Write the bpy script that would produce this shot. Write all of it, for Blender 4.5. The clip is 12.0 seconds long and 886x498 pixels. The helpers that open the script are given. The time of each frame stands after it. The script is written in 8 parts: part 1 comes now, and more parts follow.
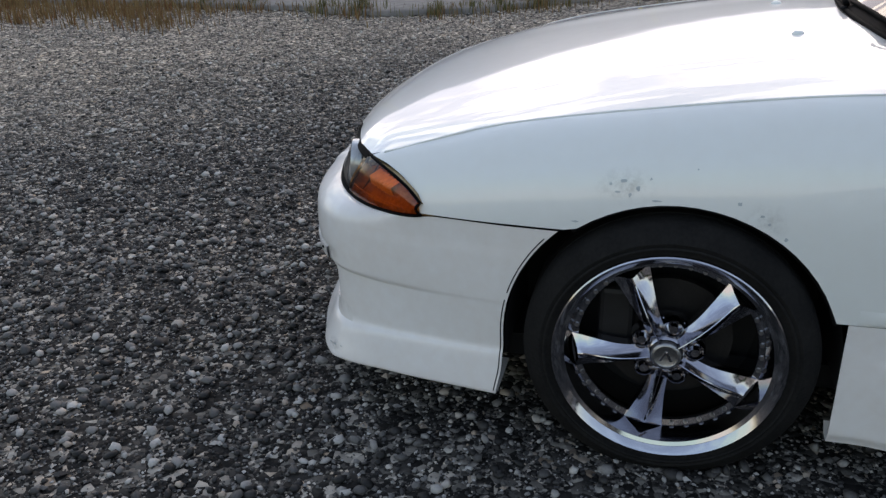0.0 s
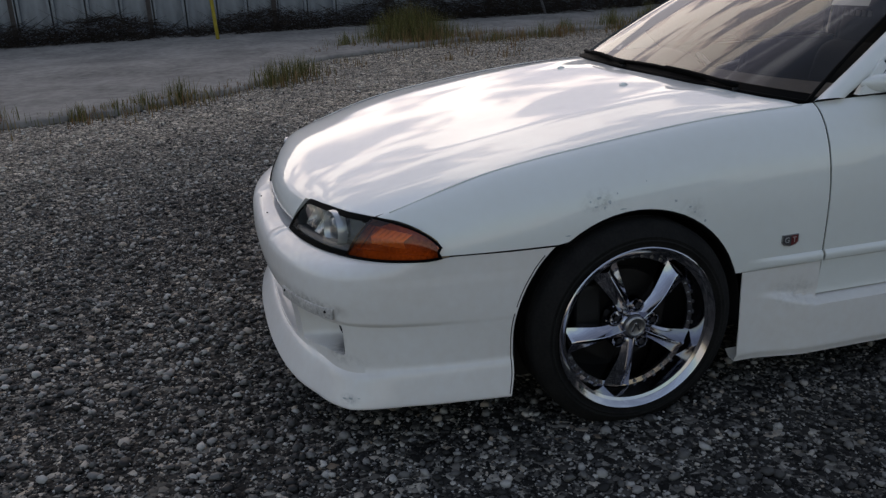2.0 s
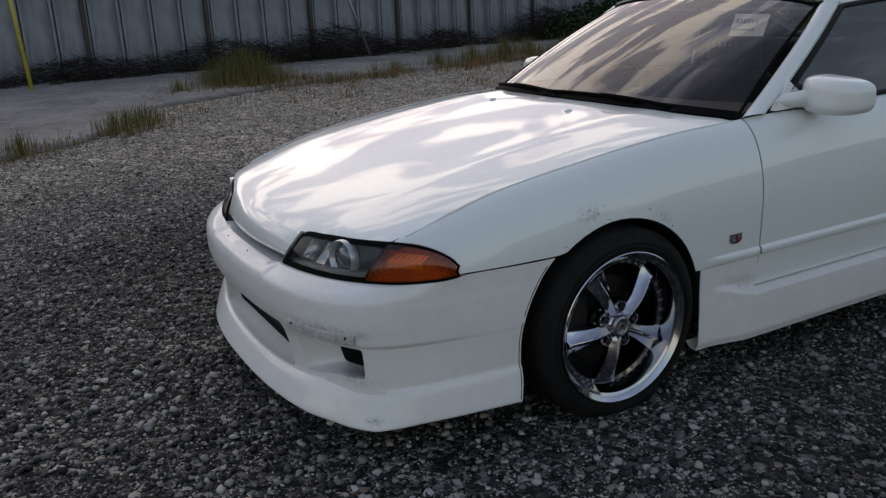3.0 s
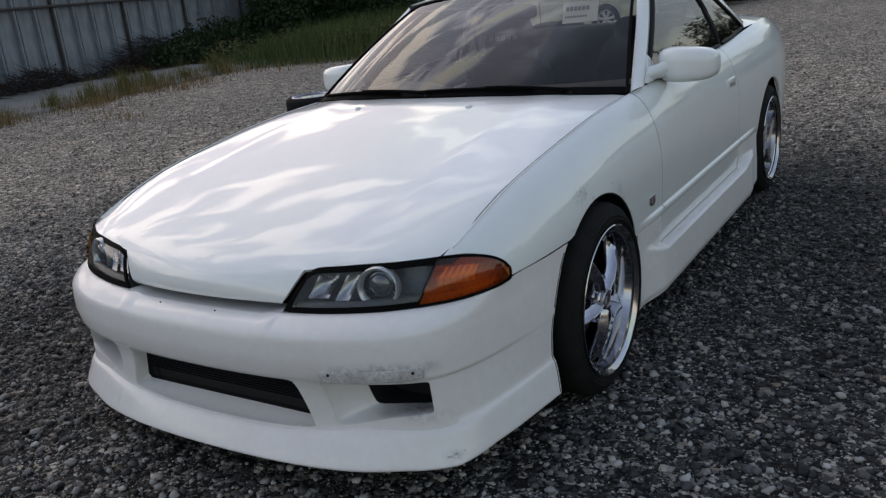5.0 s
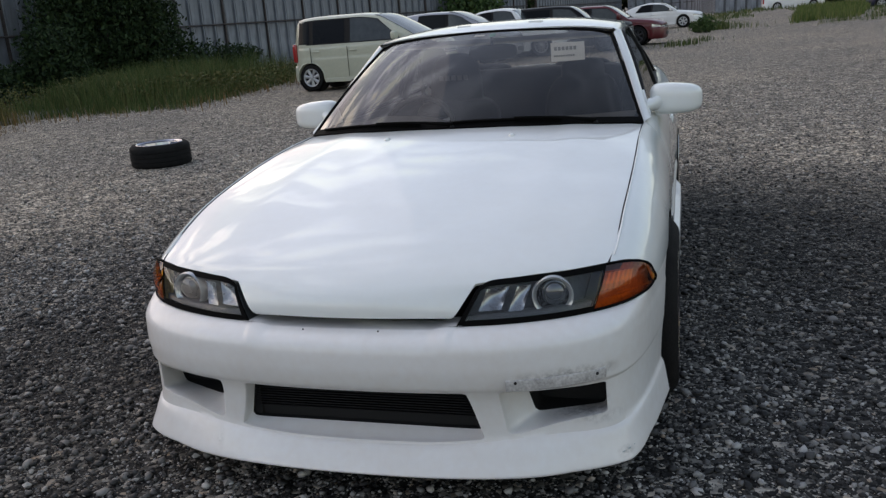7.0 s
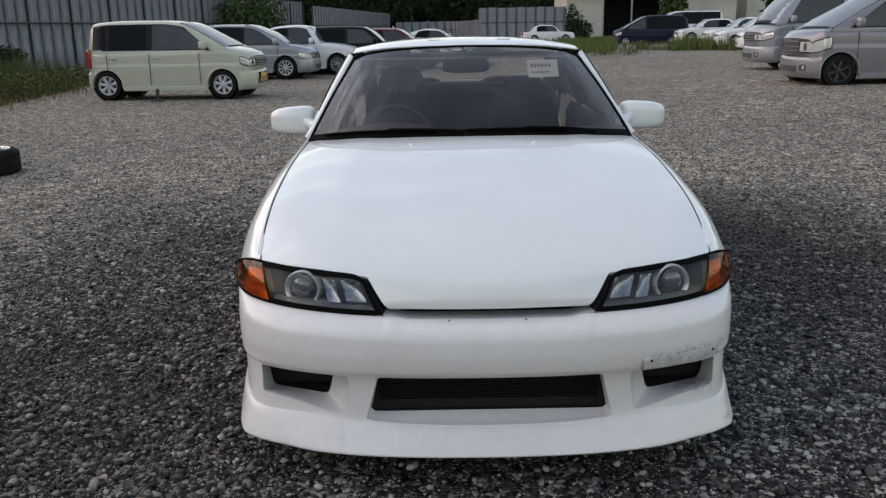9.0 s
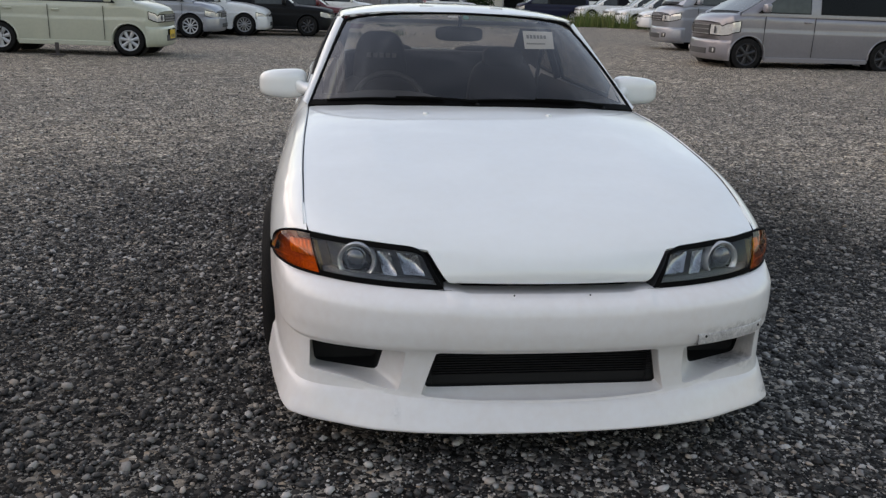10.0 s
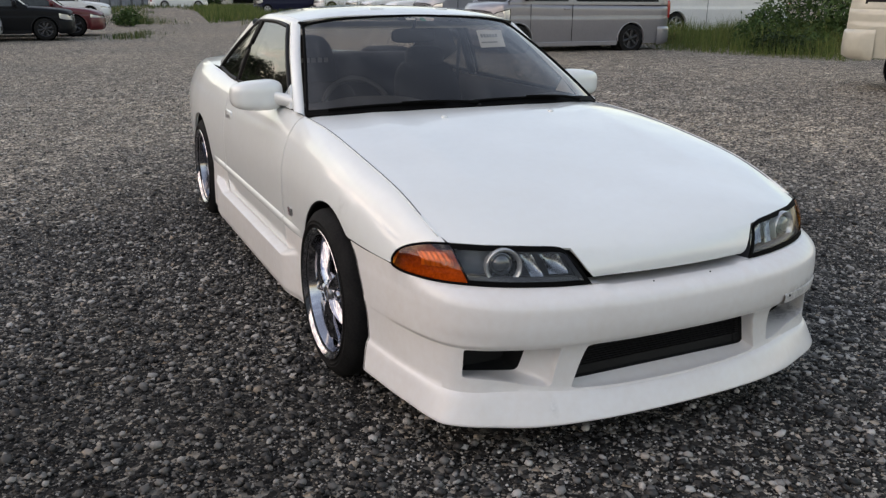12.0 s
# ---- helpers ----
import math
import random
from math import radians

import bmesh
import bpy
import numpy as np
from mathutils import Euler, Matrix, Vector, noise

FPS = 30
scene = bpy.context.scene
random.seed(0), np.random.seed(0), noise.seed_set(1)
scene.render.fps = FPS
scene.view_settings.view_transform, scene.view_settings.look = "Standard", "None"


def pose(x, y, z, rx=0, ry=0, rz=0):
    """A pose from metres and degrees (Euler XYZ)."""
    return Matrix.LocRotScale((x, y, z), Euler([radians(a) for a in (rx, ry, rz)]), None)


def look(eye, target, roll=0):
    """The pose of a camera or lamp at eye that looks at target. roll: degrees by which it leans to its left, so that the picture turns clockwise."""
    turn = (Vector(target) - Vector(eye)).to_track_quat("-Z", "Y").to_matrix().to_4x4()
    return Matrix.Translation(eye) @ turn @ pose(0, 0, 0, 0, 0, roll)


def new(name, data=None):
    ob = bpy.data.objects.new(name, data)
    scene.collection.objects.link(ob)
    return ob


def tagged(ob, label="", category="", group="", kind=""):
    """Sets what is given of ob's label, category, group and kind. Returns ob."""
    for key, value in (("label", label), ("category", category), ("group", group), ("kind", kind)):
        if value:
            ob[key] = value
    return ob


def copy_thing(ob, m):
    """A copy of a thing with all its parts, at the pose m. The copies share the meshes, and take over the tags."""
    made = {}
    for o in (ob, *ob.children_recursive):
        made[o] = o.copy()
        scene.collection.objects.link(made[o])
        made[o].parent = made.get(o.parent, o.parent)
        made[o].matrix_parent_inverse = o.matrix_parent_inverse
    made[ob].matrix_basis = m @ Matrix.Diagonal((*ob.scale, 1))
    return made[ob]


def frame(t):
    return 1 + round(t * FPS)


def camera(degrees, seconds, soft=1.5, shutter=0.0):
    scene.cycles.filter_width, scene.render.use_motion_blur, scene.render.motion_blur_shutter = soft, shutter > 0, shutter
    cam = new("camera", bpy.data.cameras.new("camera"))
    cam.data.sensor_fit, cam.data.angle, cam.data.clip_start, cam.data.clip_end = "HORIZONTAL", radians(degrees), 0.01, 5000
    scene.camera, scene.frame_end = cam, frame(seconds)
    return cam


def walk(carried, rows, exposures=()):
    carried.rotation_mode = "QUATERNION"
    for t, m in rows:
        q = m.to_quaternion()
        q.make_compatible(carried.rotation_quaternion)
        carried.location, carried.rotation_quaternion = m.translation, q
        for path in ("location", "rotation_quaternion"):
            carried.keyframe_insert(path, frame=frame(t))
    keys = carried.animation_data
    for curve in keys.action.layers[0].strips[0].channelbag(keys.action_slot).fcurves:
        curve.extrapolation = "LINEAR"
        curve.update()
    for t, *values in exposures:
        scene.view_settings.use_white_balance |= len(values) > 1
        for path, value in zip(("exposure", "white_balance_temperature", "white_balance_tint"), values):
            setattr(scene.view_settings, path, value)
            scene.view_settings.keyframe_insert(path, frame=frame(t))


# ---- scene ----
cam = camera(55.8, 12.0, soft=1.35)
PATH = [
    (0, (2.504, -0.061, 1.255), (0.742, -0.529, 0.433), -1.5),
    (0.5, (2.59, -0.328, 1.29), (0.712, -0.454, 0.615), -3.4),
    (1, (2.804, -0.613, 1.312), (0.925, -0.452, 0.646), -2.5),
    (1.5, (2.912, -0.861, 1.307), (1.028, -0.588, 0.692), -1.4),
    (2, (2.828, -1.12, 1.301), (1.01, -0.607, 0.642), -2.2),
    (2.5, (2.795, -1.435, 1.312), (1.085, -0.583, 0.72), -2.8),
    (3, (2.746, -1.674, 1.307), (1.072, -0.747, 0.724), -2.6),
    (3.5, (2.51, -1.849, 1.304), (0.966, -0.714, 0.731), -4.0),
    (5.5, (1.658, -2.58, 1.311), (0.723, -0.918, 0.709), -5.5),
    (6, (1.472, -2.717, 1.319), (0.621, -1.007, 0.724), -4.4),
    (6.5, (1.174, -2.819, 1.321), (0.448, -1.048, 0.74), -4.1),
    (7, (0.906, -2.944, 1.325), (0.351, -1.097, 0.797), -4.5),
    (9, (-0.13, -3.24, 1.342), (-0.132, -1.306, 0.831), -1.0),
    (9.5, (-0.373, -3.168, 1.334), (-0.226, -1.24, 0.824), 0.4),
    (10, (-0.621, -3.15, 1.333), (-0.368, -1.252, 0.754), 2.0),
    (10.5, (-0.948, -3.17, 1.352), (-0.581, -1.29, 0.775), 0.9),
    (11, (-1.188, -3.017, 1.342), (-0.725, -1.162, 0.754), 1.9),
    (11.5, (-1.455, -2.929, 1.338), (-0.817, -1.112, 0.798), 2.2),
    (12, (-1.741, -2.864, 1.358), (-0.921, -1.136, 0.774), 0.5),
]
walk(cam, [(t, look(eye, target, roll)) for t, eye, target, roll in PATH],
     exposures=[(0, 1.10, 6090, 18), (0.7, 0.64, 6060, 18), (1.3, 0.38, 6060, 19), (2.5, 0.41, 6090, 19), (3.5, 0.52, 6100, 19), (5.5, 0.76, 6100, 18), (7, 0.92, 6190, 18), (9, 1.07, 6380, 18), (10.5, 1.12, 6420, 18), (12, 1.17, 6510, 18)])

# ---------------------------------------------------------------- light
world = bpy.data.worlds.new("evening_sky")
scene.world = world
world.use_nodes = True
wn, wl = world.node_tree.nodes, world.node_tree.links
wn.clear()
SUN_EL, SUN_AZ = radians(16), radians(-77)     # the sun stands low beyond the fence
w_out = wn.new("ShaderNodeOutputWorld")
w_bg = wn.new("ShaderNodeBackground")
w_sky = wn.new("ShaderNodeTexSky")
w_sky.sky_type, w_sky.sun_disc = "NISHITA", False
w_sky.sun_elevation, w_sky.sun_rotation = SUN_EL, SUN_AZ
w_sky.dust_density = 2.5
w_veil = wn.new("ShaderNodeMix")                # thin cloud dims the glow round the sun
w_veil.data_type, w_veil.blend_type = "RGBA", "DARKEN"
w_veil.inputs["Factor"].default_value = 1.0
w_veil.inputs["B"].default_value = (4.4, 4.05, 3.7, 1)
wl.new(w_sky.outputs["Color"], w_veil.inputs["A"])
w_geo = wn.new("ShaderNodeTexCoord")
w_map = wn.new("ShaderNodeMapping")
w_map.inputs["Scale"].default_value = (2.2, 0.95, 4.9)
w_map.inputs["Rotation"].default_value = (0.0, 0.0, 0.15)
w_noise = wn.new("ShaderNodeTexNoise")
w_noise.inputs["Scale"].default_value, w_noise.inputs["Detail"].default_value = 3.4, 6.0
w_noise.inputs["Distortion"].default_value = 0.5
w_noise.inputs["Roughness"].default_value = 0.50
w_ramp = wn.new("ShaderNodeValToRGB")
w_ramp.color_ramp.elements[0].position, w_ramp.color_ramp.elements[1].position = 0.49, 0.63
w_cloud = wn.new("ShaderNodeMix")
w_cloud.data_type = "RGBA"
w_tint = wn.new("ShaderNodeMix")
w_tint.data_type, w_tint.blend_type = "RGBA", "MULTIPLY"
w_tint.inputs["Factor"].default_value = 1.0
w_tint.inputs["B"].default_value = (3.25, 2.82, 2.2, 1)
w_add = wn.new("ShaderNodeMix")
w_add.data_type, w_add.blend_type = "RGBA", "ADD"
w_add.inputs["Factor"].default_value = 1.0
w_add.inputs["B"].default_value = (1.25, 1.16, 1.10, 1)
wl.new(w_geo.outputs["Generated"], w_map.inputs["Vector"])
wl.new(w_map.outputs["Vector"], w_noise.inputs["Vector"])
wl.new(w_noise.outputs["Fac"], w_ramp.inputs["Fac"])
wl.new(w_veil.outputs["Result"], w_tint.inputs["A"])
wl.new(w_tint.outputs["Result"], w_add.inputs["A"])
w_gap = wn.new("ShaderNodeMix")
w_gap.data_type, w_gap.blend_type = "RGBA", "MULTIPLY"
w_gap.inputs["Factor"].default_value = 1.0
w_gap.inputs["B"].default_value = (0.52, 0.54, 0.60, 1)
wl.new(w_veil.outputs["Result"], w_gap.inputs["A"])
wl.new(w_gap.outputs["Result"], w_cloud.inputs["A"])
wl.new(w_add.outputs["Result"], w_cloud.inputs["B"])
w_xyz = wn.new("ShaderNodeSeparateXYZ")           # the sky is brighter on the sun's side, duller overhead and behind
wl.new(w_geo.outputs["Generated"], w_xyz.inputs["Vector"])
w_west = wn.new("ShaderNodeMapRange")
w_west.inputs["From Min"].default_value, w_west.inputs["From Max"].default_value = -0.05, -0.97
w_west.inputs["To Min"].default_value, w_west.inputs["To Max"].default_value = 0.92, 2.15
w_west.interpolation_type = "SMOOTHSTEP"
wl.new(w_xyz.outputs["X"], w_west.inputs["Value"])
w_broken = wn.new("ShaderNodeMapRange")           # the cloud breaks up towards the sun and is an even veil elsewhere
w_broken.inputs["From Min"].default_value, w_broken.inputs["From Max"].default_value = -0.10, -0.70
w_broken.inputs["To Min"].default_value, w_broken.inputs["To Max"].default_value = 0.22, 1.0
w_broken.interpolation_type = "SMOOTHSTEP"
wl.new(w_xyz.outputs["X"], w_broken.inputs["Value"])
w_even = wn.new("ShaderNodeMix")
w_even.inputs["A"].default_value = 0.58
wl.new(w_broken.outputs["Result"], w_even.inputs["Factor"])
wl.new(w_ramp.outputs["Color"], w_even.inputs["B"])
wl.new(w_even.outputs["Result"], w_cloud.inputs["Factor"])
w_side = wn.new("ShaderNodeVectorMath")
w_side.operation = "SCALE"
w_thick = wn.new("ShaderNodeMix")               # the cloud layer is thick enough to hold its brightest patches down
w_thick.data_type, w_thick.blend_type = "RGBA", "DARKEN"
w_thick.inputs["Factor"].default_value = 1.0
w_thick.inputs["B"].default_value = (7.6, 6.8, 5.45, 1)
wl.new(w_cloud.outputs["Result"], w_thick.inputs["A"])
wl.new(w_thick.outputs["Result"], w_side.inputs[0])
wl.new(w_west.outputs["Result"], w_side.inputs["Scale"])
wl.new(w_side.outputs["Vector"], w_bg.inputs["Color"])
w_bg.inputs["Strength"].default_value = 0.101
wl.new(w_bg.outputs["Background"], w_out.inputs["Surface"])

sun = new("sun", bpy.data.lights.new("sun", "SUN"))
sun.data.energy, sun.data.angle, sun.data.color = 0.30, radians(104), (1.0, 0.86, 0.70)
sun_way = Vector((math.sin(SUN_AZ) * math.cos(SUN_EL), math.cos(SUN_AZ) * math.cos(SUN_EL), math.sin(SUN_EL)))
sun.matrix_basis = look(sun_way * 50, (0, 0, 0))


# ---------------------------------------------------------------- materials
def material(name, colour, rough=0.5, metal=0.0, coat=0.0, vary=0.0, scale=8.0, tint=None, bump=0.0, bump_scale=60.0,
             spec=0.5, rough_vary=0.0, transmission=0.0, stretch=(1, 1, 1)):
    m = bpy.data.materials.new(name)
    m.use_nodes = True
    nt = m.node_tree
    b = nt.nodes["Principled BSDF"]
    b.inputs["Base Color"].default_value = (*colour, 1)
    b.inputs["Roughness"].default_value = rough
    b.inputs["Metallic"].default_value = metal
    b.inputs["Coat Weight"].default_value = coat
    b.inputs["Coat Roughness"].default_value = 0.04
    b.inputs["Specular IOR Level"].default_value = spec
    b.inputs["Transmission Weight"].default_value = transmission
    tc = nt.nodes.new("ShaderNodeTexCoord")
    mp = nt.nodes.new("ShaderNodeMapping")
    mp.inputs["Scale"].default_value = stretch
    nt.links.new(tc.outputs["Object"], mp.inputs["Vector"])
    if vary or rough_vary:
        big = nt.nodes.new("ShaderNodeTexNoise")
        big.inputs["Scale"].default_value, big.inputs["Detail"].default_value = scale, 5
        nt.links.new(mp.outputs["Vector"], big.inputs["Vector"])
        fine = nt.nodes.new("ShaderNodeTexNoise")
        fine.inputs["Scale"].default_value, fine.inputs["Detail"].default_value = scale * 9, 4
        nt.links.new(mp.outputs["Vector"], fine.inputs["Vector"])
        both = nt.nodes.new("ShaderNodeMath")
        both.operation = "MULTIPLY_ADD"
        both.inputs[1].default_value, both.inputs[2].default_value = 0.45, 0.0
        nt.links.new(fine.outputs["Fac"], both.inputs[0])
        total = nt.nodes.new("ShaderNodeMath")
        total.operation = "MULTIPLY_ADD"
        total.inputs[1].default_value = 0.55
        nt.links.new(big.outputs["Fac"], total.inputs[0])
        nt.links.new(both.outputs[0], total.inputs[2])
        span = nt.nodes.new("ShaderNodeMapRange")
        span.inputs["From Min"].default_value, span.inputs["From Max"].default_value = 0.32, 0.68
        nt.links.new(total.outputs[0], span.inputs["Value"])
        if vary:
            mix = nt.nodes.new("ShaderNodeMix")
            mix.data_type = "RGBA"
            other = tint or tuple(c * (1 - vary) for c in colour)
            mix.inputs["A"].default_value, mix.inputs["B"].default_value = (*colour, 1), (*other, 1)
            nt.links.new(span.outputs["Result"], mix.inputs["Factor"])
            nt.links.new(mix.outputs["Result"], b.inputs["Base Color"])
        if rough_vary:
            rr = nt.nodes.new("ShaderNodeMapRange")
            rr.inputs["To Min"].default_value, rr.inputs["To Max"].default_value = max(0.0, rough - rough_vary), rough + rough_vary
            nt.links.new(span.outputs["Result"], rr.inputs["Value"])
            nt.links.new(rr.outputs["Result"], b.inputs["Roughness"])
    if bump:
        bt = nt.nodes.new("ShaderNodeTexNoise")
        bt.inputs["Scale"].default_value, bt.inputs["Detail"].default_value = bump_scale, 4
        nt.links.new(mp.outputs["Vector"], bt.inputs["Vector"])
        bp = nt.nodes.new("ShaderNodeBump")
        bp.inputs["Strength"].default_value, bp.inputs["Distance"].default_value = bump, 0.01
        nt.links.new(bt.outputs["Fac"], bp.inputs["Height"])
        nt.links.new(bp.outputs["Normal"], b.inputs["Normal"])
    return m


def glass(name, tint, ior=1.62, dust=0.0, dust_colour=(0.50, 0.44, 0.37), grazing=5.0):
    """A thin pane: tinted and see-through, glossier towards grazing angles, with wiped streaks of dust."""
    m = bpy.data.materials.new(name)
    m.use_nodes = True
    nt = m.node_tree
    nt.nodes.clear()
    out = nt.nodes.new("ShaderNodeOutputMaterial")
    clear = nt.nodes.new("ShaderNodeBsdfTransparent")
    clear.inputs["Color"].default_value = (*tint, 1)
    gloss = nt.nodes.new("ShaderNodeBsdfGlossy")
    gloss.inputs["Roughness"].default_value = 0.015
    facing = nt.nodes.new("ShaderNodeLayerWeight")      # gloss grows towards grazing angles, alike on both faces of the pane
    facing.inputs["Blend"].default_value = 0.5
    steep = nt.nodes.new("ShaderNodeMath")
    steep.operation = "POWER"
    steep.inputs[1].default_value = grazing
    nt.links.new(facing.outputs["Facing"], steep.inputs[0])
    fres = nt.nodes.new("ShaderNodeMapRange")
    fres.inputs["To Min"].default_value = ((ior - 1) / (ior + 1)) ** 2 * 1.8
    nt.links.new(steep.outputs[0], fres.inputs["Value"])
    under = clear.outputs[0]
    if dust:
        film = nt.nodes.new("ShaderNodeBsdfDiffuse")
        film.inputs["Color"].default_value = (*dust_colour, 1)
        tc = nt.nodes.new("ShaderNodeTexCoord")
        mp = nt.nodes.new("ShaderNodeMapping")
        mp.inputs["Scale"].default_value, mp.inputs["Rotation"].default_value = (2.2, 0.9, 0.9), (0.2, 0.3, 0.5)
        nz = nt.nodes.new("ShaderNodeTexNoise")
        nz.inputs["Scale"].default_value, nz.inputs["Detail"].default_value, nz.inputs["Distortion"].default_value = 2.2, 6, 1.2
        mr = nt.nodes.new("ShaderNodeMapRange")
        mr.inputs["From Min"].default_value, mr.inputs["From Max"].default_value = 0.38, 0.72
        mr.inputs["To Max"].default_value = dust
        nt.links.new(tc.outputs["Object"], mp.inputs["Vector"])
        nt.links.new(mp.outputs["Vector"], nz.inputs["Vector"])
        nt.links.new(nz.outputs["Fac"], mr.inputs["Value"])
        lay = nt.nodes.new("ShaderNodeMixShader")
        nt.links.new(mr.outputs["Result"], lay.inputs["Fac"])
        nt.links.new(clear.outputs[0], lay.inputs[1])
        nt.links.new(film.outputs[0], lay.inputs[2])
        under = lay.outputs[0]
    mix = nt.nodes.new("ShaderNodeMixShader")
    nt.links.new(fres.outputs["Result"], mix.inputs["Fac"])
    nt.links.new(under, mix.inputs[1])
    nt.links.new(gloss.outputs[0], mix.inputs[2])
    nt.links.new(mix.outputs[0], out.inputs["Surface"])
    return m


WHITE = material("white_paint", (0.755, 0.780, 0.768), 0.34, coat=1.0, vary=0.05, scale=3.0, tint=(0.73, 0.745, 0.725), rough_vary=0.05)
FIBRE = material("white_fibreglass", (0.755, 0.748, 0.738), 0.36, coat=0.45, vary=0.06, scale=4.0, tint=(0.70, 0.67, 0.64), rough_vary=0.08, bump=0.02, bump_scale=25)
def smudged(m, spots):
    """Rubs dirt into a material: spots of (centre, reach along each axis, strength), broken up by noise."""
    nt = m.node_tree
    b = nt.nodes["Principled BSDF"]
    tc = nt.nodes.new("ShaderNodeTexCoord")
    nz = nt.nodes.new("ShaderNodeTexNoise")
    nz.inputs["Scale"].default_value, nz.inputs["Detail"].default_value, nz.inputs["Roughness"].default_value = 38, 6, 0.7
    nt.links.new(tc.outputs["Object"], nz.inputs["Vector"])
    col = b.inputs["Base Color"].links[0].from_socket
    for centre, reach, strength in spots:
        sub_ = nt.nodes.new("ShaderNodeVectorMath")
        sub_.operation = "SUBTRACT"
        sub_.inputs[1].default_value = centre
        nt.links.new(tc.outputs["Object"], sub_.inputs[0])
        div = nt.nodes.new("ShaderNodeVectorMath")
        div.operation = "DIVIDE"
        div.inputs[1].default_value = reach
        nt.links.new(sub_.outputs["Vector"], div.inputs[0])
        ln = nt.nodes.new("ShaderNodeVectorMath")
        ln.operation = "LENGTH"
        nt.links.new(div.outputs["Vector"], ln.inputs[0])
        near = nt.nodes.new("ShaderNodeMapRange")
        near.inputs["From Min"].default_value, near.inputs["From Max"].default_value = 1.0, 0.2
        near.inputs["To Max"].default_value = strength
        nt.links.new(ln.outputs["Value"], near.inputs["Value"])
        br = nt.nodes.new("ShaderNodeMapRange")
        br.inputs["From Min"].default_value, br.inputs["From Max"].default_value = 0.42, 0.66
        nt.links.new(nz.outputs["Fac"], br.inputs["Value"])
        mu = nt.nodes.new("ShaderNodeMath")
        mu.operation = "MULTIPLY"
        nt.links.new(near.outputs["Result"], mu.inputs[0])
        nt.links.new(br.outputs["Result"], mu.inputs[1])
        mix = nt.nodes.new("ShaderNodeMix")
        mix.data_type = "RGBA"
        mix.inputs["B"].default_value = (0.15, 0.14, 0.13, 1)
        nt.links.new(mu.outputs[0], mix.inputs["Factor"])
        nt.links.new(col, mix.inputs["A"])
        col = mix.outputs["Result"]
    nt.links.new(col, b.inputs["Base Color"])


smudged(FIBRE, [((0.60, -0.88, 0.392), (0.19, 0.14, 0.030), 0.9), ((0.63, -0.775, 0.240), (0.13, 0.085, 0.035), 0.85), ((0.665, -0.80, 0.28), (0.05, 0.09, 0.07), 0.8), ((0.752, -0.822, 0.140), (0.035, 0.04, 0.02), 0.7), ((0.86, 0.55, 0.30), (0.05, 0.12, 0.06), 0.35), ((-0.45, -0.95, 0.16), (0.02, 0.05, 0.06), 0.3)])
smudged(WHITE, [((0.84, -0.11, 0.655), (0.05, 0.07, 0.045), 0.4), ((0.86, 0.17, 0.60), (0.05, 0.05, 0.05), 0.3), ((-0.84, -0.15, 0.64), (0.05, 0.06, 0.04), 0.25)])
BLACK = material("black_trim", (0.008, 0.008, 0.0085), 0.55, vary=0.5, scale=20, spec=0.2)
RUBBER = material("tyre_rubber", (0.008, 0.008, 0.0083), 0.8, vary=0.6, scale=14, tint=(0.018, 0.0175, 0.017), bump=0.2, bump_scale=120, spec=0.1)
VOID = material("near_black", (0.005, 0.005, 0.0055), 0.8, vary=0.5, scale=12)
SPOKECHROME = material("worn_chrome", (0.42, 0.42, 0.46), 0.10, metal=1.0, rough_vary=0.05, scale=20)
CHROME = material("chrome", (0.42, 0.42, 0.45), 0.10, metal=1.0, rough_vary=0.05, scale=20)
STEEL = material("dull_steel", (0.42, 0.42, 0.43), 0.38, metal=1.0, vary=0.4, scale=25, rough_vary=0.1)
DARKSTEEL = material("dark_cast_iron", (0.022, 0.020, 0.019), 0.65, metal=0.5, vary=0.5, scale=18)
AMBER_LENS = glass("amber_lens", (1.0, 0.40, 0.03), 1.42, 0.05, (0.45, 0.10, 0.01))
LENS = glass("lamp_lens", (0.97, 0.98, 0.98), 1.30, 0.012, (0.55, 0.56, 0.56))
PANE = glass("tinted_windscreen", (0.68, 0.65, 0.60), 1.35, 0.014, (0.60, 0.54, 0.46), 3.8)
PANE_REAR = glass("clear_rear_glass", (0.99, 0.99, 0.98), 1.28, 0.02)
GASKET = material("black_gasket", (0.003, 0.003, 0.003), 0.7, spec=0.05)
PANE_SIDE = glass("tinted_side_glass", (0.34, 0.34, 0.33), 1.65, 0.04)
AMBER = material("amber_plastic", (0.46, 0.36, 0.18), 0.16, coat=0.3, vary=0.5, scale=13, tint=(0.16, 0.10, 0.05), spec=0.3)
CABIN = material("dark_fabric", (0.012, 0.0115, 0.013), 0.85, vary=0.5, scale=12, bump=0.15, bump_scale=200)
DASH = material("dark_grey_vinyl", (0.022, 0.021, 0.021), 0.6, vary=0.4, scale=10, bump=0.1, bump_scale=150)
PAPER = material("white_paper", (0.70, 0.70, 0.69), 0.7, vary=0.04)
INK = material("grey_ink", (0.24, 0.25, 0.25), 0.7)
COOLER = material("aluminium_fins", (0.026, 0.026, 0.028), 0.5, metal=0.7, vary=0.5, scale=40)


# ---------------------------------------------------------------- mesh helpers
def mesh_of(name, verts, faces, mat, smooth=True, mats=None):
    me = bpy.data.meshes.new(name)
    me.from_pydata([tuple(v) for v in verts], [], faces)
    for mm in (mats or [mat]):
        me.materials.append(mm)
    if smooth:
        me.polygons.foreach_set("use_smooth", [True] * len(me.polygons))
    me.update()
    return me


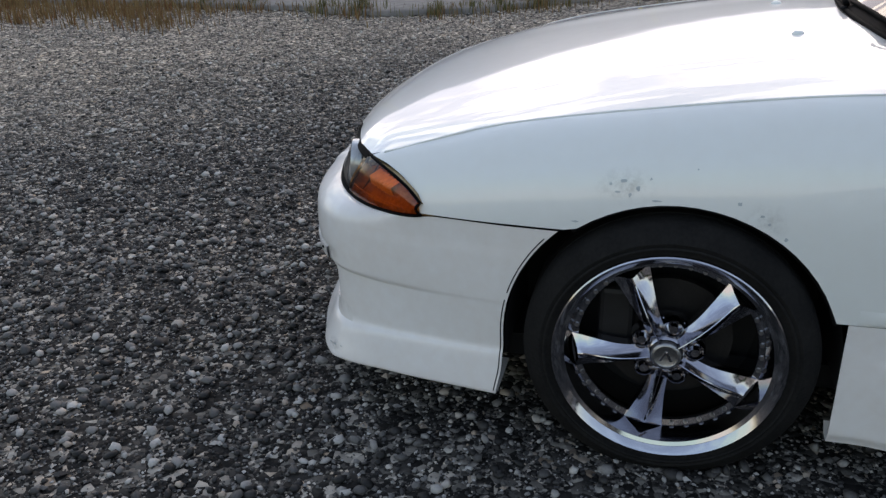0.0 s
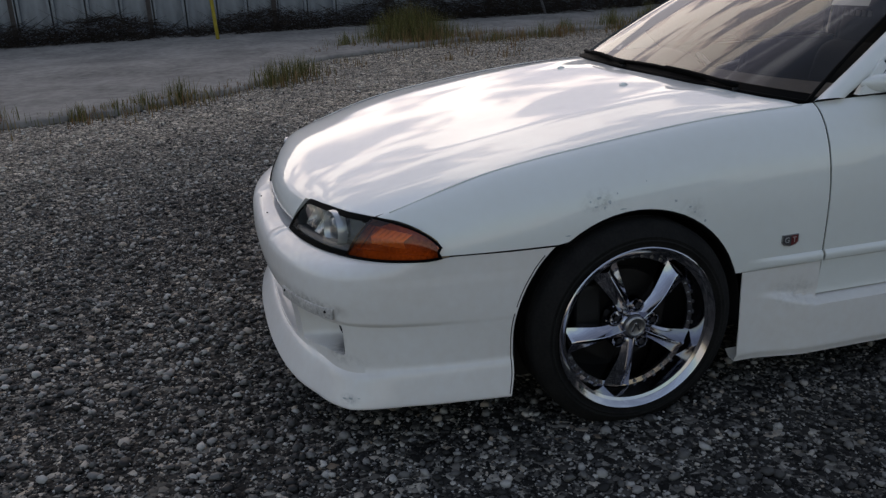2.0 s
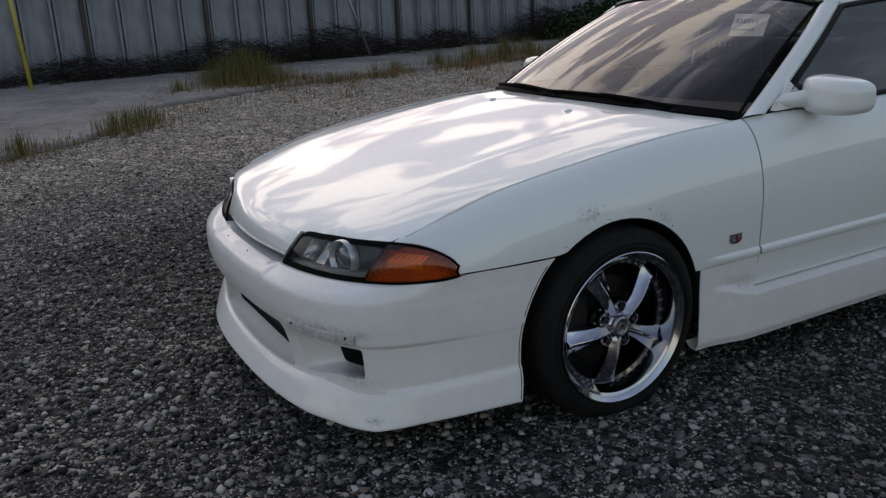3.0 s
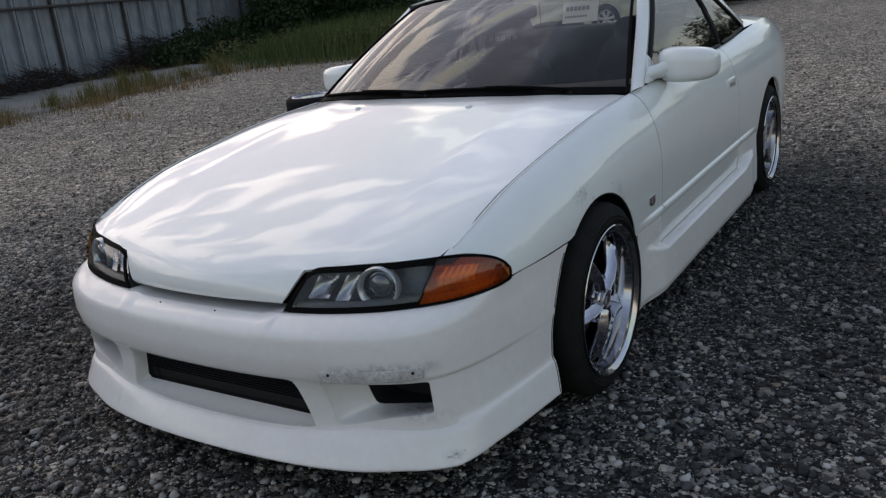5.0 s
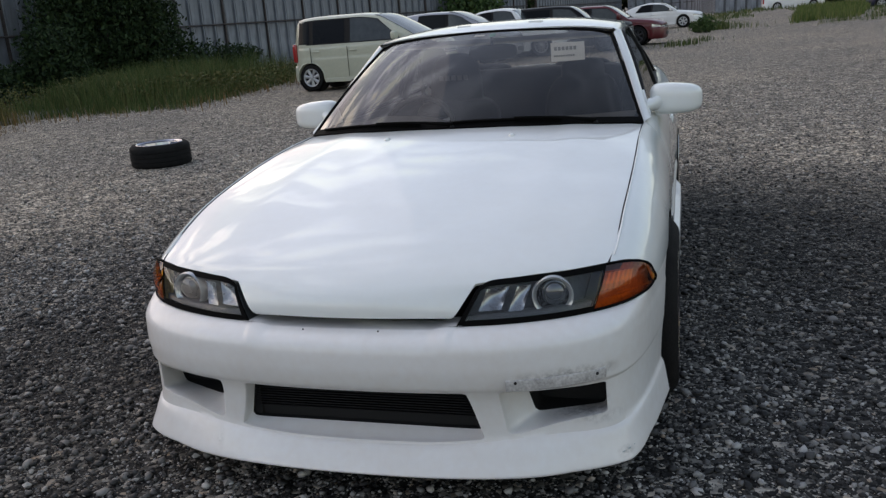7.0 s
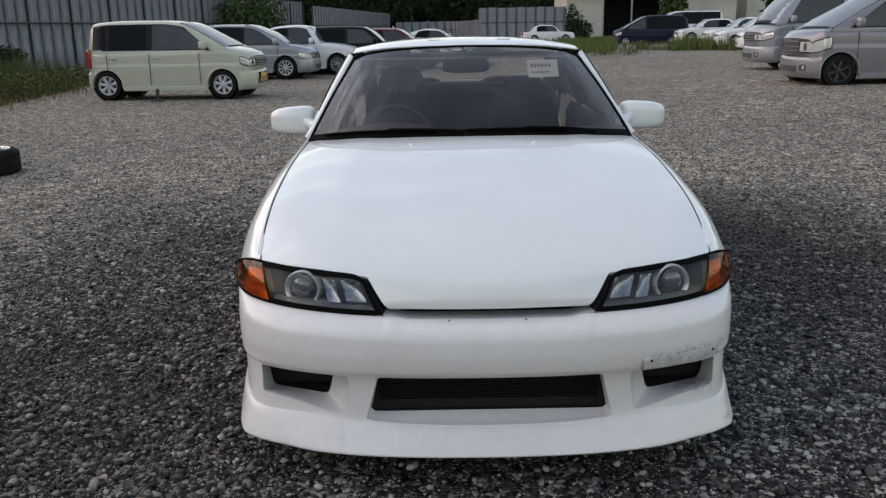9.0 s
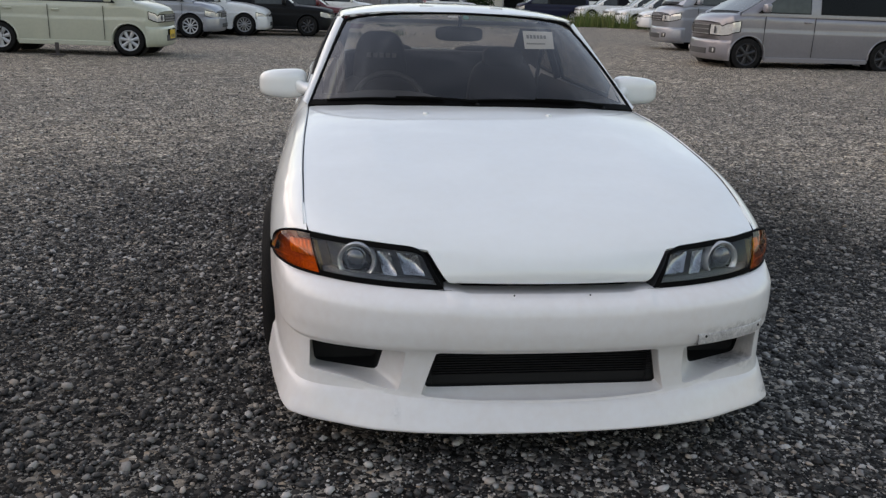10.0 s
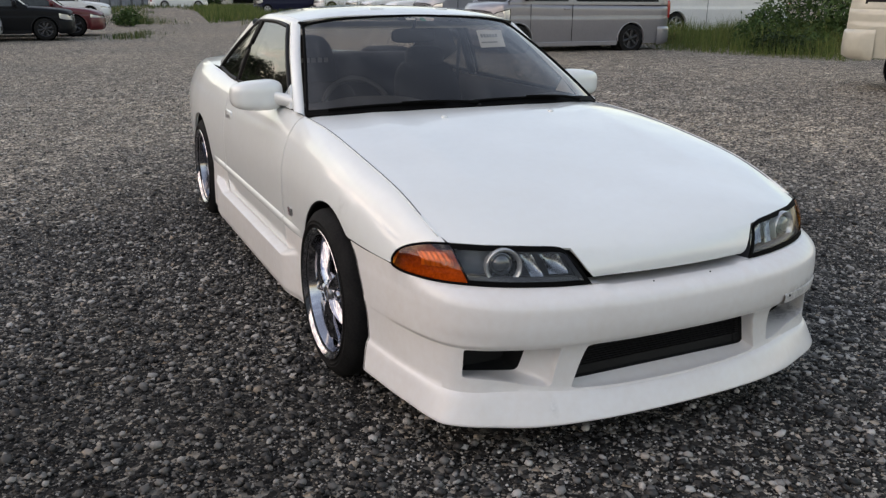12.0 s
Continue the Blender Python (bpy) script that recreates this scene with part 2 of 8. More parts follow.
def part(name, bm, mat, parent=None, label="", smooth=True):
    """One mesh object from a bmesh or a mesh, under its thing or part."""
    if isinstance(bm, bmesh.types.BMesh):
        me = bpy.data.meshes.new(name)
        bm.to_mesh(me)
        bm.free()
        me.materials.append(mat)
        if smooth:
            me.polygons.foreach_set("use_smooth", [True] * len(me.polygons))
    else:
        me = bm
    ob = new(name, me)
    if parent:
        ob.parent = parent
    if label:
        tagged(ob, label)
    return ob


def thing(name, label, category, group="", kind="", at=None):
    ob = new(name)
    ob.empty_display_size = 0.1
    if at is not None:
        ob.matrix_basis = at
    return tagged(ob, label, category, group, kind)


def sheet(name, rows, mat, parent=None, out=(0, 0, 0), label="", thick=0.0, skip=None, sharp=None):
    """A grid of points as a smooth sheet whose front looks away from the point out."""
    n, m = len(rows), len(rows[0])
    pts = [Vector(p) for r in rows for p in r]
    faces = [(i * m + j, i * m + j + 1, (i + 1) * m + j + 1, (i + 1) * m + j)
             for i in range(n - 1) for j in range(m - 1) if not (skip and skip(i, j))]
    total, o = 0.0, Vector(out)
    for f in faces[:: max(1, len(faces) // 300)]:
        nrm = (pts[f[2]] - pts[f[0]]).cross(pts[f[3]] - pts[f[1]])
        total += nrm.dot(pts[f[0]] - o)
    if total < 0:
        faces = [f[::-1] for f in faces]
    me = mesh_of(name, pts, faces, mat)
    if sharp:
        me.set_sharp_from_angle(angle=radians(sharp))
    ob = part(name, me, mat, parent, label)
    if thick:
        mod = ob.modifiers.new("thickness", "SOLIDIFY")
        mod.thickness, mod.offset = thick, -1.0
        ob.modifiers.new("crisp_rim", "EDGE_SPLIT").split_angle = radians(42)
    return ob


def interp(table, x):
    """Smooth interpolation (monotone cubic) in rows of (x, a, b, ...)."""
    xs = [r[0] for r in table]
    if x <= xs[0]:
        return list(table[0][1:]) if len(table[0]) > 2 else table[0][1]
    if x >= xs[-1]:
        return list(table[-1][1:]) if len(table[0]) > 2 else table[-1][1]
    k = max(i for i in range(len(xs) - 1) if xs[i] <= x)
    h = xs[k + 1] - xs[k]
    t = (x - xs[k]) / h
    res = []
    for c in range(1, len(table[0])):
        y = [r[c] for r in table]
        d = [(y[i + 1] - y[i]) / (xs[i + 1] - xs[i]) for i in range(len(xs) - 1)]

        def slope(i):
            if i == 0:
                return d[0]
            if i == len(xs) - 1:
                return d[-1]
            return 0.0 if d[i - 1] * d[i] <= 0 else 2 * d[i - 1] * d[i] / (d[i - 1] + d[i])
        a, b = slope(k), slope(k + 1)
        res.append((2 * t**3 - 3 * t**2 + 1) * y[k] + (t**3 - 2 * t**2 + t) * h * a + (-2 * t**3 + 3 * t**2) * y[k + 1] + (t**3 - t**2) * h * b)
    return res if len(res) > 1 else res[0]


def spline(points, n):
    """n points evenly along a smooth curve through the given points."""
    p = [Vector(q) for q in points]
    p = [2 * p[0] - p[1]] + p + [2 * p[-1] - p[-2]]
    dense = []
    for i in range(1, len(p) - 2):
        for k in range(16):
            t = k / 16
            dense.append(0.5 * ((2 * p[i]) + (p[i + 1] - p[i - 1]) * t + (2 * p[i - 1] - 5 * p[i] + 4 * p[i + 1] - p[i + 2]) * t * t
                                + (3 * p[i] - p[i - 1] - 3 * p[i + 1] + p[i + 2]) * t**3))
    dense.append(p[-2])
    return even(dense, n)


def even(line, n):
    acc = [0.0]
    for a, b in zip(line, line[1:]):
        acc.append(acc[-1] + (Vector(b) - Vector(a)).length)
    res, k = [], 0
    for i in range(n):
        want = acc[-1] * i / (n - 1)
        while k < len(acc) - 2 and acc[k + 1] < want:
            k += 1
        t = (want - acc[k]) / max(acc[k + 1] - acc[k], 1e-9)
        res.append(Vector(line[k]).lerp(Vector(line[k + 1]), min(max(t, 0), 1)))
    return res


def smooth01(a, b, x):
    t = min(max((x - a) / (b - a), 0.0), 1.0)
    return t * t * (3 - 2 * t)


def bm_box(bm, x0, x1, y0, y1, z0, z1, bevel=0.0, segments=2):
    res = bmesh.ops.create_cube(bm, size=1.0, matrix=Matrix.LocRotScale(((x0 + x1) / 2, (y0 + y1) / 2, (z0 + z1) / 2), None, (x1 - x0, y1 - y0, z1 - z0)))
    if bevel:
        edges = list({e for v in res["verts"] for e in v.link_edges})
        bmesh.ops.bevel(bm, geom=edges, offset=bevel, segments=segments, affect="EDGES", profile=0.5)
    return bm


def box(name, x0, x1, y0, y1, z0, z1, mat, parent=None, label="", bevel=0.0, segments=2):
    return part(name, bm_box(bmesh.new(), x0, x1, y0, y1, z0, z1, bevel, segments), mat, parent, label, smooth=False)


def turned(name, profile, mat, parent=None, label="", steps=64, axis="x", smooth=True, mats=None, pick=None):
    """A shape turned round the x axis from (x, radius) points."""
    verts, faces = [], []
    for x, r in profile:
        for k in range(steps):
            a = 2 * math.pi * k / steps
            verts.append((x, r * math.cos(a), r * math.sin(a)))
    n = len(profile)
    for i in range(n - 1):
        for k in range(steps):
            faces.append((i * steps + k, i * steps + (k + 1) % steps, (i + 1) * steps + (k + 1) % steps, (i + 1) * steps + k))
    me = mesh_of(name, verts, faces, mat, smooth)
    b = bmesh.new()
    b.from_mesh(me)
    bmesh.ops.recalc_face_normals(b, faces=b.faces)
    b.to_mesh(me)
    b.free()
    me.set_sharp_from_angle(angle=radians(40))
    return part(name, me, mat, parent, label)


def tube(name, points, radius, mat, parent=None, label="", sides=8, closed=False):
    """A round bar along points; radius may be a list."""
    pts = [Vector(p) for p in points]
    verts, faces, n = [], [], len(pts)
    for i, p in enumerate(pts):
        a, b = pts[max(i - 1, 0)], pts[min(i + 1, n - 1)]
        if closed:
            a, b = pts[i - 1], pts[(i + 1) % n]
        d = (b - a).normalized()
        u = d.orthogonal().normalized() if abs(d.z) > 0.9 else d.cross(Vector((0, 0, 1))).normalized()
        v = d.cross(u)
        r = radius[i] if isinstance(radius, (list, tuple)) else radius
        for k in range(sides):
            t = 2 * math.pi * k / sides
            verts.append(p + r * (math.cos(t) * u + math.sin(t) * v))
    for i in range(n if closed else n - 1):
        j = (i + 1) % n
        for k in range(sides):
            faces.append((i * sides + k, i * sides + (k + 1) % sides, j * sides + (k + 1) % sides, j * sides + k))
    if not closed:
        faces.append(tuple(range(sides))[::-1])
        faces.append(tuple((n - 1) * sides + k for k in range(sides)))
    return part(name, mesh_of(name, verts, faces, mat), mat, parent, label)


# ---------------------------------------------------------------- the white coupe: y = 0 is its front axle, the nose points to -y
AXLE_R = 2.615
HUB_Z = 0.275
coupe = thing("coupe", "white two-door coupe with body kit parked on grey gravel", "car")


def side_key(y):
    """Top edge x and z of the flank, its widest x, and the height of that."""
    return interp(FLANK, y)


FLANK = [
    (-0.71, 0.708, 0.646, 0.770, 0.50),
    (-0.62, 0.716, 0.679, 0.806, 0.50),
    (-0.56, 0.721, 0.697, 0.822, 0.51),
    (-0.36, 0.733, 0.751, 0.845, 0.54),
    (-0.10, 0.739, 0.792, 0.857, 0.57),
    (0.10, 0.740, 0.817, 0.859, 0.58),
    (0.35, 0.738, 0.840, 0.858, 0.58),
    (0.60, 0.742, 0.850, 0.857, 0.57),
    (0.75, 0.754, 0.858, 0.857, 0.57),
    (1.20, 0.760, 0.864, 0.857, 0.57),
    (1.87, 0.752, 0.876, 0.858, 0.57),
    (2.20, 0.745, 0.888, 0.862, 0.57),
    (2.60, 0.735, 0.905, 0.864, 0.58),
    (2.90, 0.720, 0.915, 0.855, 0.59),
    (3.20, 0.690, 0.915, 0.830, 0.60),
    (3.38, 0.660, 0.905, 0.795, 0.60),
    (3.46, 0.620, 0.880, 0.745, 0.60),
]


def flank_line(y, low, n, sx=1):
    """Points down the flank at y from its top edge to the height low."""
    xs, zs, xm, zm = side_key(y)
    line = []
    top = radians(79)
    wide, tall = (xm - xs) / (1 - math.cos(top)), (zs - zm) / math.sin(top)
    for k in range(25):
        a = top * (1 - k / 24)
        line.append(Vector((xm - wide * (1 - math.cos(a)), y, zm + tall * math.sin(a))))
    for k in range(1, 24):
        z = zm - k * 0.025
        line.append(Vector((xm - 0.030 * ((zm - z) / 0.4) ** 2, y, z)))
    cut = []
    for a, b in zip(line, line[1:]):
        cut.append(a)
        if b.z <= low:
            t = (a.z - low) / max(a.z - b.z, 1e-6)
            cut.append(a.lerp(b, min(max(t, 0), 1)))
            break
    return [(sx * p.x, p.y, p.z) for p in even(cut, n)]


def flank_x(y, z):
    xs, zs, xm, zm = side_key(y)
    if z > zm:
        top = radians(79)
        sine = min((z - zm) / (zs - zm), 1.0) * math.sin(top)
        return xm - (xm - xs) / (1 - math.cos(top)) * (1 - math.sqrt(1 - sine * sine))
    return xm - 0.030 * ((zm - z) / 0.4) ** 2


ARCH_R, ARCH_Z = 0.350, 0.275
LAMP_TOP = [(0.366, -0.848, 0.632), (0.50, -0.806, 0.637), (0.62, -0.760, 0.642), (0.707, -0.708, 0.645), (0.758, -0.664, 0.640), (0.793, -0.620, 0.626), (0.812, -0.584, 0.604), (0.8200, -0.558, 0.576)]
LAMP_LOW = [(0.315, -0.902, 0.526), (0.44, -0.882, 0.529), (0.57, -0.842, 0.533), (0.668, -0.788, 0.536), (0.745, -0.715, 0.537), (0.793, -0.638, 0.540), (0.812, -0.590, 0.543), (0.8195, -0.558, 0.548)]



def arch_low(y, centre, base):
    d = y - centre
    return ARCH_Z + math.sqrt(max(ARCH_R**2 - d * d, 0)) if abs(d) < ARCH_R else base


def amber_top(y):
    pts = sorted((p[1], p[2]) for p in LAMP_TOP[3:])
    return interp(pts, y)


def fender_low(y):
    if y < -0.561:
        return amber_top(y) + 0.004
    return max(0.553 if y < 0 else 0.388, arch_low(y, 0.0, 0))


arch_steps = [ARCH_R * math.sin(math.pi / 2 * (k / 30 * 2 - 1)) for k in range(31)]
fender_ys = sorted(set([-0.703 + 0.143 * k / 12 for k in range(13)] + [-0.555, -0.50, -0.44, -0.38, -0.33, -0.29, -0.25] + [y for y in arch_steps if y > -0.24]
                       + [0.352, 0.40, 0.46, 0.52, 0.58, 0.628]))
for sx, side in ((1, "passenger"), (-1, "driver")):
    rows = [flank_line(y, fender_low(y), 30, sx) for y in fender_ys]
    sheet("front_fender", rows, WHITE, coupe, (0, 0, 0.3), thick=0.004)
    door_ys = [0.634 + (1.866 - 0.634) * k / 24 for k in range(25)]
    door = sheet("door", [flank_line(y, 0.276, 34, sx) for y in door_ys], WHITE, coupe, (0, 1.2, 0.3), thick=0.004)
    rear_steps = [AXLE_R + ARCH_R * math.sin(math.pi / 2 * (k / 30 * 2 - 1)) for k in range(31)]
    q_ys = sorted(set([1.872, 1.95, 2.05, 2.15, 2.22, 2.258] + rear_steps + [2.97, 3.05, 3.15, 3.25, 3.33, 3.38, 3.42, 3.46]))
    sheet("rear_quarter_panel", [flank_line(y, max(0.388 if y < AXLE_R else 0.30, arch_low(y, AXLE_R, 0)), 30, sx) for y in q_ys], WHITE, coupe, (0, 2.6, 0.3), thick=0.004)
    # dark lining behind the joints
    lining = [[(p[0] - sx * 0.016, p[1], p[2]) for p in flank_line(y, 0.40 if abs(y) < 0.36 or abs(y - AXLE_R) < 0.36 else 0.2, 10, sx)][1:] for y in [0.38 + 1.85 * k / 20 for k in range(21)]]
    sheet("inner_panel", lining, VOID, coupe, (0, 1.2, 0.3))
    # rolled edge of the wheel arches
    for cy, a0, a1 in ((0.0, 52, 162), (AXLE_R, 12, 162)):
        lip = []
        for k in range(40):
            a = radians(a0 + (a1 - a0) * k / 39)
            y, z = cy - ARCH_R * math.cos(a), ARCH_Z + ARCH_R * math.sin(a)
            lip.append((sx * (flank_x(y, z) - 0.004), y, z - 0.001))
        tube("arch_edge", [(p[0] - sx * 0.004, p[1], p[2]) for p in lip], 0.006, BLACK if cy == 0.0 else WHITE, coupe)
    # wheel housing
    for cy in (0.0, AXLE_R):
        rows = []
        for k in range(25):
            a = radians(-8 + 196 * k / 24)
            rows.append([(sx * x, cy - (ARCH_R + 0.012) * math.cos(a), ARCH_Z + (ARCH_R + 0.012) * math.sin(a)) for x in (0.835, 0.7, 0.5)])
        sheet("wheel_housing", rows, VOID, coupe, (sx * 0.7, cy, ARCH_Z))
        rows = [[(sx * 0.5, cy - r * math.cos(radians(15 * k)), ARCH_Z + r * math.sin(radians(15 * k))) for r in (0.0, 0.2, 0.37)] for k in range(25)]
        sheet("wheel_housing", rows, VOID, coupe, (0, cy, ARCH_Z))
    # rubbing strip
    for y0, y1 in ((0.372, 0.628), (0.636, 1.864), (1.874, 2.255)):
        rows = []
        for k in range(13):
            y = y0 + (y1 - y0) * k / 12
            edge = smooth01(-0.1, 0.6, k / 12) if y0 < 0.5 else smooth01(1.1, 0.4, k / 12) if y1 > 2 else 1.0
            rows.append([(sx * (flank_x(y, z) + o * edge), y, z) for z, o in ((0.424, -0.001), (0.416, 0.007), (0.410, 0.010), (0.396, 0.010), (0.390, 0.006), (0.388, -0.004))])
        sheet("rubbing_strip", rows, WHITE, coupe, (0, 1.2, 0.4))
    # side skirt with a wedge-shaped hollow at each end
    ys = sorted([0.357 + (2.262 - 0.357) * k / 110 for k in range(111)] + [0.6295, 0.6308, 0.6318, 0.633, 1.867, 1.8682, 1.8692, 1.8705])
    rows = []
    for y in ys:
        tucked = 0.016 if 0.6313 < y < 1.8687 else 0.0
        swell = smooth01(0.40, 0.60, y) * smooth01(2.22, 2.02, y)
        line = 0.268 + 0.036 * smooth01(0.64, 0.44, y) + 0.036 * smooth01(1.87, 2.05, y)
        row = []
        for k in range(42):
            z = 0.386 + (0.092 - 0.386) * k / 41
            bulge = 0.004 * smooth01(0.34, 0.20, z) + 0.030 * swell * smooth01(line + 0.005, line - 0.012, z) - 0.010 * smooth01(0.12, 0.092, z)
            row.append((sx * (flank_x(y, 0.40) - 0.002 + bulge - 0.008 * swell * smooth01(line + 0.05, line, z) * (0 if z < line else 1) - tucked * smooth01(0.264, 0.274, z)), y, z))
        row.append((sx * 0.815, y, 0.094))
        row.append((sx * 0.795, y, 0.112))
        rows.append(row)
    sheet("side_skirt", rows, FIBRE, coupe, (0, 1.3, 0.25), "cream-white fibreglass side skirt", thick=0.004)
    # door handle
    hz, hy = 0.715, 1.77
    hb = bmesh.new()
    bm_box(hb, sx * (flank_x(hy, hz) - 0.004) - 0.008, sx * (flank_x(hy, hz) - 0.004) + 0.008, hy - 0.075, hy + 0.075, hz - 0.026, hz + 0.026, 0.007)
    handle = part("door_handle", hb, WHITE, door)
    box("handle_recess", sx * flank_x(hy, hz) + sx * 0.0045 - 0.002, sx * flank_x(hy, hz) + sx * 0.0045 + 0.002, hy - 0.05, hy + 0.03, hz - 0.010, hz + 0.006, STEEL, handle, bevel=0.0015)
    # small crest behind the front wheel
    by, bz = 0.505, 0.472
    bx = sx * (flank_x(by, bz) + 0.002)
    outline = [(-0.028, 0.017), (0.028, 0.017), (0.028, -0.006), (0.020, -0.014), (0.0, -0.019), (-0.020, -0.014), (-0.028, -0.006)]

    def shield(name, scale, x0, x1, y0, y1, mat, parent, label=""):
        sb = bmesh.new()
        pts = [(min(max(u * scale, y0), y1), w * scale) for u, w in outline]
        rings = [[sb.verts.new((bx + sx * x, by + u, bz + w)) for u, w in pts] for x in (x0, x1)]
        n = len(pts)
        sb.faces.new(rings[0])
        sb.faces.new(rings[1])
        for i in range(n):
            sb.faces.new([rings[0][i], rings[0][(i + 1) % n], rings[1][(i + 1) % n], rings[1][i]])
        bmesh.ops.recalc_face_normals(sb, faces=sb.faces)
        return part(name, sb, mat, parent, label, smooth=False)
    badge = shield("crest_badge", 1.0, -0.003, 0.003, -1, 1, STEEL, coupe, "small silver and red shield crest lettered GT")
    shield("crest_field", 0.86, 0.002, 0.0042, -1, 0.001, material("crest_dark", (0.07, 0.07, 0.075), 0.3), badge)
    shield("crest_field", 0.86, 0.002, 0.0042, 0.002, 1, material("crest_red", (0.13, 0.022, 0.024), 0.35), badge)
    for letter, u in (("G", -0.0125), ("T", 0.0125)):
        tx = bpy.data.curves.new("letter", "FONT")
        tx.body, tx.size, tx.extrude, tx.align_x, tx.align_y = letter, 0.024, 0.0006, "CENTER", "CENTER"
        tx.materials.append(material("letter_silver", (0.6, 0.6, 0.6), 0.3, metal=0.6))
        lt = new("letter", tx)
        lt.parent = badge
        lt.matrix_basis = Matrix.Translation((bx + sx * 0.0048, by + sx * u, bz + 0.001)) @ Matrix.Rotation(radians(90 * sx), 4, "Z") @ Matrix.Rotation(radians(90), 4, "X")

# hood
HOOD_MID = [(0, -0.912, 0.543), (0, -0.915, 0.562), (0, -0.909, 0.592), (0, -0.886, 0.622), (0, -0.830, 0.655), (0, -0.750, 0.685), (0, -0.64, 0.717), (0, -0.40, 0.772), (0, -0.03, 0.835), (0, 0.26, 0.873), (0, 0.40, 0.885)]
HOOD_RIM = [(0.296, -0.884, 0.538), (0.312, -0.889, 0.553), (0.336, -0.874, 0.588), (0.362, -0.850, 0.628), (0.50, -0.808, 0.641), (0.62, -0.763, 0.646), (0.7055, -0.706, 0.6475), (0.7295, -0.40, 0.7415), (0.7385, -0.03, 0.8005), (0.7375, 0.30, 0.8355), (0.7390, 0.590, 0.8480)]
mid_pts, rim_pts = [], []
for k in range(len(HOOD_MID) - 1):
    n = (3, 3, 3, 4, 5, 5, 6, 10, 10, 8)[k]

    def cat(P, k, t):
        p = [Vector(P[max(k - 1, 0)]), Vector(P[k]), Vector(P[k + 1]), Vector(P[min(k + 2, len(P) - 1)])]
        return 0.5 * ((2 * p[1]) + (p[2] - p[0]) * t + (2 * p[0] - 5 * p[1] + 4 * p[2] - p[3]) * t * t + (3 * p[1] - p[0] - 3 * p[2] + p[3]) * t**3)
    for j in range(n):
        mid_pts.append(cat(HOOD_MID, k, j / n))
        rim_pts.append(cat(HOOD_RIM, k, j / n) if k not in (2, 3, 5) else Vector(HOOD_RIM[k]).lerp(Vector(HOOD_RIM[k + 1]), j / n))
mid_pts.append(Vector(HOOD_MID[-1]))
rim_pts.append(Vector(HOOD_RIM[-1]))
rows = []
for a, b in zip(mid_pts, rim_pts):
    row = []
    for k in range(-24, 25):
        t = abs(k) / 24
        bow = 0.72 * t**2.3 + 0.28 * t**11
        ridge = 0.004 * math.exp(-((t - 0.66) / 0.10) ** 2) * smooth01(-0.7, -0.2, a.y)
        row.append((math.copysign((b.x - 0.002) * t, k), a.y + (b.y - a.y) * t**2.0, a.z + (b.z - a.z) * bow + ridge))
    rows.append(row)
hood = sheet("hood", rows, WHITE, coupe, (0, -0.2, 0.2), thick=0.010)
for sx in (1, -1):
    nb = bmesh.new()
    bmesh.ops.create_uvsphere(nb, u_segments=12, v_segments=8, radius=0.013, matrix=Matrix.LocRotScale((sx * 0.257, 0.262, 0.870), None, (1.0, 1.2, 0.7)))
    part("washer_nozzle", nb, WHITE, hood)
for x, y, z in ((0.2525, -0.868, 0.614), (-0.118, -0.952, 0.5215), (0.105, -0.952, 0.5215), (0.41, -0.60, 0.689)):
    nb = bmesh.new()
    bmesh.ops.create_uvsphere(nb, u_segments=8, v_segments=6, radius=0.0026, matrix=Matrix.Translation((x, y, z + 0.001)))
    part("stone_chip", nb, BLACK, hood)
# dark joint along the hood's sides
for sx in (1, -1):
    tube("hood_joint", [(sx * (p.x - 0.0012), p.y, p.z - 0.0002) for p in rim_pts[23:]], 0.0021, VOID, hood, sides=5)
    tube("fender_edge", [(sx * (p.x + 0.0042), p.y, p.z + 0.0006) for p in rim_pts[24:]], 0.0027, WHITE, coupe, sides=8)
# dark shelf under the hood joint
sheet("engine_bay_edge", [[(p.x * s, p.y + 0.004, p.z - 0.02) for s in (1.04, 0.9)] for p in rim_pts[20:]], VOID, coupe, (0, 0, 0))
sheet("engine_bay_edge", [[(-p.x * s, p.y + 0.004, p.z - 0.02) for s in (1.04, 0.9)] for p in rim_pts[20:]], VOID, coupe, (0, 0, 0))

# front bumper: one skin round the nose, with the openings cut through it
PLAN = [(0.0, -0.985), (0.10, -0.984), (0.22, -0.979), (0.34, -0.968), (0.45, -0.950), (0.55, -0.923), (0.64, -0.884), (0.705, -0.838), (0.752, -0.780), (0.785, -0.700), (0.808, -0.600), (0.826, -0.480), (0.842, -0.362), (0.850, -0.235)]
plan = spline([(x, y, 0) for x, y in PLAN], 400)
plan_len = [0.0]
for a, b in zip(plan, plan[1:]):
    plan_len.append(plan_len[-1] + (b - a).length)


def plan_at(s):
    s = min(max(s, 0), plan_len[-1])
    k = min(int(np.searchsorted(plan_len, s)), len(plan) - 1)
    k = max(k, 1)
    t = (s - plan_len[k - 1]) / (plan_len[k] - plan_len[k - 1])
    d = (plan[min(k + 3, len(plan) - 1)] - plan[max(k - 4, 0)]).normalized()
    return plan[k - 1].lerp(plan[k], t), Vector((d.y, -d.x, 0))


def s_of_x(x):
    return float(np.interp(x, [p.x for p in plan], plan_len))


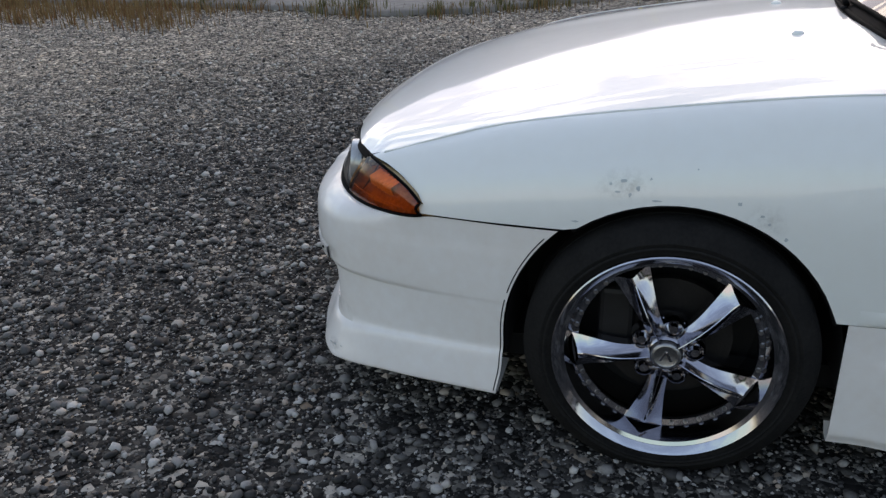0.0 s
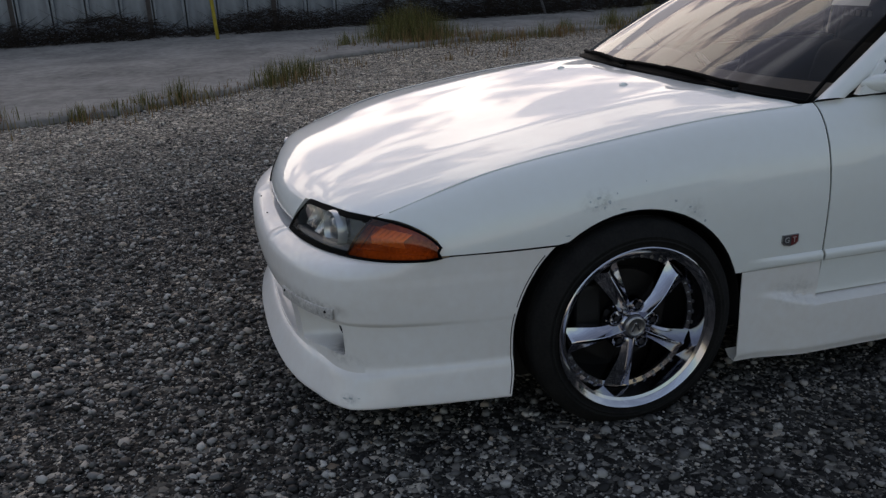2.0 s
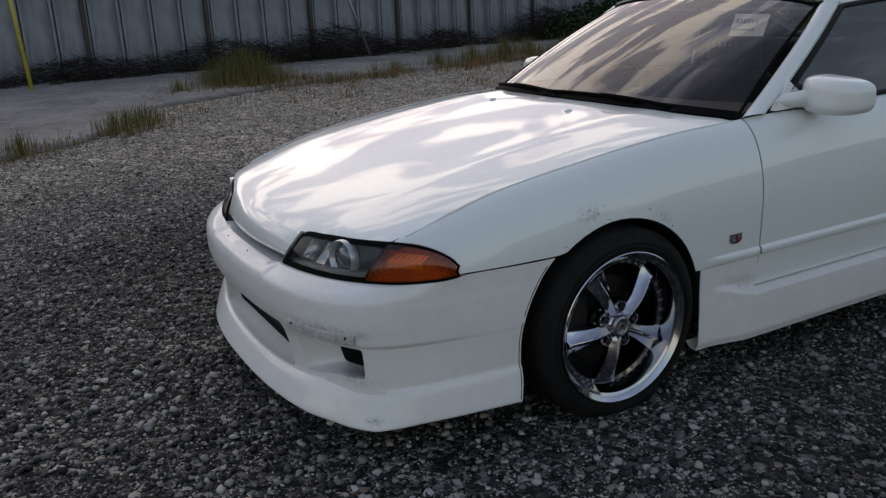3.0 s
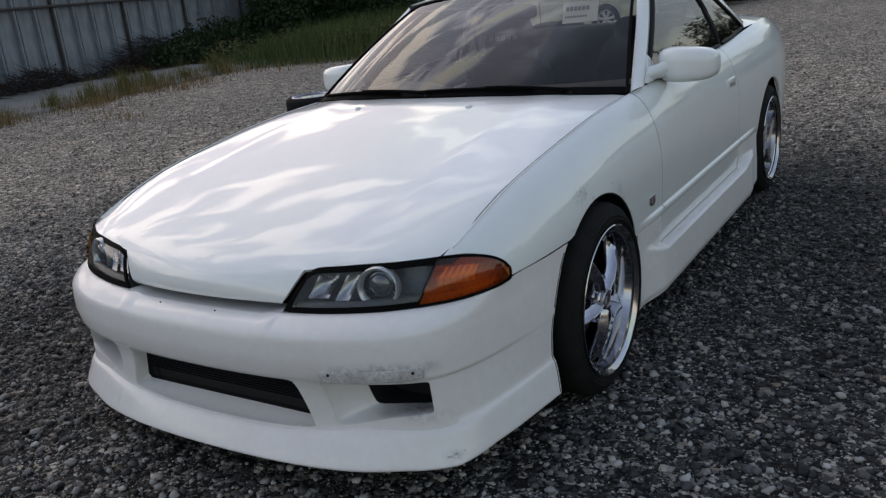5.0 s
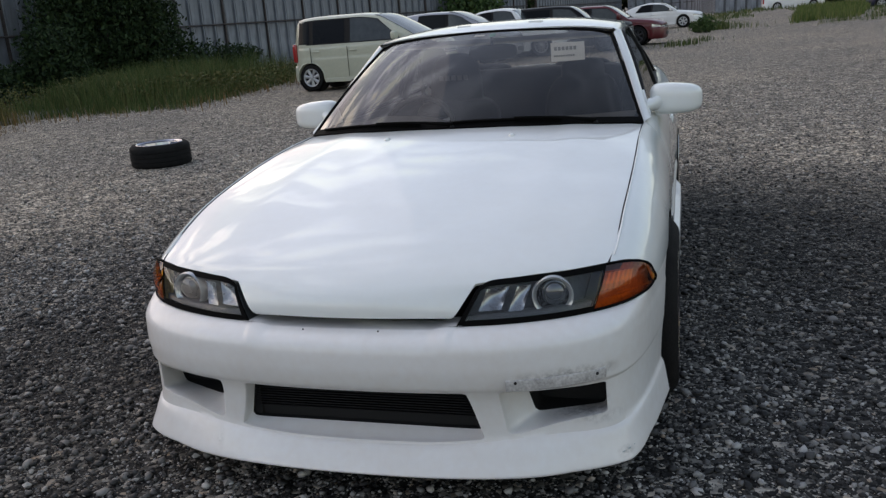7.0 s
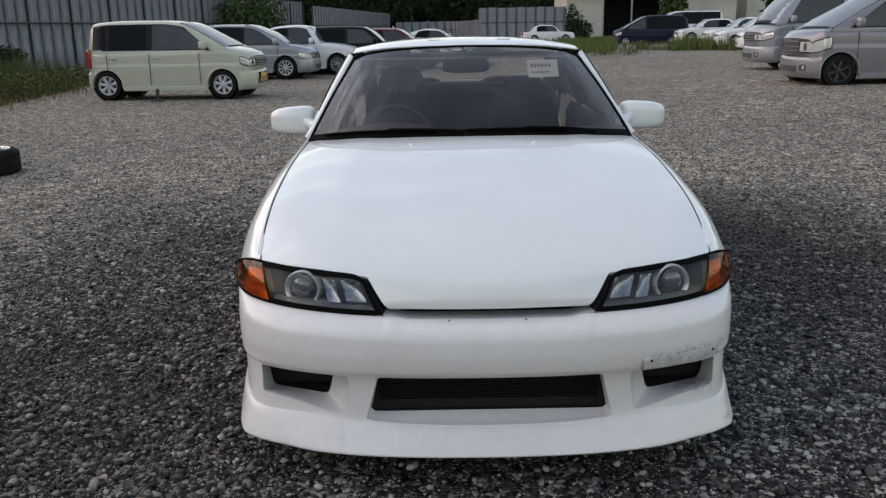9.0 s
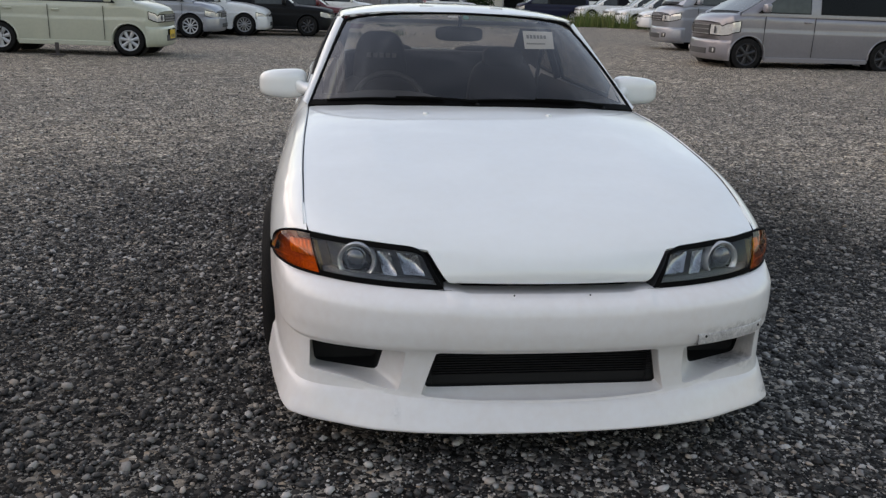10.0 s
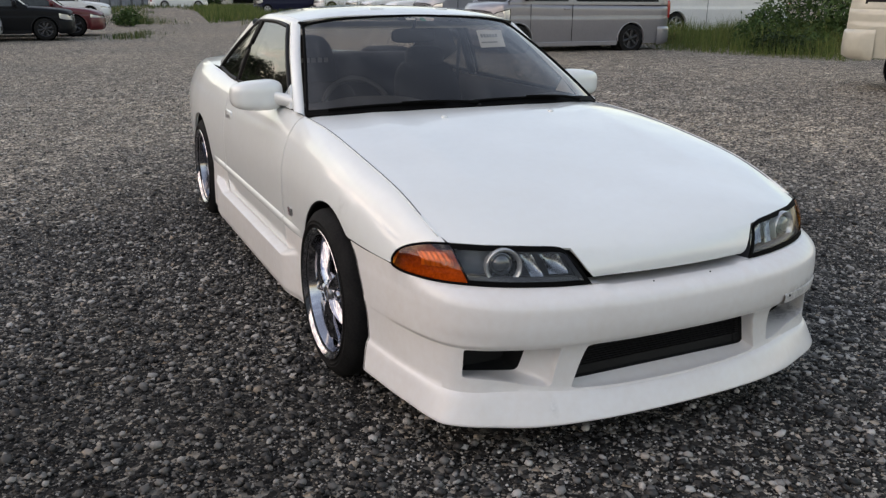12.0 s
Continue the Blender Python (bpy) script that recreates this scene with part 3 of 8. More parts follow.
S_END = plan_len[-1]
CUT = s_of_x(0.745)
FRONT_TOP = [(0.350, -0.022), (0.354, -0.017), (0.359, -0.012), (0.366, -0.008), (0.385, -0.003), (0.42, 0.002), (0.47, 0.0), (0.498, -0.008), (0.512, -0.020), (0.522, -0.038), (0.530, -0.066)]
SIDE_TOP = [(0.350, -0.012), (0.354, -0.008), (0.359, -0.003), (0.366, 0.000), (0.385, 0.001), (0.42, 0.002), (0.47, 0.002), (0.498, 0.000), (0.512, -0.001), (0.522, -0.002), (0.530, -0.003)]
FRONT_BAND = [(0.0, -0.022), (0.08, -0.031), (0.25, -0.040), (0.60, -0.047), (0.9, -0.048), (1.0, -0.045)]
SIDE_BAND = [(0.0, -0.012), (0.2, -0.013), (0.7, -0.012), (0.93, -0.011), (1.0, -0.008)]
FRONT_LIP = [(0.0, -0.045), (0.05, -0.038), (0.12, -0.032), (0.5, -0.012), (0.84, 0.003), (0.91, 0.005), (0.96, 0.003), (1.0, -0.008)]
SIDE_LIP = [(0.0, -0.008), (0.06, -0.002), (0.12, 0.001), (0.5, 0.010), (0.84, 0.018), (0.91, 0.019), (0.96, 0.017), (1.0, 0.007)]
CREASE = [(0.0, 0.176), (s_of_x(0.20), 0.179), (s_of_x(0.39), 0.190), (s_of_x(0.46), 0.196), (s_of_x(0.60), 0.204), (s_of_x(0.74), 0.209), (CUT + 0.15, 0.220), (S_END, 0.230)]


def top_edge(s):
    """Height of the bumper's upper edge, and how far it tucks in there."""
    x = plan_at(s)[0].x
    y = plan_at(s)[0].y
    if x < 0.30:
        return 0.515 + 0.011 * smooth01(0.240, 0.298, x), 1.0
    if y < -0.56:
        z = float(np.interp(x, [p[0] for p in LAMP_LOW], [p[2] for p in LAMP_LOW])) - 0.004
        return z, 1.0 - 0.98 * smooth01(0.62, 0.80, x)
    return 0.547, 0.02


def arch_s(z):
    """Where along the skin the wheel arch cuts it at the height z."""
    d = 0.366
    y = -math.sqrt(max(d * d - (z - ARCH_Z) ** 2, 0.0)) if z > ARCH_Z else -d - 0.012 * smooth01(0.2, 0.1, z)
    return float(np.interp(y, [p.y for p in plan], plan_len))


LOW_CURVE = spline(LAMP_LOW, 101)
LOW_ANGLES = [math.atan2(p.x, -(p.y + 0.15)) for p in LOW_CURVE]


BROW = 0.350
KNOTS_TOP = [0, s_of_x(0.338), s_of_x(0.425), s_of_x(0.712), CUT + 0.03, S_END]
KNOTS_LOW = [0, s_of_x(0.386), s_of_x(0.450), s_of_x(0.716), CUT + 0.03, S_END]


def skin_point(c, kind, v):
    """A point of the bumper's skin: column c along the nose; the face above the brow (kind 0, by height), the band
    between the brow and the lip (kind 1, from 0 to 1) or the flared lip (kind 2, from 0 to 1)."""
    sx, c = (-1, -c) if c < 0 else (1, c)
    lean = v if kind == 1 else float(kind == 2)
    s = float(np.interp(c, KNOTS_TOP, [a + (b - a) * lean for a, b in zip(KNOTS_TOP, KNOTS_LOW)]))
    zc = interp(CREASE, s)
    x0 = plan_at(s)[0].x
    zl = 0.098 + 0.017 * smooth01(0.50, 0.82, x0)
    if kind == 1:                                   # the duct's lower edge climbs towards the cheek
        g = 1 - 0.25 * smooth01(KNOTS_TOP[2], KNOTS_TOP[3], s) * smooth01(CUT + 0.16, CUT, s)
        v = v * g if v < 0.93 else 0.93 * g + (v - 0.93) / 0.07 * (1 - 0.93 * g)
    z = v if kind == 0 else BROW + (zc - BROW) * v if kind == 1 else zc + (zl - zc) * v
    zv = z if z < 0.42 else 0.42 + (z - 0.42) * (0.547 - 0.42) / (0.530 - 0.42)
    if s > CUT + 0.05:
        s = CUT + 0.05 + (s - CUT - 0.05) * (arch_s(zv) - CUT - 0.05) / (S_END - CUT - 0.05)
    p, n = plan_at(s)
    front = 1 - smooth01(CUT - 0.05, CUT + 0.06, s)
    fade = smooth01(S_END - 0.22, CUT + 0.04, s)
    ahead, aside = ((FRONT_TOP, SIDE_TOP), (FRONT_BAND, SIDE_BAND), (FRONT_LIP, SIDE_LIP))[kind]
    side_off = interp(aside, v)
    if kind == 0 and v < 0.366 or kind == 1:
        side_off *= fade + (1 - fade) * (0.15 if kind == 0 else 0.15 + 0.6 * v)
    if kind:                                        # the hollow runs out into the cheek beyond the side duct
        front = 1 - smooth01(s_of_x(0.56), CUT, s)
    elif v < 0.385:
        front += (1 - smooth01(s_of_x(0.56), CUT, s) - front) * (0.385 - v) / 0.035
    off = front * interp(ahead, v) + (1 - front) * side_off
    if kind == 0 and v > 0.47:
        zt, tuck = top_edge(s)
        off = interp(FRONT_TOP, 0.47) + (off - interp(FRONT_TOP, 0.47)) * (tuck * front + (1 - front) * 0.05)
    if kind == 0 and v > 0.42:
        z = 0.42 + (v - 0.42) * (top_edge(s)[0] - 0.42) / (0.530 - 0.42)
    if kind == 2:                                   # the lip is drawn out to a corner
        off += 0.022 * v * max(0.0, 1 - abs(s - s_of_x(0.738)) / 0.15) ** 1.25
    q = p + n * off
    q.z = z
    if kind == 0 and v > 0.49 and p.x > 0.26 and p.y < -0.52:
        a = math.atan2(p.x, -(p.y + 0.15))
        k = min(range(101), key=lambda i: abs(LOW_ANGLES[i] - a))
        aim = LOW_CURVE[k] + Vector((0, 0, -0.004))
        q = q.lerp(aim, ((v - 0.49) / 0.04) ** 1.5 * smooth01(0.26, 0.315, p.x) * smooth01(-0.52, -0.56, p.y))
    return Vector((sx * q.x, q.y, q.z))


cols = []
for a, b in zip(KNOTS_TOP, KNOTS_TOP[1:]):
    n = max(2, round((b - a) / 0.0085))
    cols += [a + (b - a) * k / n for k in range(n)]
cols.append(S_END)
cols = [-c for c in cols[:0:-1]] + cols
lines = [(0, v) for v in (0.530, 0.526, 0.522, 0.517, 0.512, 0.505, 0.498, 0.489, 0.480, 0.470, 0.458, 0.445, 0.432, 0.42, 0.408, 0.396, 0.385, 0.376, 0.370, 0.366, 0.3625, 0.359, 0.356, 0.353)]
lines += [(1, v) for v in (0.0, 0.025, 0.06, 0.12, 0.20, 0.30, 0.40, 0.50, 0.60, 0.70, 0.80, 0.88, 0.93, 0.965, 1.0)]
lines += [(2, v) for v in (0.03, 0.07, 0.12, 0.20, 0.30, 0.40, 0.50, 0.60, 0.70, 0.78, 0.84, 0.88, 0.91, 0.935, 0.96, 0.98, 1.0)]
grid = [[skin_point(c, kind, v) for kind, v in lines] for c in cols]
for c, r in zip(cols, grid):                       # the lip turns under
    nn = Vector((0, 0, 0)) + plan_at(abs(c))[1]
    nn.x *= 1 if c >= 0 else -1
    low = r[-1]
    r += [low - nn * 0.03 + Vector((0, 0, 0.002)), low - nn * 0.13 + Vector((0, 0, 0.02))]


def column(c):
    return min(range(len(cols)), key=lambda i: abs(cols[i] - c))


def line_of(kind, v):
    return lines.index((kind, v))


verts, rows_n = [p for r in grid for p in r], len(grid[0])
faces, loops_in = [], []
OPENINGS = [(column(-KNOTS_TOP[1]), column(KNOTS_TOP[1]), line_of(1, 0.025), line_of(1, 0.965), 22.0,
             [(-0.331, -0.880, 0.343), (0.331, -0.880, 0.343), (0.364, -0.870, 0.202), (-0.364, -0.870, 0.202)])]
for sx in (1, -1):
    ring = [(sx * 0.472, -0.815, 0.343), (sx * 0.702, -0.735, 0.341), (sx * 0.690, -0.715, 0.231), (sx * 0.500, -0.795, 0.230)]
    ends = sorted((column(sx * KNOTS_TOP[2]), column(sx * KNOTS_TOP[3])))
    OPENINGS.append((ends[0], ends[1], line_of(1, 0.025), line_of(1, 0.93), 11.0, ring if sx > 0 else [ring[1], ring[0], ring[3], ring[2]]))


def inside_opening(i, j):
    return any(i0 <= i < i1 and j0 <= j < j1 for i0, i1, j0, j1, _, _ in OPENINGS)


for i in range(len(cols) - 1):
    for j in range(rows_n - 1):
        if not inside_opening(i, j):
            faces.append((i * rows_n + j, i * rows_n + j + 1, (i + 1) * rows_n + j + 1, (i + 1) * rows_n + j))


def on_grid(fi, fj):
    i, j = min(int(fi), len(cols) - 2), min(int(fj), rows_n - 2)
    a, b = fi - i, fj - j
    return grid[i][j].lerp(grid[i + 1][j], a).lerp(grid[i][j + 1].lerp(grid[i + 1][j + 1], a), b)


for i0, i1, j0, j1, power, corners in OPENINGS:
    rim = [(i, j0) for i in range(i0, i1)] + [(i1, j) for j in range(j0, j1)] + [(i, j1) for i in range(i1, i0, -1)] + [(i0, j) for j in range(j1, j0, -1)]
    ids = [i * rows_n + j for i, j in rim]
    A, B, C, D = (Vector(p) for p in corners)
    rings = []
    for scale, back, t in ((0.992, 0.0, 0), (0.982, 0.001, 0), (0.972, 0.004, 0), (0.966, 0.010, 0), (0.964, 0.018, 0.06), (0.96, 0.02, 0.4), (0.96, 0.02, 0.7), (0.96, 0.02, 1.0)):
        ring = []
        for i, j in rim:
            u, w = 2 * (i - i0) / (i1 - i0) - 1, 2 * (j - j0) / (j1 - j0) - 1
            m = (abs(u) ** power + abs(w) ** power) ** (1 / power)
            m = max(abs(u), abs(w)) / m if m else 1.0
            ui, wi = (u * m + 1) / 2, (w * m + 1) / 2
            uo = (u * m * (1 - (1 - scale) * 0.6 * min(1.0, 40 / (i1 - i0))) + 1) / 2
            wo = (w * m * scale + 1) / 2
            q = on_grid(i0 + uo * (i1 - i0), j0 + wo * (j1 - j0)) + Vector((0, back, 0))
            ring.append(q.lerp(A.lerp(B, ui).lerp(D.lerp(C, ui), wi), t))
        rings.append(ring)
    for ring in rings:
        start = len(verts)
        verts += ring
        nxt = list(range(start, len(verts)))
        n = len(ids)
        faces += [(ids[k], ids[(k + 1) % n], nxt[(k + 1) % n], nxt[k]) for k in range(n)]
        ids = nxt
    loops_in.append(rings[-1])
me = mesh_of("front_bumper", verts, faces, FIBRE)
bm = bmesh.new()
bm.from_mesh(me)
bmesh.ops.recalc_face_normals(bm, faces=bm.faces)
bm.faces.ensure_lookup_table()
probe = min(bm.faces, key=lambda f: (f.calc_center_median() - Vector((0, -0.985, 0.44))).length)
if probe.normal.y > 0:
    bmesh.ops.reverse_faces(bm, faces=bm.faces)
bm.to_mesh(me)
bm.free()
me.set_sharp_from_angle(angle=radians(42))
bumper = part("front_bumper", me, FIBRE, coupe, "cream-white fibreglass front bumper with flared splitter lip")
for sx in (1, -1):
    line = grid[-2 if sx > 0 else 1]
    for k0, k1 in ((4, 17), (19, line_of(2, 0.91))):
        tube("edge_joint", [(p.x + sx * 0.0004, p.y, p.z) for p in line[k0:k1]], 0.0014, VOID, bumper, sides=5)
# near-black sleeves run back from the rims of the openings
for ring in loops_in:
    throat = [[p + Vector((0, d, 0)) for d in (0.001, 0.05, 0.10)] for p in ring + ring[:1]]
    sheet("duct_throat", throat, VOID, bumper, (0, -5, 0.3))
# shelf that runs back under the hood's front edge
shelf = []
for k in range(-20, 21):
    x = 0.33 * k / 20
    p, n = plan_at(s_of_x(abs(x)))
    q = p + n * -0.066
    zs_ = 0.5145 + 0.011 * smooth01(0.240, 0.298, abs(x))
    shelf.append([(x, q.y - 0.002, zs_), (x, q.y + 0.03, zs_ - 0.002), (x, q.y + 0.09, zs_ - 0.006)])
sheet("bumper_shelf", shelf, FIBRE, bumper, (0, -0.9, 0.2))

# black boxes that close the side ducts, and the intercooler behind the bumper
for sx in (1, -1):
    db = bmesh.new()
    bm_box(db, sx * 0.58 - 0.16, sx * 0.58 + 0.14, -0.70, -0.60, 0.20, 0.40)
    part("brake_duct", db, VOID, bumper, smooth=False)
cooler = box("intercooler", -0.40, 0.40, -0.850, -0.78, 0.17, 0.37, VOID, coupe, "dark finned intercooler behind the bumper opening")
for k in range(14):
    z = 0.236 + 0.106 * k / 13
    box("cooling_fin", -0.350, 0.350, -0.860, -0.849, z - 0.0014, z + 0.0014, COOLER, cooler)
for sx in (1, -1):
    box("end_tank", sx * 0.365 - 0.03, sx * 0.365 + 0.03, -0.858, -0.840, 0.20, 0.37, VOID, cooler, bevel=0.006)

# scuffed plate bracket on the bumper's passenger half
strip = []
for k in range(21):
    x = 0.450 + 0.252 * k / 20
    p, n = plan_at(s_of_x(x))
    strip.append([p + n * o + Vector((0, 0, 0.379 + 0.02 * (x - 0.6) + dz)) for dz, o in ((-0.020, -0.016), (-0.019, -0.004), (-0.015, 0.002), (0.010, 0.0045), (0.014, 0.003), (0.017, -0.004))])
bracket = sheet("plate_bracket", strip, material("scuffed_white", (0.62, 0.60, 0.58), 0.55, vary=0.75, scale=16, tint=(0.22, 0.21, 0.20)), bumper, (0, -0.3, 0.3), "scuffed off-white mounting strip", sharp=40)
for x in (0.475, 0.680):
    p, n = plan_at(s_of_x(x))
    q = p + n * 0.0035
    sb = bmesh.new()
    bmesh.ops.create_uvsphere(sb, u_segments=8, v_segments=6, radius=0.0045, matrix=Matrix.Translation((q.x, q.y, 0.385)))
    part("screw", sb, BLACK, bumper)


# head lamps
BOWL = material("lamp_bowl", (0.10, 0.106, 0.112), 0.40, metal=0.5, vary=0.5, scale=18, tint=(0.035, 0.037, 0.040))
RINGGLASS = material("ring_glass", (0.52, 0.54, 0.55), 0.26, metal=0.55, coat=0.5, vary=0.3, scale=30)
CUP = material("lamp_chrome", (0.34, 0.355, 0.37), 0.24, metal=1.0, rough_vary=0.12, scale=45, vary=0.5)
PROJECTOR = material("projector_glass", (0.035, 0.042, 0.05), 0.03, coat=1.0, spec=0.9)
FLUTED = material("fluted_reflector", (0.86, 0.87, 0.88), 0.28, metal=0.25, vary=0.35, scale=60, stretch=(1, 1, 0.1))
INNER = material("lamp_inner_grey", (0.035, 0.037, 0.040), 0.4, vary=0.3, scale=20)
def between(low, top, n, m, bulge=0.012, t0=0.0, t1=1.0, inset=0.0, v0=0.0, v1=1.0):
    """A patch between two curves, bowed outwards; t along, v from low to top."""
    L, T = spline(low, 101), spline(top, 101)
    rows = []
    for i in range(n):
        t = t0 + (t1 - t0) * i / (n - 1)
        k = min(int(t * 100), 99)
        a, b = L[k].lerp(L[k + 1], t * 100 - k), T[k].lerp(T[k + 1], t * 100 - k)
        row = []
        for j in range(m):
            v = v0 + (v1 - v0) * j / (m - 1)
            p = a.lerp(b, v)
            out = Vector((p.x * 0.6, -0.6 - 0.2 * p.x, 0.25)).normalized()
            row.append(p + out * (bulge * 4 * v * (1 - v) - inset))
        rows.append(row)
    return rows


LT, LL = spline(LAMP_TOP, 101), spline(LAMP_LOW, 101)
T_SPLIT_TOP = min(range(101), key=lambda i: (LT[i] - Vector((0.700, -0.712, 0.644))).length) / 100
T_SPLIT_LOW = min(range(101), key=lambda i: (LL[i] - Vector((0.668, -0.780, 0.542))).length) / 100
lens_top = even(LT[: int(T_SPLIT_TOP * 100) + 1], 20)
for k, drop in ((0, 0.020), (1, 0.006), (2, 0.001)):   # rounded inner corner
    lens_top[k] = lens_top[k] + Vector((0.0, 0.0, -drop))
lens_low = even(LL[: int(T_SPLIT_LOW * 100) + 1], 20)
amb_top = even(LT[int(T_SPLIT_TOP * 100):], 16)
amb_low = even(LL[int(T_SPLIT_LOW * 100):], 16)
for sx in (1, -1):
    def side(rows):
        return [[(sx * p[0], p[1], p[2]) for p in r] for r in rows]
    lamp = sheet("head_lamp", side(between(lens_low, lens_top, 24, 14, 0.007)), LENS, coupe, (0, -0.4, 0.4), "clear glass head lamp with projector and black frame")
    sheet("lamp_bowl", side(between(lens_low, lens_top, 20, 8, -0.01, inset=0.085)), BOWL, lamp, (0, -2.5, 0.4))
    edge = between(lens_low, lens_top, 20, 2, 0)
    back = between(lens_low, lens_top, 20, 2, 0, inset=0.087)
    for c in (0, 1):
        sheet("bowl_edge", side([[a[c], b[c]] for a, b in zip(edge, back)]), INNER, lamp, (0, 0, 0))
    sheet("bowl_edge", side([[edge[0][0], back[0][0]], [edge[0][1], back[0][1]]]), INNER, lamp, (0, 0, 0))
    sheet("bowl_edge", side([[edge[-1][0], back[-1][0]], [edge[-1][1], back[-1][1]]]), INNER, lamp, (0, 0, 0))
    # black gasket round the lens
    for t1, v0, v1 in ((1.0, -0.02, 0.105), (1.0, 0.885, 1.02), (0.040, 0.0, 1.0)):
        sheet("gasket", side(between(lens_low, lens_top, 24, 6, 0.007, t0=-0.004, t1=t1, inset=-0.0025, v0=v0, v1=v1)), GASKET, lamp, (0, -0.4, 0.4), thick=0.006)
    ring = between(lens_low, lens_top, 24, 14, 0.007, inset=0.004)
    tube("gasket", [(sx * p.x, p.y - 0.001, p.z) for p in ring[-1]], 0.0036, GASKET, lamp, sides=6)
    amber = sheet("corner_lamp", side(between(amb_low, amb_top, 18, 10, 0.012)), AMBER_LENS, coupe, (0, -0.3, 0.4), "amber plastic corner lamp lens")
    sheet("lamp_shell", side(between(amb_low, amb_top, 18, 8, -0.006, inset=0.030)), AMBER, amber, (0, -2.0, 0.4))
    rim, rim_back = between(amb_low, amb_top, 18, 2, 0), between(amb_low, amb_top, 18, 2, 0, inset=0.031)
    for c in (0, 1):
        sheet("shell_edge", side([[a[c], b[c]] for a, b in zip(rim, rim_back)]), AMBER, amber, (0, 0, 0))
    sheet("shell_edge", side([[rim[0][0], rim_back[0][0]], [rim[0][1], rim_back[0][1]]]), AMBER, amber, (0, 0, 0))
    flutes = between(amb_low, amb_top, 25, 7, 0.0, t0=0.06, t1=0.48, inset=0.016, v0=0.34, v1=0.74)
    sheet("reflector", [[(sx * p.x, p.y + (0.006 if i % 4 < 2 else 0.0) + 0.016 * abs(j / 3 - 1), p.z) for j, p in enumerate(r)] for i, r in enumerate(flutes)], FLUTED, amber, (0, 2, 0.5))
    rib = between(amb_low, amb_top, 18, 9, 0.004)
    tube("lens_rib", [(sx * r[2].x, r[2].y, r[2].z) for r in rib[1:15]], 0.0016, AMBER, amber, sides=5)
    ring = between(amb_low, amb_top, 18, 10, 0.012)
    loop = [r[0] for r in ring] + ring[-1][1:-1] + [r[-1] for r in ring[::-1]]
    tube("gasket", [(sx * p.x, p.y, p.z) for p in loop], 0.0040, GASKET, amber, sides=6)
    # projector and reflectors
    patch = between(lens_low, lens_top, 41, 21, 0.0, inset=0.022)

    def spot(t, v):
        p = patch[round(t * 40)][round(v * 20)]
        return Vector((sx * p[0], p[1], p[2]))
    facing = Vector((sx * 0.22, -0.97, 0.06)).normalized()
    q = facing.to_track_quat("X", "Z").to_matrix().to_4x4()
    pc, up = spot(0.66, 0.50), Vector((sx * 0.006, 0, 0.008))
    cup = turned("projector_cup", [(0.014, 0.0535), (0.004, 0.051), (-0.012, 0.046), (-0.026, 0.034), (-0.034, 0.014), (-0.035, 0.0001)], CUP, lamp, steps=40)
    cup.matrix_basis = Matrix.Translation(pc) @ q
    eye = turned("projector_ring", [(0.004, 0.0440), (0.012, 0.0480), (0.017, 0.0525), (0.018, 0.0550), (0.015, 0.0570), (-0.01, 0.0575)], RINGGLASS, lamp, steps=40)
    eye.matrix_basis = Matrix.Translation(pc) @ q
    bulb = turned("projector_lens", [(0.017, 0.0001), (0.0165, 0.010), (0.014, 0.020), (0.010, 0.027), (0.003, 0.031), (0.002, 0.034), (-0.03, 0.035)], PROJECTOR, lamp, steps=36)
    bulb.matrix_basis = Matrix.Translation(pc + up) @ q
    # bright high-beam reflectors inboard of the projector, with a fluted strip over them
    for t0, t1, v0, v1, deep in ((0.12, 0.29, 0.30, 0.82, 0.012), (0.35, 0.46, 0.24, 0.80, 0.010)):
        fl = between(lens_low, lens_top, 21, 11, 0.0, t0=t0, t1=t1, inset=0.026, v0=v0, v1=v1)
        rows = []
        for i, r in enumerate(fl):
            a = 2 * i / 20 - 1
            rows.append([(sx * p.x, p.y + deep * (1 - a * a) * (1 - (j / 5 - 1) ** 2), p.z) for j, p in enumerate(r)])
        sheet("reflector", rows, CUP, lamp, (0, 2, 0.5))
    for t0, t1, v0, v1 in ((0.08, 0.44, 0.72, 0.95), (0.80, 0.97, 0.50, 0.95)):
        fl = between(lens_low, lens_top, 61, 4, 0.0, t0=t0, t1=t1, inset=0.012, v0=v0, v1=v1)
        sheet("lens_flutes", [[(sx * p.x, p.y + 0.0045 * abs(math.sin(i * math.pi / 4)), p.z) for p in r] for i, r in enumerate(fl)], LENS, lamp, (0, 2, 0.5)).visible_shadow = False
    floor_rows = between(lens_low, lens_top, 20, 2, 0.0, t0=0.06, t1=0.98, inset=0.010, v0=0.10, v1=0.22)
    deep_rows = between(lens_low, lens_top, 20, 2, 0.0, t0=0.06, t1=0.98, inset=0.075, v0=0.10, v1=0.26)
    sheet("lamp_floor", side([[a[0], a[1], b[1]] for a, b in zip(floor_rows, deep_rows)]), INNER, lamp, (0, 0, 0))


# glasshouse
WS_LOW = [(-0.737, 0.612, 0.853), (-0.62, 0.520, 0.868), (-0.40, 0.445, 0.882), (0, 0.412, 0.888), (0.40, 0.445, 0.882), (0.62, 0.520, 0.868), (0.737, 0.612, 0.853)]
WS_TOP = [(-0.568, 1.206, 1.203), (-0.48, 1.174, 1.224), (-0.30, 1.150, 1.242), (0, 1.137, 1.251), (0.30, 1.150, 1.242), (0.48, 1.174, 1.224), (0.568, 1.206, 1.203)]


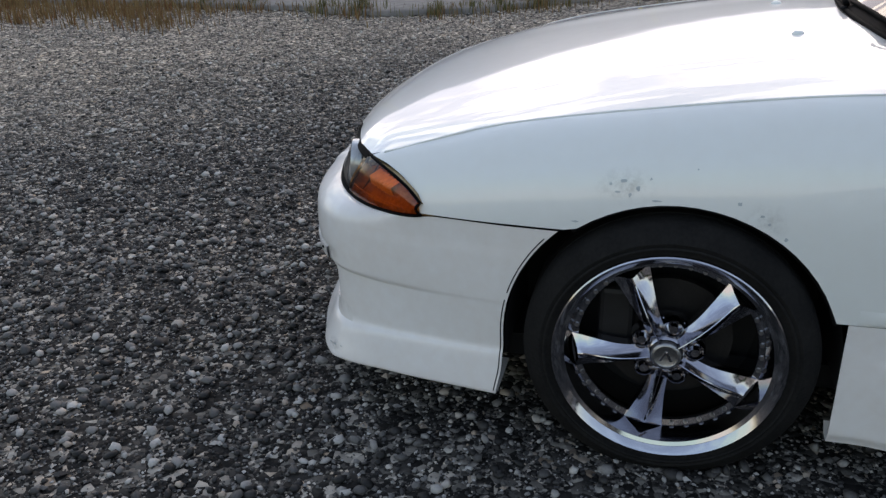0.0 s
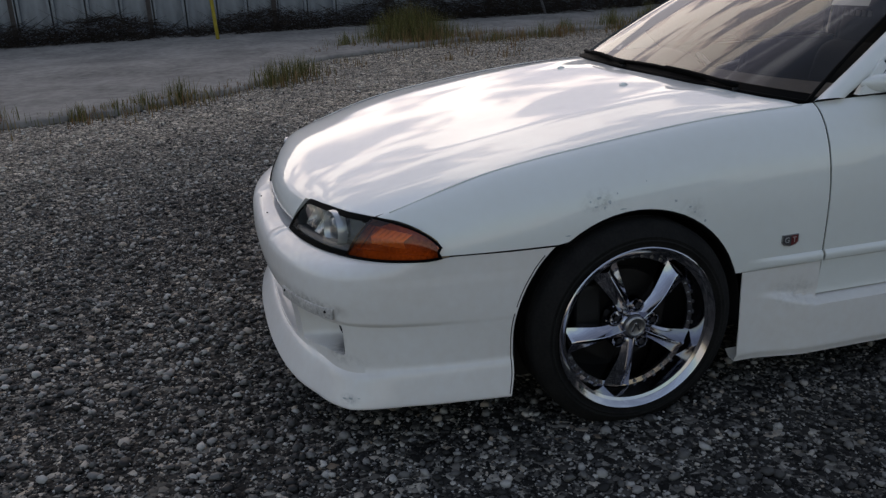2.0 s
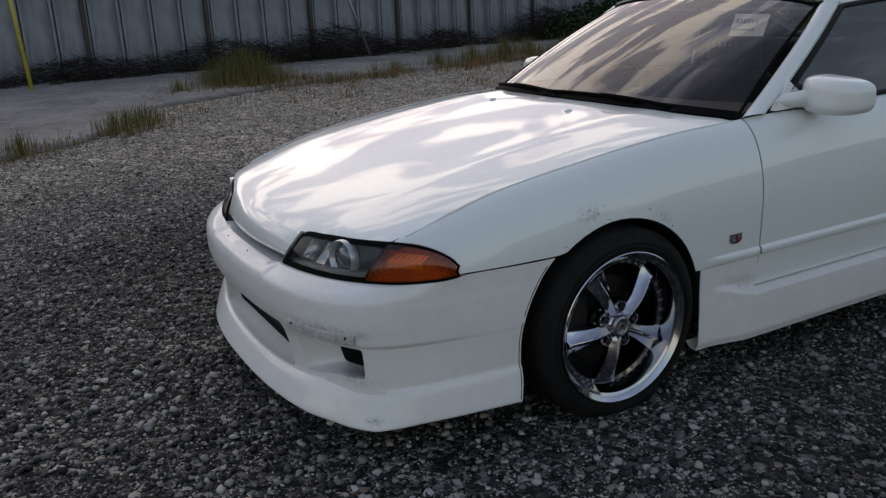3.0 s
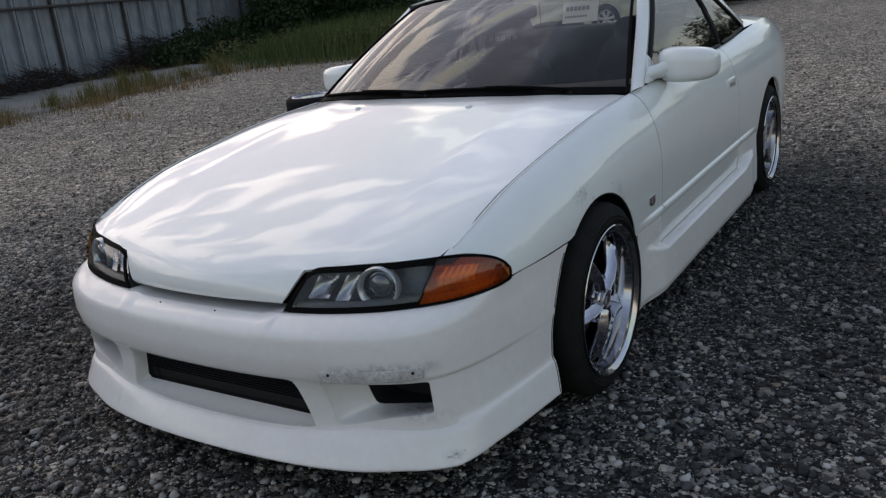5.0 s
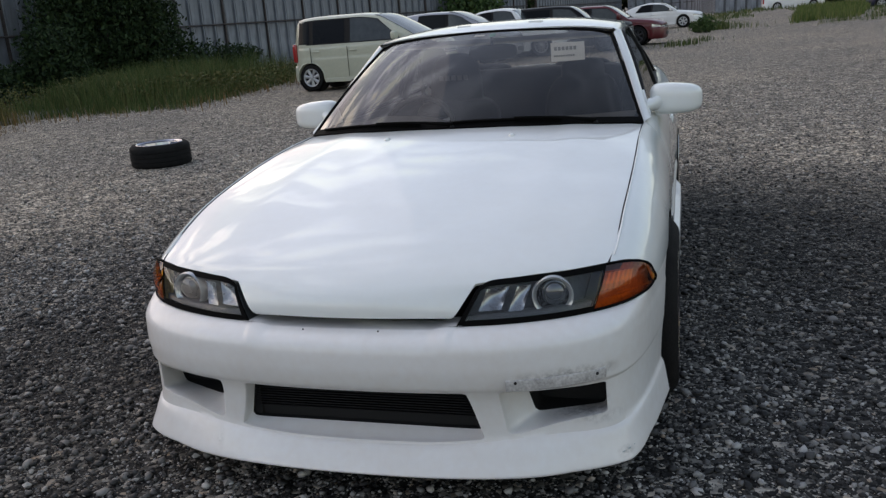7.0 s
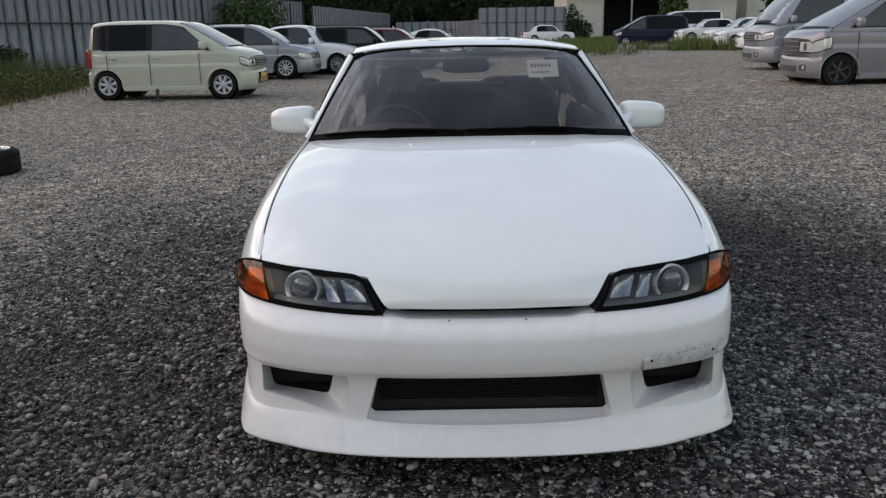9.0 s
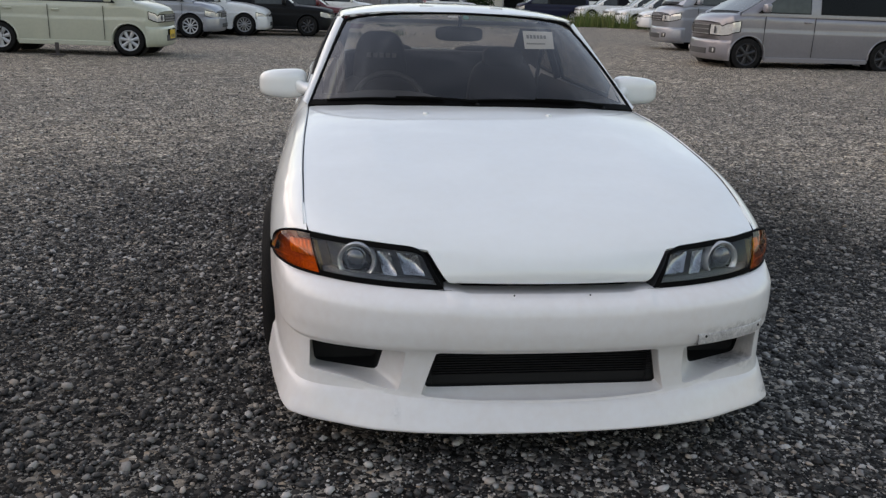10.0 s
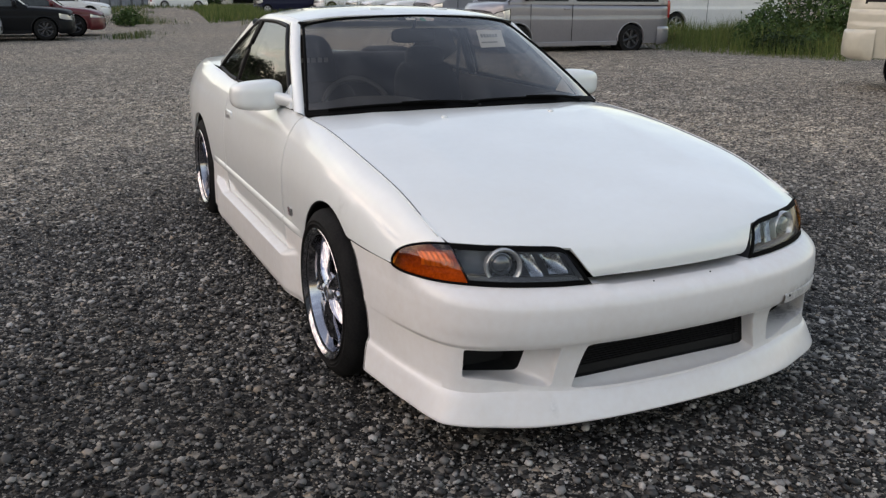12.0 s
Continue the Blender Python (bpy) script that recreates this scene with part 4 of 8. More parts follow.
def ruled(low, top, n, m, bulge=0.0, way=(0, -0.6, 0.8), v0=0.0, v1=1.0, lift=0.0):
    A, B = spline(low, n), spline(top, n)
    w = Vector(way).normalized()
    return [[a.lerp(b, v0 + (v1 - v0) * j / (m - 1)) + w * (lift + bulge * 4 * (v0 + (v1 - v0) * j / (m - 1)) * (1 - v0 - (v1 - v0) * j / (m - 1))) for j in range(m)] for a, b in zip(A, B)]


ws_rows = ruled(WS_LOW, WS_TOP, 41, 17, 0.018)
windscreen = sheet("windscreen", ws_rows, PANE, coupe, (0, 1.2, 0.5), "raked tinted windscreen with black surround")
windscreen.visible_shadow = False
frame_loop = [r[0] for r in ws_rows] + [p for p in ws_rows[-1][1:-1]] + [r[-1] for r in ws_rows[::-1]] + [p for p in ws_rows[0][-2:0:-1]]
tube("windscreen_seal", frame_loop, 0.0068, GASKET, windscreen, closed=True, sides=6)
sheet("windscreen_foot", ruled(WS_LOW, WS_TOP, 41, 5, 0.018, v0=0.0, v1=0.048, lift=0.003), GASKET, windscreen, (0, 1.2, 0.5), "black band along the foot of the glass")
sheet("cowl", [[(p[0] * 1.0, p[1] - 0.035, p[2] - 0.014), (p[0], p[1] + 0.045, p[2] + 0.012)] for p in [r[0] for r in ws_rows]], BLACK, coupe, (0, 0.5, 0.2))
ROOF = [(1.135, 0.566, 1.206, 1.253), (1.18, 0.575, 1.222, 1.268), (1.30, 0.583, 1.236, 1.284), (1.5, 0.586, 1.246, 1.294), (1.75, 0.584, 1.246, 1.294), (2.0, 0.575, 1.226, 1.272), (2.12, 0.565, 1.205, 1.250)]
rows = []
for k in range(15):
    t = k / 14
    row = []
    for j in range(-14, 15):
        u = abs(j) / 14
        y = 1.140 + 0.070 * u**2 + (2.14 - 0.03 * u**2 - 1.140 - 0.070 * u**2) * t
        xr, zr, zc = interp(ROOF, y)
        row.append((math.copysign(xr * u, j), y, zc + (zr - zc) * u**2.6))
    rows.append(row)
sheet("roof", rows, WHITE, coupe, (0, 1.6, 0.8), thick=0.006)
# roof-edge bumps, as the frames of a removed rack leave
for x in (-0.16, 0.20):
    box("roof_cap", x - 0.035, x + 0.035, 1.27, 1.30, interp(ROOF, 1.28)[2] - 0.006, interp(ROOF, 1.28)[2] + 0.002, WHITE, coupe, bevel=0.003)
RG_TOP = [(-0.545, 2.13, 1.205), (-0.3, 2.15, 1.237), (0, 2.155, 1.247), (0.3, 2.15, 1.237), (0.545, 2.13, 1.205)]
RG_LOW = [(-0.60, 2.74, 0.945), (-0.3, 2.82, 0.958), (0, 2.84, 0.962), (0.3, 2.82, 0.958), (0.60, 2.74, 0.945)]
rear_glass = sheet("rear_window", ruled(RG_LOW, RG_TOP, 25, 9, 0.02, (0, 0.5, 0.8)), PANE_REAR, coupe, (0, 1.8, 0.6))
rear_glass.visible_shadow = False
rows = []
for k in range(9):
    y = 2.74 + (3.44 - 2.74) * k / 8
    xs, zs, xm, zm = side_key(y)
    rows.append([(xs * j / 10, y + (0.09 * (1 - (j / 10) ** 2) if k == 0 else 0), zs + 0.045 * (1 - (abs(j) / 10) ** 2.4) * (1 if y < 3.3 else 0.8)) for j in range(-10, 11)])
sheet("boot_lid", rows, WHITE, coupe, (0, 3, 0.5), thick=0.006)
sheet("rear_panel", [[(x, 3.46 - 0.10 * abs(x / 0.75) ** 3, z) for x in [wd * j / 8 for j in range(-8, 9)]] for z, wd in ((0.885, 0.62), (0.75, 0.69), (0.58, 0.74), (0.30, 0.71))], WHITE, coupe, (0, 3, 0.5))
for sx in (1, -1):
    # pillars
    def flip(pts):
        return [(sx * p[0], p[1], p[2]) for p in pts]
    inner = [(0.7495, 0.628, 0.858), (0.704, 0.80, 0.956), (0.648, 1.01, 1.085), (0.588, 1.205, 1.212)]
    outer = [(0.769, 0.715, 0.862), (0.727, 0.885, 0.955), (0.674, 1.09, 1.085), (0.612, 1.285, 1.214)]
    A, B = spline(inner, 24), spline(outer, 24)
    sheet("windscreen_pillar", [flip([a + Vector((-0.006, 0, -0.006)), a + Vector((0.004, 0.006, 0.003)), a.lerp(b, 0.4) + Vector((0.008, 0, 0.005)), a.lerp(b, 0.75) + Vector((0.006, 0, 0.004)), b, b + Vector((-0.012, 0.012, -0.004))]) for a, b in zip(A, B)], WHITE, coupe, (0, 1.2, 0.8))
    # cantrail over the doors
    rows = []
    for k in range(21):
        y = 1.215 + (2.13 - 1.215) * k / 20
        xr, zr, zc = interp(ROOF, y)
        rows.append(flip([(xr - 0.004, y, zr + 0.001), (xr + 0.012, y, zr - 0.008), (xr + 0.022, y, zr - 0.022), (xr + 0.024, y, zr - 0.034)]))
    sheet("roof_rail", rows, WHITE, coupe, (0, 1.6, 0.9))
    DOOR_GLASS_LOW = [(0.752, 0.79, 0.868), (0.757, 1.2, 0.872), (0.750, 1.90, 0.884)]
    DOOR_GLASS_TOP = [(0.620, 1.288, 1.198), (0.606, 1.55, 1.212), (0.604, 1.84, 1.210)]
    side_glass = sheet("door_window", [flip(r) for r in ruled(DOOR_GLASS_LOW, DOOR_GLASS_TOP, 21, 9, 0.012, (0.9, 0, 0.4))], PANE_SIDE, coupe, (0, 1.4, 0.9))
    side_glass.visible_shadow = False
    g = ruled(DOOR_GLASS_LOW, DOOR_GLASS_TOP, 21, 9, 0.012, (0.9, 0, 0.4))
    loop = [r[0] for r in g] + g[-1][1:-1] + [r[-1] for r in g[::-1]] + g[0][-2:0:-1]
    tube("window_seal", flip(loop), 0.011, BLACK, side_glass, closed=True, sides=6)
    Q_LOW = [(0.749, 1.94, 0.886), (0.742, 2.2, 0.895), (0.724, 2.50, 0.915)]
    Q_TOP = [(0.604, 1.875, 1.207), (0.602, 1.98, 1.195), (0.604, 2.09, 1.165)]
    qg = sheet("quarter_window", [flip(r) for r in ruled(Q_LOW, Q_TOP, 15, 7, 0.008, (0.9, 0, 0.4))], PANE_SIDE, coupe, (0, 2.0, 0.9))
    qg.visible_shadow = False
    g = ruled(Q_LOW, Q_TOP, 15, 7, 0.008, (0.9, 0, 0.4))
    loop = [r[0] for r in g] + g[-1][1:-1] + [r[-1] for r in g[::-1]] + g[0][-2:0:-1]
    tube("window_seal", flip(loop), 0.011, BLACK, qg, closed=True, sides=6)
    # rear pillar
    C_IN = [(0.604, 2.09, 1.172), (0.655, 2.28, 1.05), (0.727, 2.51, 0.915)]
    C_OUT = [(0.560, 2.13, 1.208), (0.59, 2.42, 1.10), (0.618, 2.76, 0.945)]
    sheet("rear_pillar", [flip([a, a.lerp(b, 0.35) + Vector((0.02, 0, 0.014)), a.lerp(b, 0.7) + Vector((0.018, 0, 0.016)), b]) for a, b in zip(spline(C_IN, 15), spline(C_OUT, 15))], WHITE, coupe, (0, 2.2, 0.7))
    sheet("rear_shoulder", [flip([Vector((0.727, 2.50 + 0.24 * k / 6, 0.912)), Vector((0.618 + 0.0 * k, 2.74, 0.945)).lerp(Vector((0.70, 2.74, 0.915)), 0)]) for k in range(7)], WHITE, coupe, (0, 2.4, 0.5))
    # door mirror
    base = [(0.762, 0.775, 0.868), (0.745, 0.845, 0.945), (0.750, 0.955, 0.872)]
    mb = bmesh.new()
    vsx = [mb.verts.new((sx * x, y, z)) for x, y, z in [(0.768, 0.770, 0.866), (0.735, 0.868, 0.962), (0.762, 0.975, 0.868), (0.745, 0.770, 0.866), (0.715, 0.868, 0.962), (0.74, 0.975, 0.868)]]
    for f in ((0, 1, 2), (3, 5, 4), (0, 3, 4, 1), (1, 4, 5, 2), (2, 5, 3, 0)):
        mb.faces.new([vsx[i] for i in f])
    bmesh.ops.recalc_face_normals(mb, faces=mb.faces)
    mirror = part("door_mirror", mb, WHITE, coupe, "white door mirror on a short arm", smooth=False)
    arm = []
    for x, y, z, hy, hz in ((0.750, 0.872, 0.894, 0.085, 0.028), (0.768, 0.885, 0.896, 0.072, 0.029), (0.790, 0.912, 0.901, 0.056, 0.034), (0.825, 0.948, 0.914, 0.048, 0.044)):
        arm.append([(sx * x, y + hy * math.cos(2 * math.pi * k / 20), z + hz * math.sin(2 * math.pi * k / 20)) for k in range(21)])
    sheet("mirror_arm", arm, WHITE, mirror, (sx * 0.79, 0.91, 0.90))
    hb = bmesh.new()
    bmesh.ops.create_cube(hb, size=1.0)
    bmesh.ops.subdivide_edges(hb, edges=hb.edges[:], cuts=9, use_grid_fill=True)
    for v in hb.verts:
        p = 4.0
        x, y, z = v.co * 2
        m = (abs(x) ** p + abs(y) ** p + abs(z) ** p) ** (1 / p)
        x, y, z = x / m, y / m, z / m
        tall = 1.0 - 0.16 * (x + 1) / 2 + 0.06 * (1 - x * x)
        depth = 1.0 if y < 0 else 0.42
        v.co = (sx * (0.868 + 0.114 * x), 0.960 + 0.012 * x + 0.080 * y * depth + 0.02 * x * x, 0.911 + 0.068 * z * tall - 0.004 * x)
    if sx < 0:
        bmesh.ops.reverse_faces(hb, faces=hb.faces)
    part("mirror_shell", hb, WHITE, mirror)
    box("mirror_glass", sx * 0.880 - 0.076, sx * 0.880 + 0.076, 0.990, 0.996, 0.862, 0.958, CHROME, mirror, bevel=0.002)

# underbody keeps the light out from below
box("floor_pan", -0.70, 0.70, -0.62, 3.3, 0.14, 0.20, VOID, coupe)
box("engine_block", -0.48, 0.48, -0.60, 0.35, 0.20, 0.56, VOID, coupe)
box("bulkhead", -0.70, 0.70, 0.42, 0.47, 0.20, 0.80, VOID, coupe)
box("boot_floor", -0.62, 0.62, 2.35, 3.3, 0.20, 0.86, VOID, coupe)


# wheels
def tyre_profile(r_out, r_in, x0, x1):
    w = x1 - x0
    return [(x0 + 0.012, r_in), (x0 + 0.002, r_in + 0.012), (x0 - 0.006, (r_in + r_out) / 2), (x0 + 0.004, r_out - 0.026), (x0 + 0.018, r_out - 0.008),
            (x0 + 0.035, r_out - 0.001), (x0 + w * 0.28, r_out), (x0 + w * 0.29, r_out - 0.007), (x0 + w * 0.31, r_out - 0.007), (x0 + w * 0.32, r_out),
            (x0 + w * 0.5 - 0.004, r_out), (x0 + w * 0.5 - 0.003, r_out - 0.007), (x0 + w * 0.5 + 0.003, r_out - 0.007), (x0 + w * 0.5 + 0.004, r_out),
            (x0 + w * 0.68, r_out), (x0 + w * 0.69, r_out - 0.007), (x0 + w * 0.71, r_out - 0.007), (x0 + w * 0.72, r_out),
            (x1 - 0.035, r_out - 0.001), (x1 - 0.018, r_out - 0.008), (x1 - 0.004, r_out - 0.026), (x1 + 0.006, (r_in + r_out) / 2), (x1 - 0.001, r_in + 0.02), (x1 - 0.004, r_in + 0.008), (x1 - 0.012, r_in)]


def five_spoke_wheel():
    """Chrome five-spoke wheel whose outer face looks to +x; origin at the hub, x = 0 at the lip."""
    w = thing("wheel", "", "")
    for key in list(w.keys()):
        del w[key]
    tyre = turned("tyre", tyre_profile(0.319, 0.236, -0.225, -0.004), RUBBER, w, "black low-profile tyre", steps=96)
    turned("tyre_band", [(0.0025, 0.262), (0.0045, 0.266), (0.0025, 0.270)], RUBBER, tyre, steps=72)
    rim = turned("rim", [(-0.008, 0.230), (0.000, 0.240), (0.004, 0.246), (0.002, 0.249), (-0.006, 0.249), (-0.008, 0.243)][::-1] + [(-0.008, 0.234), (-0.014, 0.222), (-0.040, 0.214), (-0.060, 0.209), (-0.064, 0.196), (-0.068, 0.194), (-0.09, 0.197), (-0.22, 0.205)], CHROME, w, "chrome rim with stepped lip", steps=96)
    for k in range(40):
        if k % 8 in (7, 0, 1):
            continue
        a = 2 * math.pi * k / 40 + radians(116)
        bb = bmesh.new()
        bmesh.ops.create_cone(bb, cap_ends=True, segments=6, radius1=0.0062, radius2=0.0050, depth=0.007, matrix=Matrix.Translation((-0.0615, 0.2020 * math.cos(a), 0.2020 * math.sin(a))) @ Matrix.Rotation(radians(90), 4, "Y"))
        part("rivet", bb, STEEL, rim, smooth=False)
    for k in range(5):
        a0 = radians(116 + 72 * k)
        rows = []
        for i in range(25):
            t = i / 24
            half = 0.0200 + 0.005 * smooth01(0.20, 0.0, t) + 0.0265 * t**2.3
            lift = -0.028 + 0.010 * math.sin(min(t * 1.15, 1.0) * math.pi) - 0.016 * t**1.5
            row = []
            for u, x in ((-1.0, -0.042), (-1.0, -0.024), (-0.97, -0.0190), (-0.78, -0.0150), (-0.50, -0.0085), (-0.22, 0.0015), (-0.06, 0.0105), (0.0, 0.0115), (0.06, 0.0105), (0.22, 0.0015), (0.50, -0.0085), (0.78, -0.0150), (0.97, -0.0190), (1.0, -0.024), (1.0, -0.042)):
                horn = 0.018 * smooth01(0.55, 1.0, t) ** 1.5 * abs(u) ** 1.6
                r = 0.034 + (0.194 - 0.034) * t + horn
                ang = a0 + u * half / max(r, 0.05)
                row.append((lift + x * (1 - 0.25 * t if x > -0.03 else 1.0), r * math.cos(ang), r * math.sin(ang)))
            rows.append(row)
        sheet("spoke", rows, SPOKECHROME, w, (-0.3, 0, 0), sharp=28)
    hub = turned("hub", [(-0.10, 0.074), (-0.070, 0.076), (-0.064, 0.072), (-0.060, 0.062), (-0.050, 0.046), (-0.036, 0.043), (-0.030, 0.036)], SPOKECHROME, w, steps=40)
    turned("centre_cap", [(-0.034, 0.034), (-0.022, 0.033), (-0.018, 0.030), (-0.017, 0.026), (-0.0185, 0.024), (-0.0185, 0.0001)], STEEL, hub, "dull silver centre cap", steps=32)
    for sg in (-1, 1):
        bb = bmesh.new()
        bm_box(bb, -0.0190, -0.0165, -0.003, 0.003, -0.013, 0.013, 0.001)
        cap = part("cap_mark", bb, CHROME, hub, smooth=False)
        cap.matrix_basis = Matrix.Translation((0, 0.006 * sg, 0)) @ Matrix.Rotation(radians(28 * sg), 4, "X")
    for k in range(5):
        a = radians(116 + 36 + 72 * k)
        nb = bmesh.new()
        bmesh.ops.create_cone(nb, cap_ends=True, segments=6, radius1=0.011, radius2=0.010, depth=0.03, matrix=Matrix.Translation((-0.046, 0.062 * math.cos(a), 0.062 * math.sin(a))) @ Matrix.Rotation(radians(90), 4, "Y"))
        part("wheel_nut", nb, CHROME, hub, smooth=False)
        t = turned("nut_seat", [(-0.060, 0.012), (-0.060, 0.0165), (-0.036, 0.0175), (-0.033, 0.0195), (-0.036, 0.0215), (-0.07, 0.024)], CHROME, hub, steps=20)
        t.matrix_basis = Matrix.Translation((0, 0.062 * math.cos(a), 0.062 * math.sin(a)))
    disc = turned("brake_disc", [(-0.115, 0.06), (-0.115, 0.145), (-0.135, 0.145), (-0.135, 0.06)], DARKSTEEL, w, steps=48)
    cb = bmesh.new()
    bm_box(cb, -0.15, -0.088, -0.155, -0.075, -0.02, 0.12, 0.012)
    part("brake_caliper", cb, material("grey_caliper", (0.012, 0.012, 0.013), 0.6, metal=0.2, vary=0.4), disc, smooth=False)
    turned("wheel_back", [(-0.20, 0.205), (-0.20, 0.0001)], VOID, w, steps=32)
    return w


def mesh_wheel():
    """Silver lace wheel with many thin spokes and a deep lip."""
    w = thing("wheel", "", "")
    for key in list(w.keys()):
        del w[key]
    turned("tyre", tyre_profile(0.306, 0.226, -0.235, -0.004), RUBBER, w, "black low-profile tyre", steps=80)
    rim = turned("rim", [(-0.010, 0.222), (0.001, 0.232), (0.004, 0.236), (0.001, 0.240), (-0.008, 0.238), (-0.012, 0.226), (-0.020, 0.214), (-0.075, 0.206), (-0.085, 0.190), (-0.09, 0.185), (-0.22, 0.2)], CHROME, w, "polished deep-lip rim", steps=80)
    silver = material("silver_alloy", (0.66, 0.67, 0.68), 0.25, metal=0.85, vary=0.2, scale=20)
    for k in range(24):
        a = 2 * math.pi * k / 24
        rows = []
        for i in range(7):
            t = i / 6
            r = 0.055 + (0.198 - 0.055) * t
            x = -0.050 - 0.030 * t
            rows.append([(x - 0.012, r * math.cos(a - 0.006 / r), r * math.sin(a - 0.006 / r)), (x, r * math.cos(a - 0.0045 / r), r * math.sin(a - 0.0045 / r)),
                         (x, r * math.cos(a + 0.0045 / r), r * math.sin(a + 0.0045 / r)), (x - 0.012, r * math.cos(a + 0.006 / r), r * math.sin(a + 0.006 / r))])
        sheet("spoke", rows, silver, w, (-0.5, 0, 0))
    turned("hub", [(-0.10, 0.070), (-0.050, 0.066), (-0.040, 0.055), (-0.036, 0.030), (-0.036, 0.0001)], silver, w, steps=36)
    turned("wheel_back", [(-0.20, 0.205), (-0.20, 0.0001)], VOID, w, steps=32)
    return w


front_wheel = five_spoke_wheel()
front_wheel.parent = coupe
front_wheel.matrix_basis = Matrix.Translation((0.883, 0.002, HUB_Z))
other = copy_thing(front_wheel, Matrix.Translation((-0.883, 0.002, HUB_Z)) @ Matrix.Rotation(radians(180), 4, "Z"))
rear_wheel = mesh_wheel()
rear_wheel.parent = coupe
rear_wheel.matrix_basis = Matrix.Translation((0.866, AXLE_R, HUB_Z))
copy_thing(rear_wheel, Matrix.Translation((-0.866, AXLE_R, HUB_Z)) @ Matrix.Rotation(radians(180), 4, "Z"))

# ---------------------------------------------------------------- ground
def dark_zone(nt):
    """Where the gravel is darker: a blot of its own shape round the standing place."""
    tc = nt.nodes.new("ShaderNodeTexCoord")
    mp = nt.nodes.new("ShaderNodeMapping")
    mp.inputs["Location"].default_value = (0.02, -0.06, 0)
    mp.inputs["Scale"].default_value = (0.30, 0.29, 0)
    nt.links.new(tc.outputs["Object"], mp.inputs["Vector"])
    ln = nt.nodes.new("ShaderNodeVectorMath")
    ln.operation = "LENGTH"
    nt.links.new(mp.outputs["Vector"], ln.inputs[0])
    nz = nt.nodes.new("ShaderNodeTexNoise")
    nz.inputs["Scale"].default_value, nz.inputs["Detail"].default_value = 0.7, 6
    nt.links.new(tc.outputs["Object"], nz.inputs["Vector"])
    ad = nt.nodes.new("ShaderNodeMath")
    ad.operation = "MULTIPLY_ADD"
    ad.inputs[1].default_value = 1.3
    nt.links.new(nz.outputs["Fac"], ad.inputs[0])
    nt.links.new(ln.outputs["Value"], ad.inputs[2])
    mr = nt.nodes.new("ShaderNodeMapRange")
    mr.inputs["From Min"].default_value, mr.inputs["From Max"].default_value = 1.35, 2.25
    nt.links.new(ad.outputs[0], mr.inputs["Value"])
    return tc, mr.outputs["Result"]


def shade_and_stain_blots(nt, tc, col):
    """Darker patches of ragged shape in the gravel beside and before the car: stains, and its shade painted in."""
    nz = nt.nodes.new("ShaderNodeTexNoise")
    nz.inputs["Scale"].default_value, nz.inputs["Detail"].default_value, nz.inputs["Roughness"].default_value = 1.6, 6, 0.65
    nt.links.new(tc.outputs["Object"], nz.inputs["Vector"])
    # the first blot paints the car's shade on the side away from the sun
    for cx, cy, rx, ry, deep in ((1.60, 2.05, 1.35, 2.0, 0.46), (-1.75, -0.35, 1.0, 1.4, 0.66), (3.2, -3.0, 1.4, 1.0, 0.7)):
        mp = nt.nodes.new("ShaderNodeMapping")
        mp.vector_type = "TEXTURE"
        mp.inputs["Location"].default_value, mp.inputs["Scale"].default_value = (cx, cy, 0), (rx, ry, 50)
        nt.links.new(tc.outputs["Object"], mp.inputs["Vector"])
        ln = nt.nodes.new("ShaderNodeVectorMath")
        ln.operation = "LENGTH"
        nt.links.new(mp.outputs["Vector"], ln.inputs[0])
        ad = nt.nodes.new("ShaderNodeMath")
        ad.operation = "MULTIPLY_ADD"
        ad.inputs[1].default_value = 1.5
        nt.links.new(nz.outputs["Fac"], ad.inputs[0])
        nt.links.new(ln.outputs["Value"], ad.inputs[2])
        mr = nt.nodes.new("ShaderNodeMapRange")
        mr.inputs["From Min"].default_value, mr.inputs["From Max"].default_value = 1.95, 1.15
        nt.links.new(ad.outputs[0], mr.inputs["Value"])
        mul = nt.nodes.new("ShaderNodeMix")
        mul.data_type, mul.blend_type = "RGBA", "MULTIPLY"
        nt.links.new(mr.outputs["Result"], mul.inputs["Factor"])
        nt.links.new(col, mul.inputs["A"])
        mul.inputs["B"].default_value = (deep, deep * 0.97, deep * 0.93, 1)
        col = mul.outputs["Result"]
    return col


def ramp(nt, stops):
    r = nt.nodes.new("ShaderNodeValToRGB")
    while len(r.color_ramp.elements) < len(stops):
        r.color_ramp.elements.new(0.5)
    for e, (p, c) in zip(r.color_ramp.elements, stops):
        e.position, e.color = p, (*c, 1)
    return r


def colour_mix(nt, fac, a, b):
    m = nt.nodes.new("ShaderNodeMix")
    m.data_type = "RGBA"
    nt.links.new(fac, m.inputs["Factor"])
    nt.links.new(a, m.inputs["A"])
    nt.links.new(b, m.inputs["B"])
    return m.outputs["Result"]


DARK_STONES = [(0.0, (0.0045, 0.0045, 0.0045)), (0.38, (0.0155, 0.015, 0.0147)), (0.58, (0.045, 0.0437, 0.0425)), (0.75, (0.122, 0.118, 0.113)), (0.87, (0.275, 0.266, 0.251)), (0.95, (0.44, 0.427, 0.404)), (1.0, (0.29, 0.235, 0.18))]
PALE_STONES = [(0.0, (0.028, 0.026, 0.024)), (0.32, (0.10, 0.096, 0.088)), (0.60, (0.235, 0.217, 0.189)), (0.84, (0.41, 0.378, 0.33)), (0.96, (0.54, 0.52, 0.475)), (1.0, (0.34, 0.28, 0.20))]


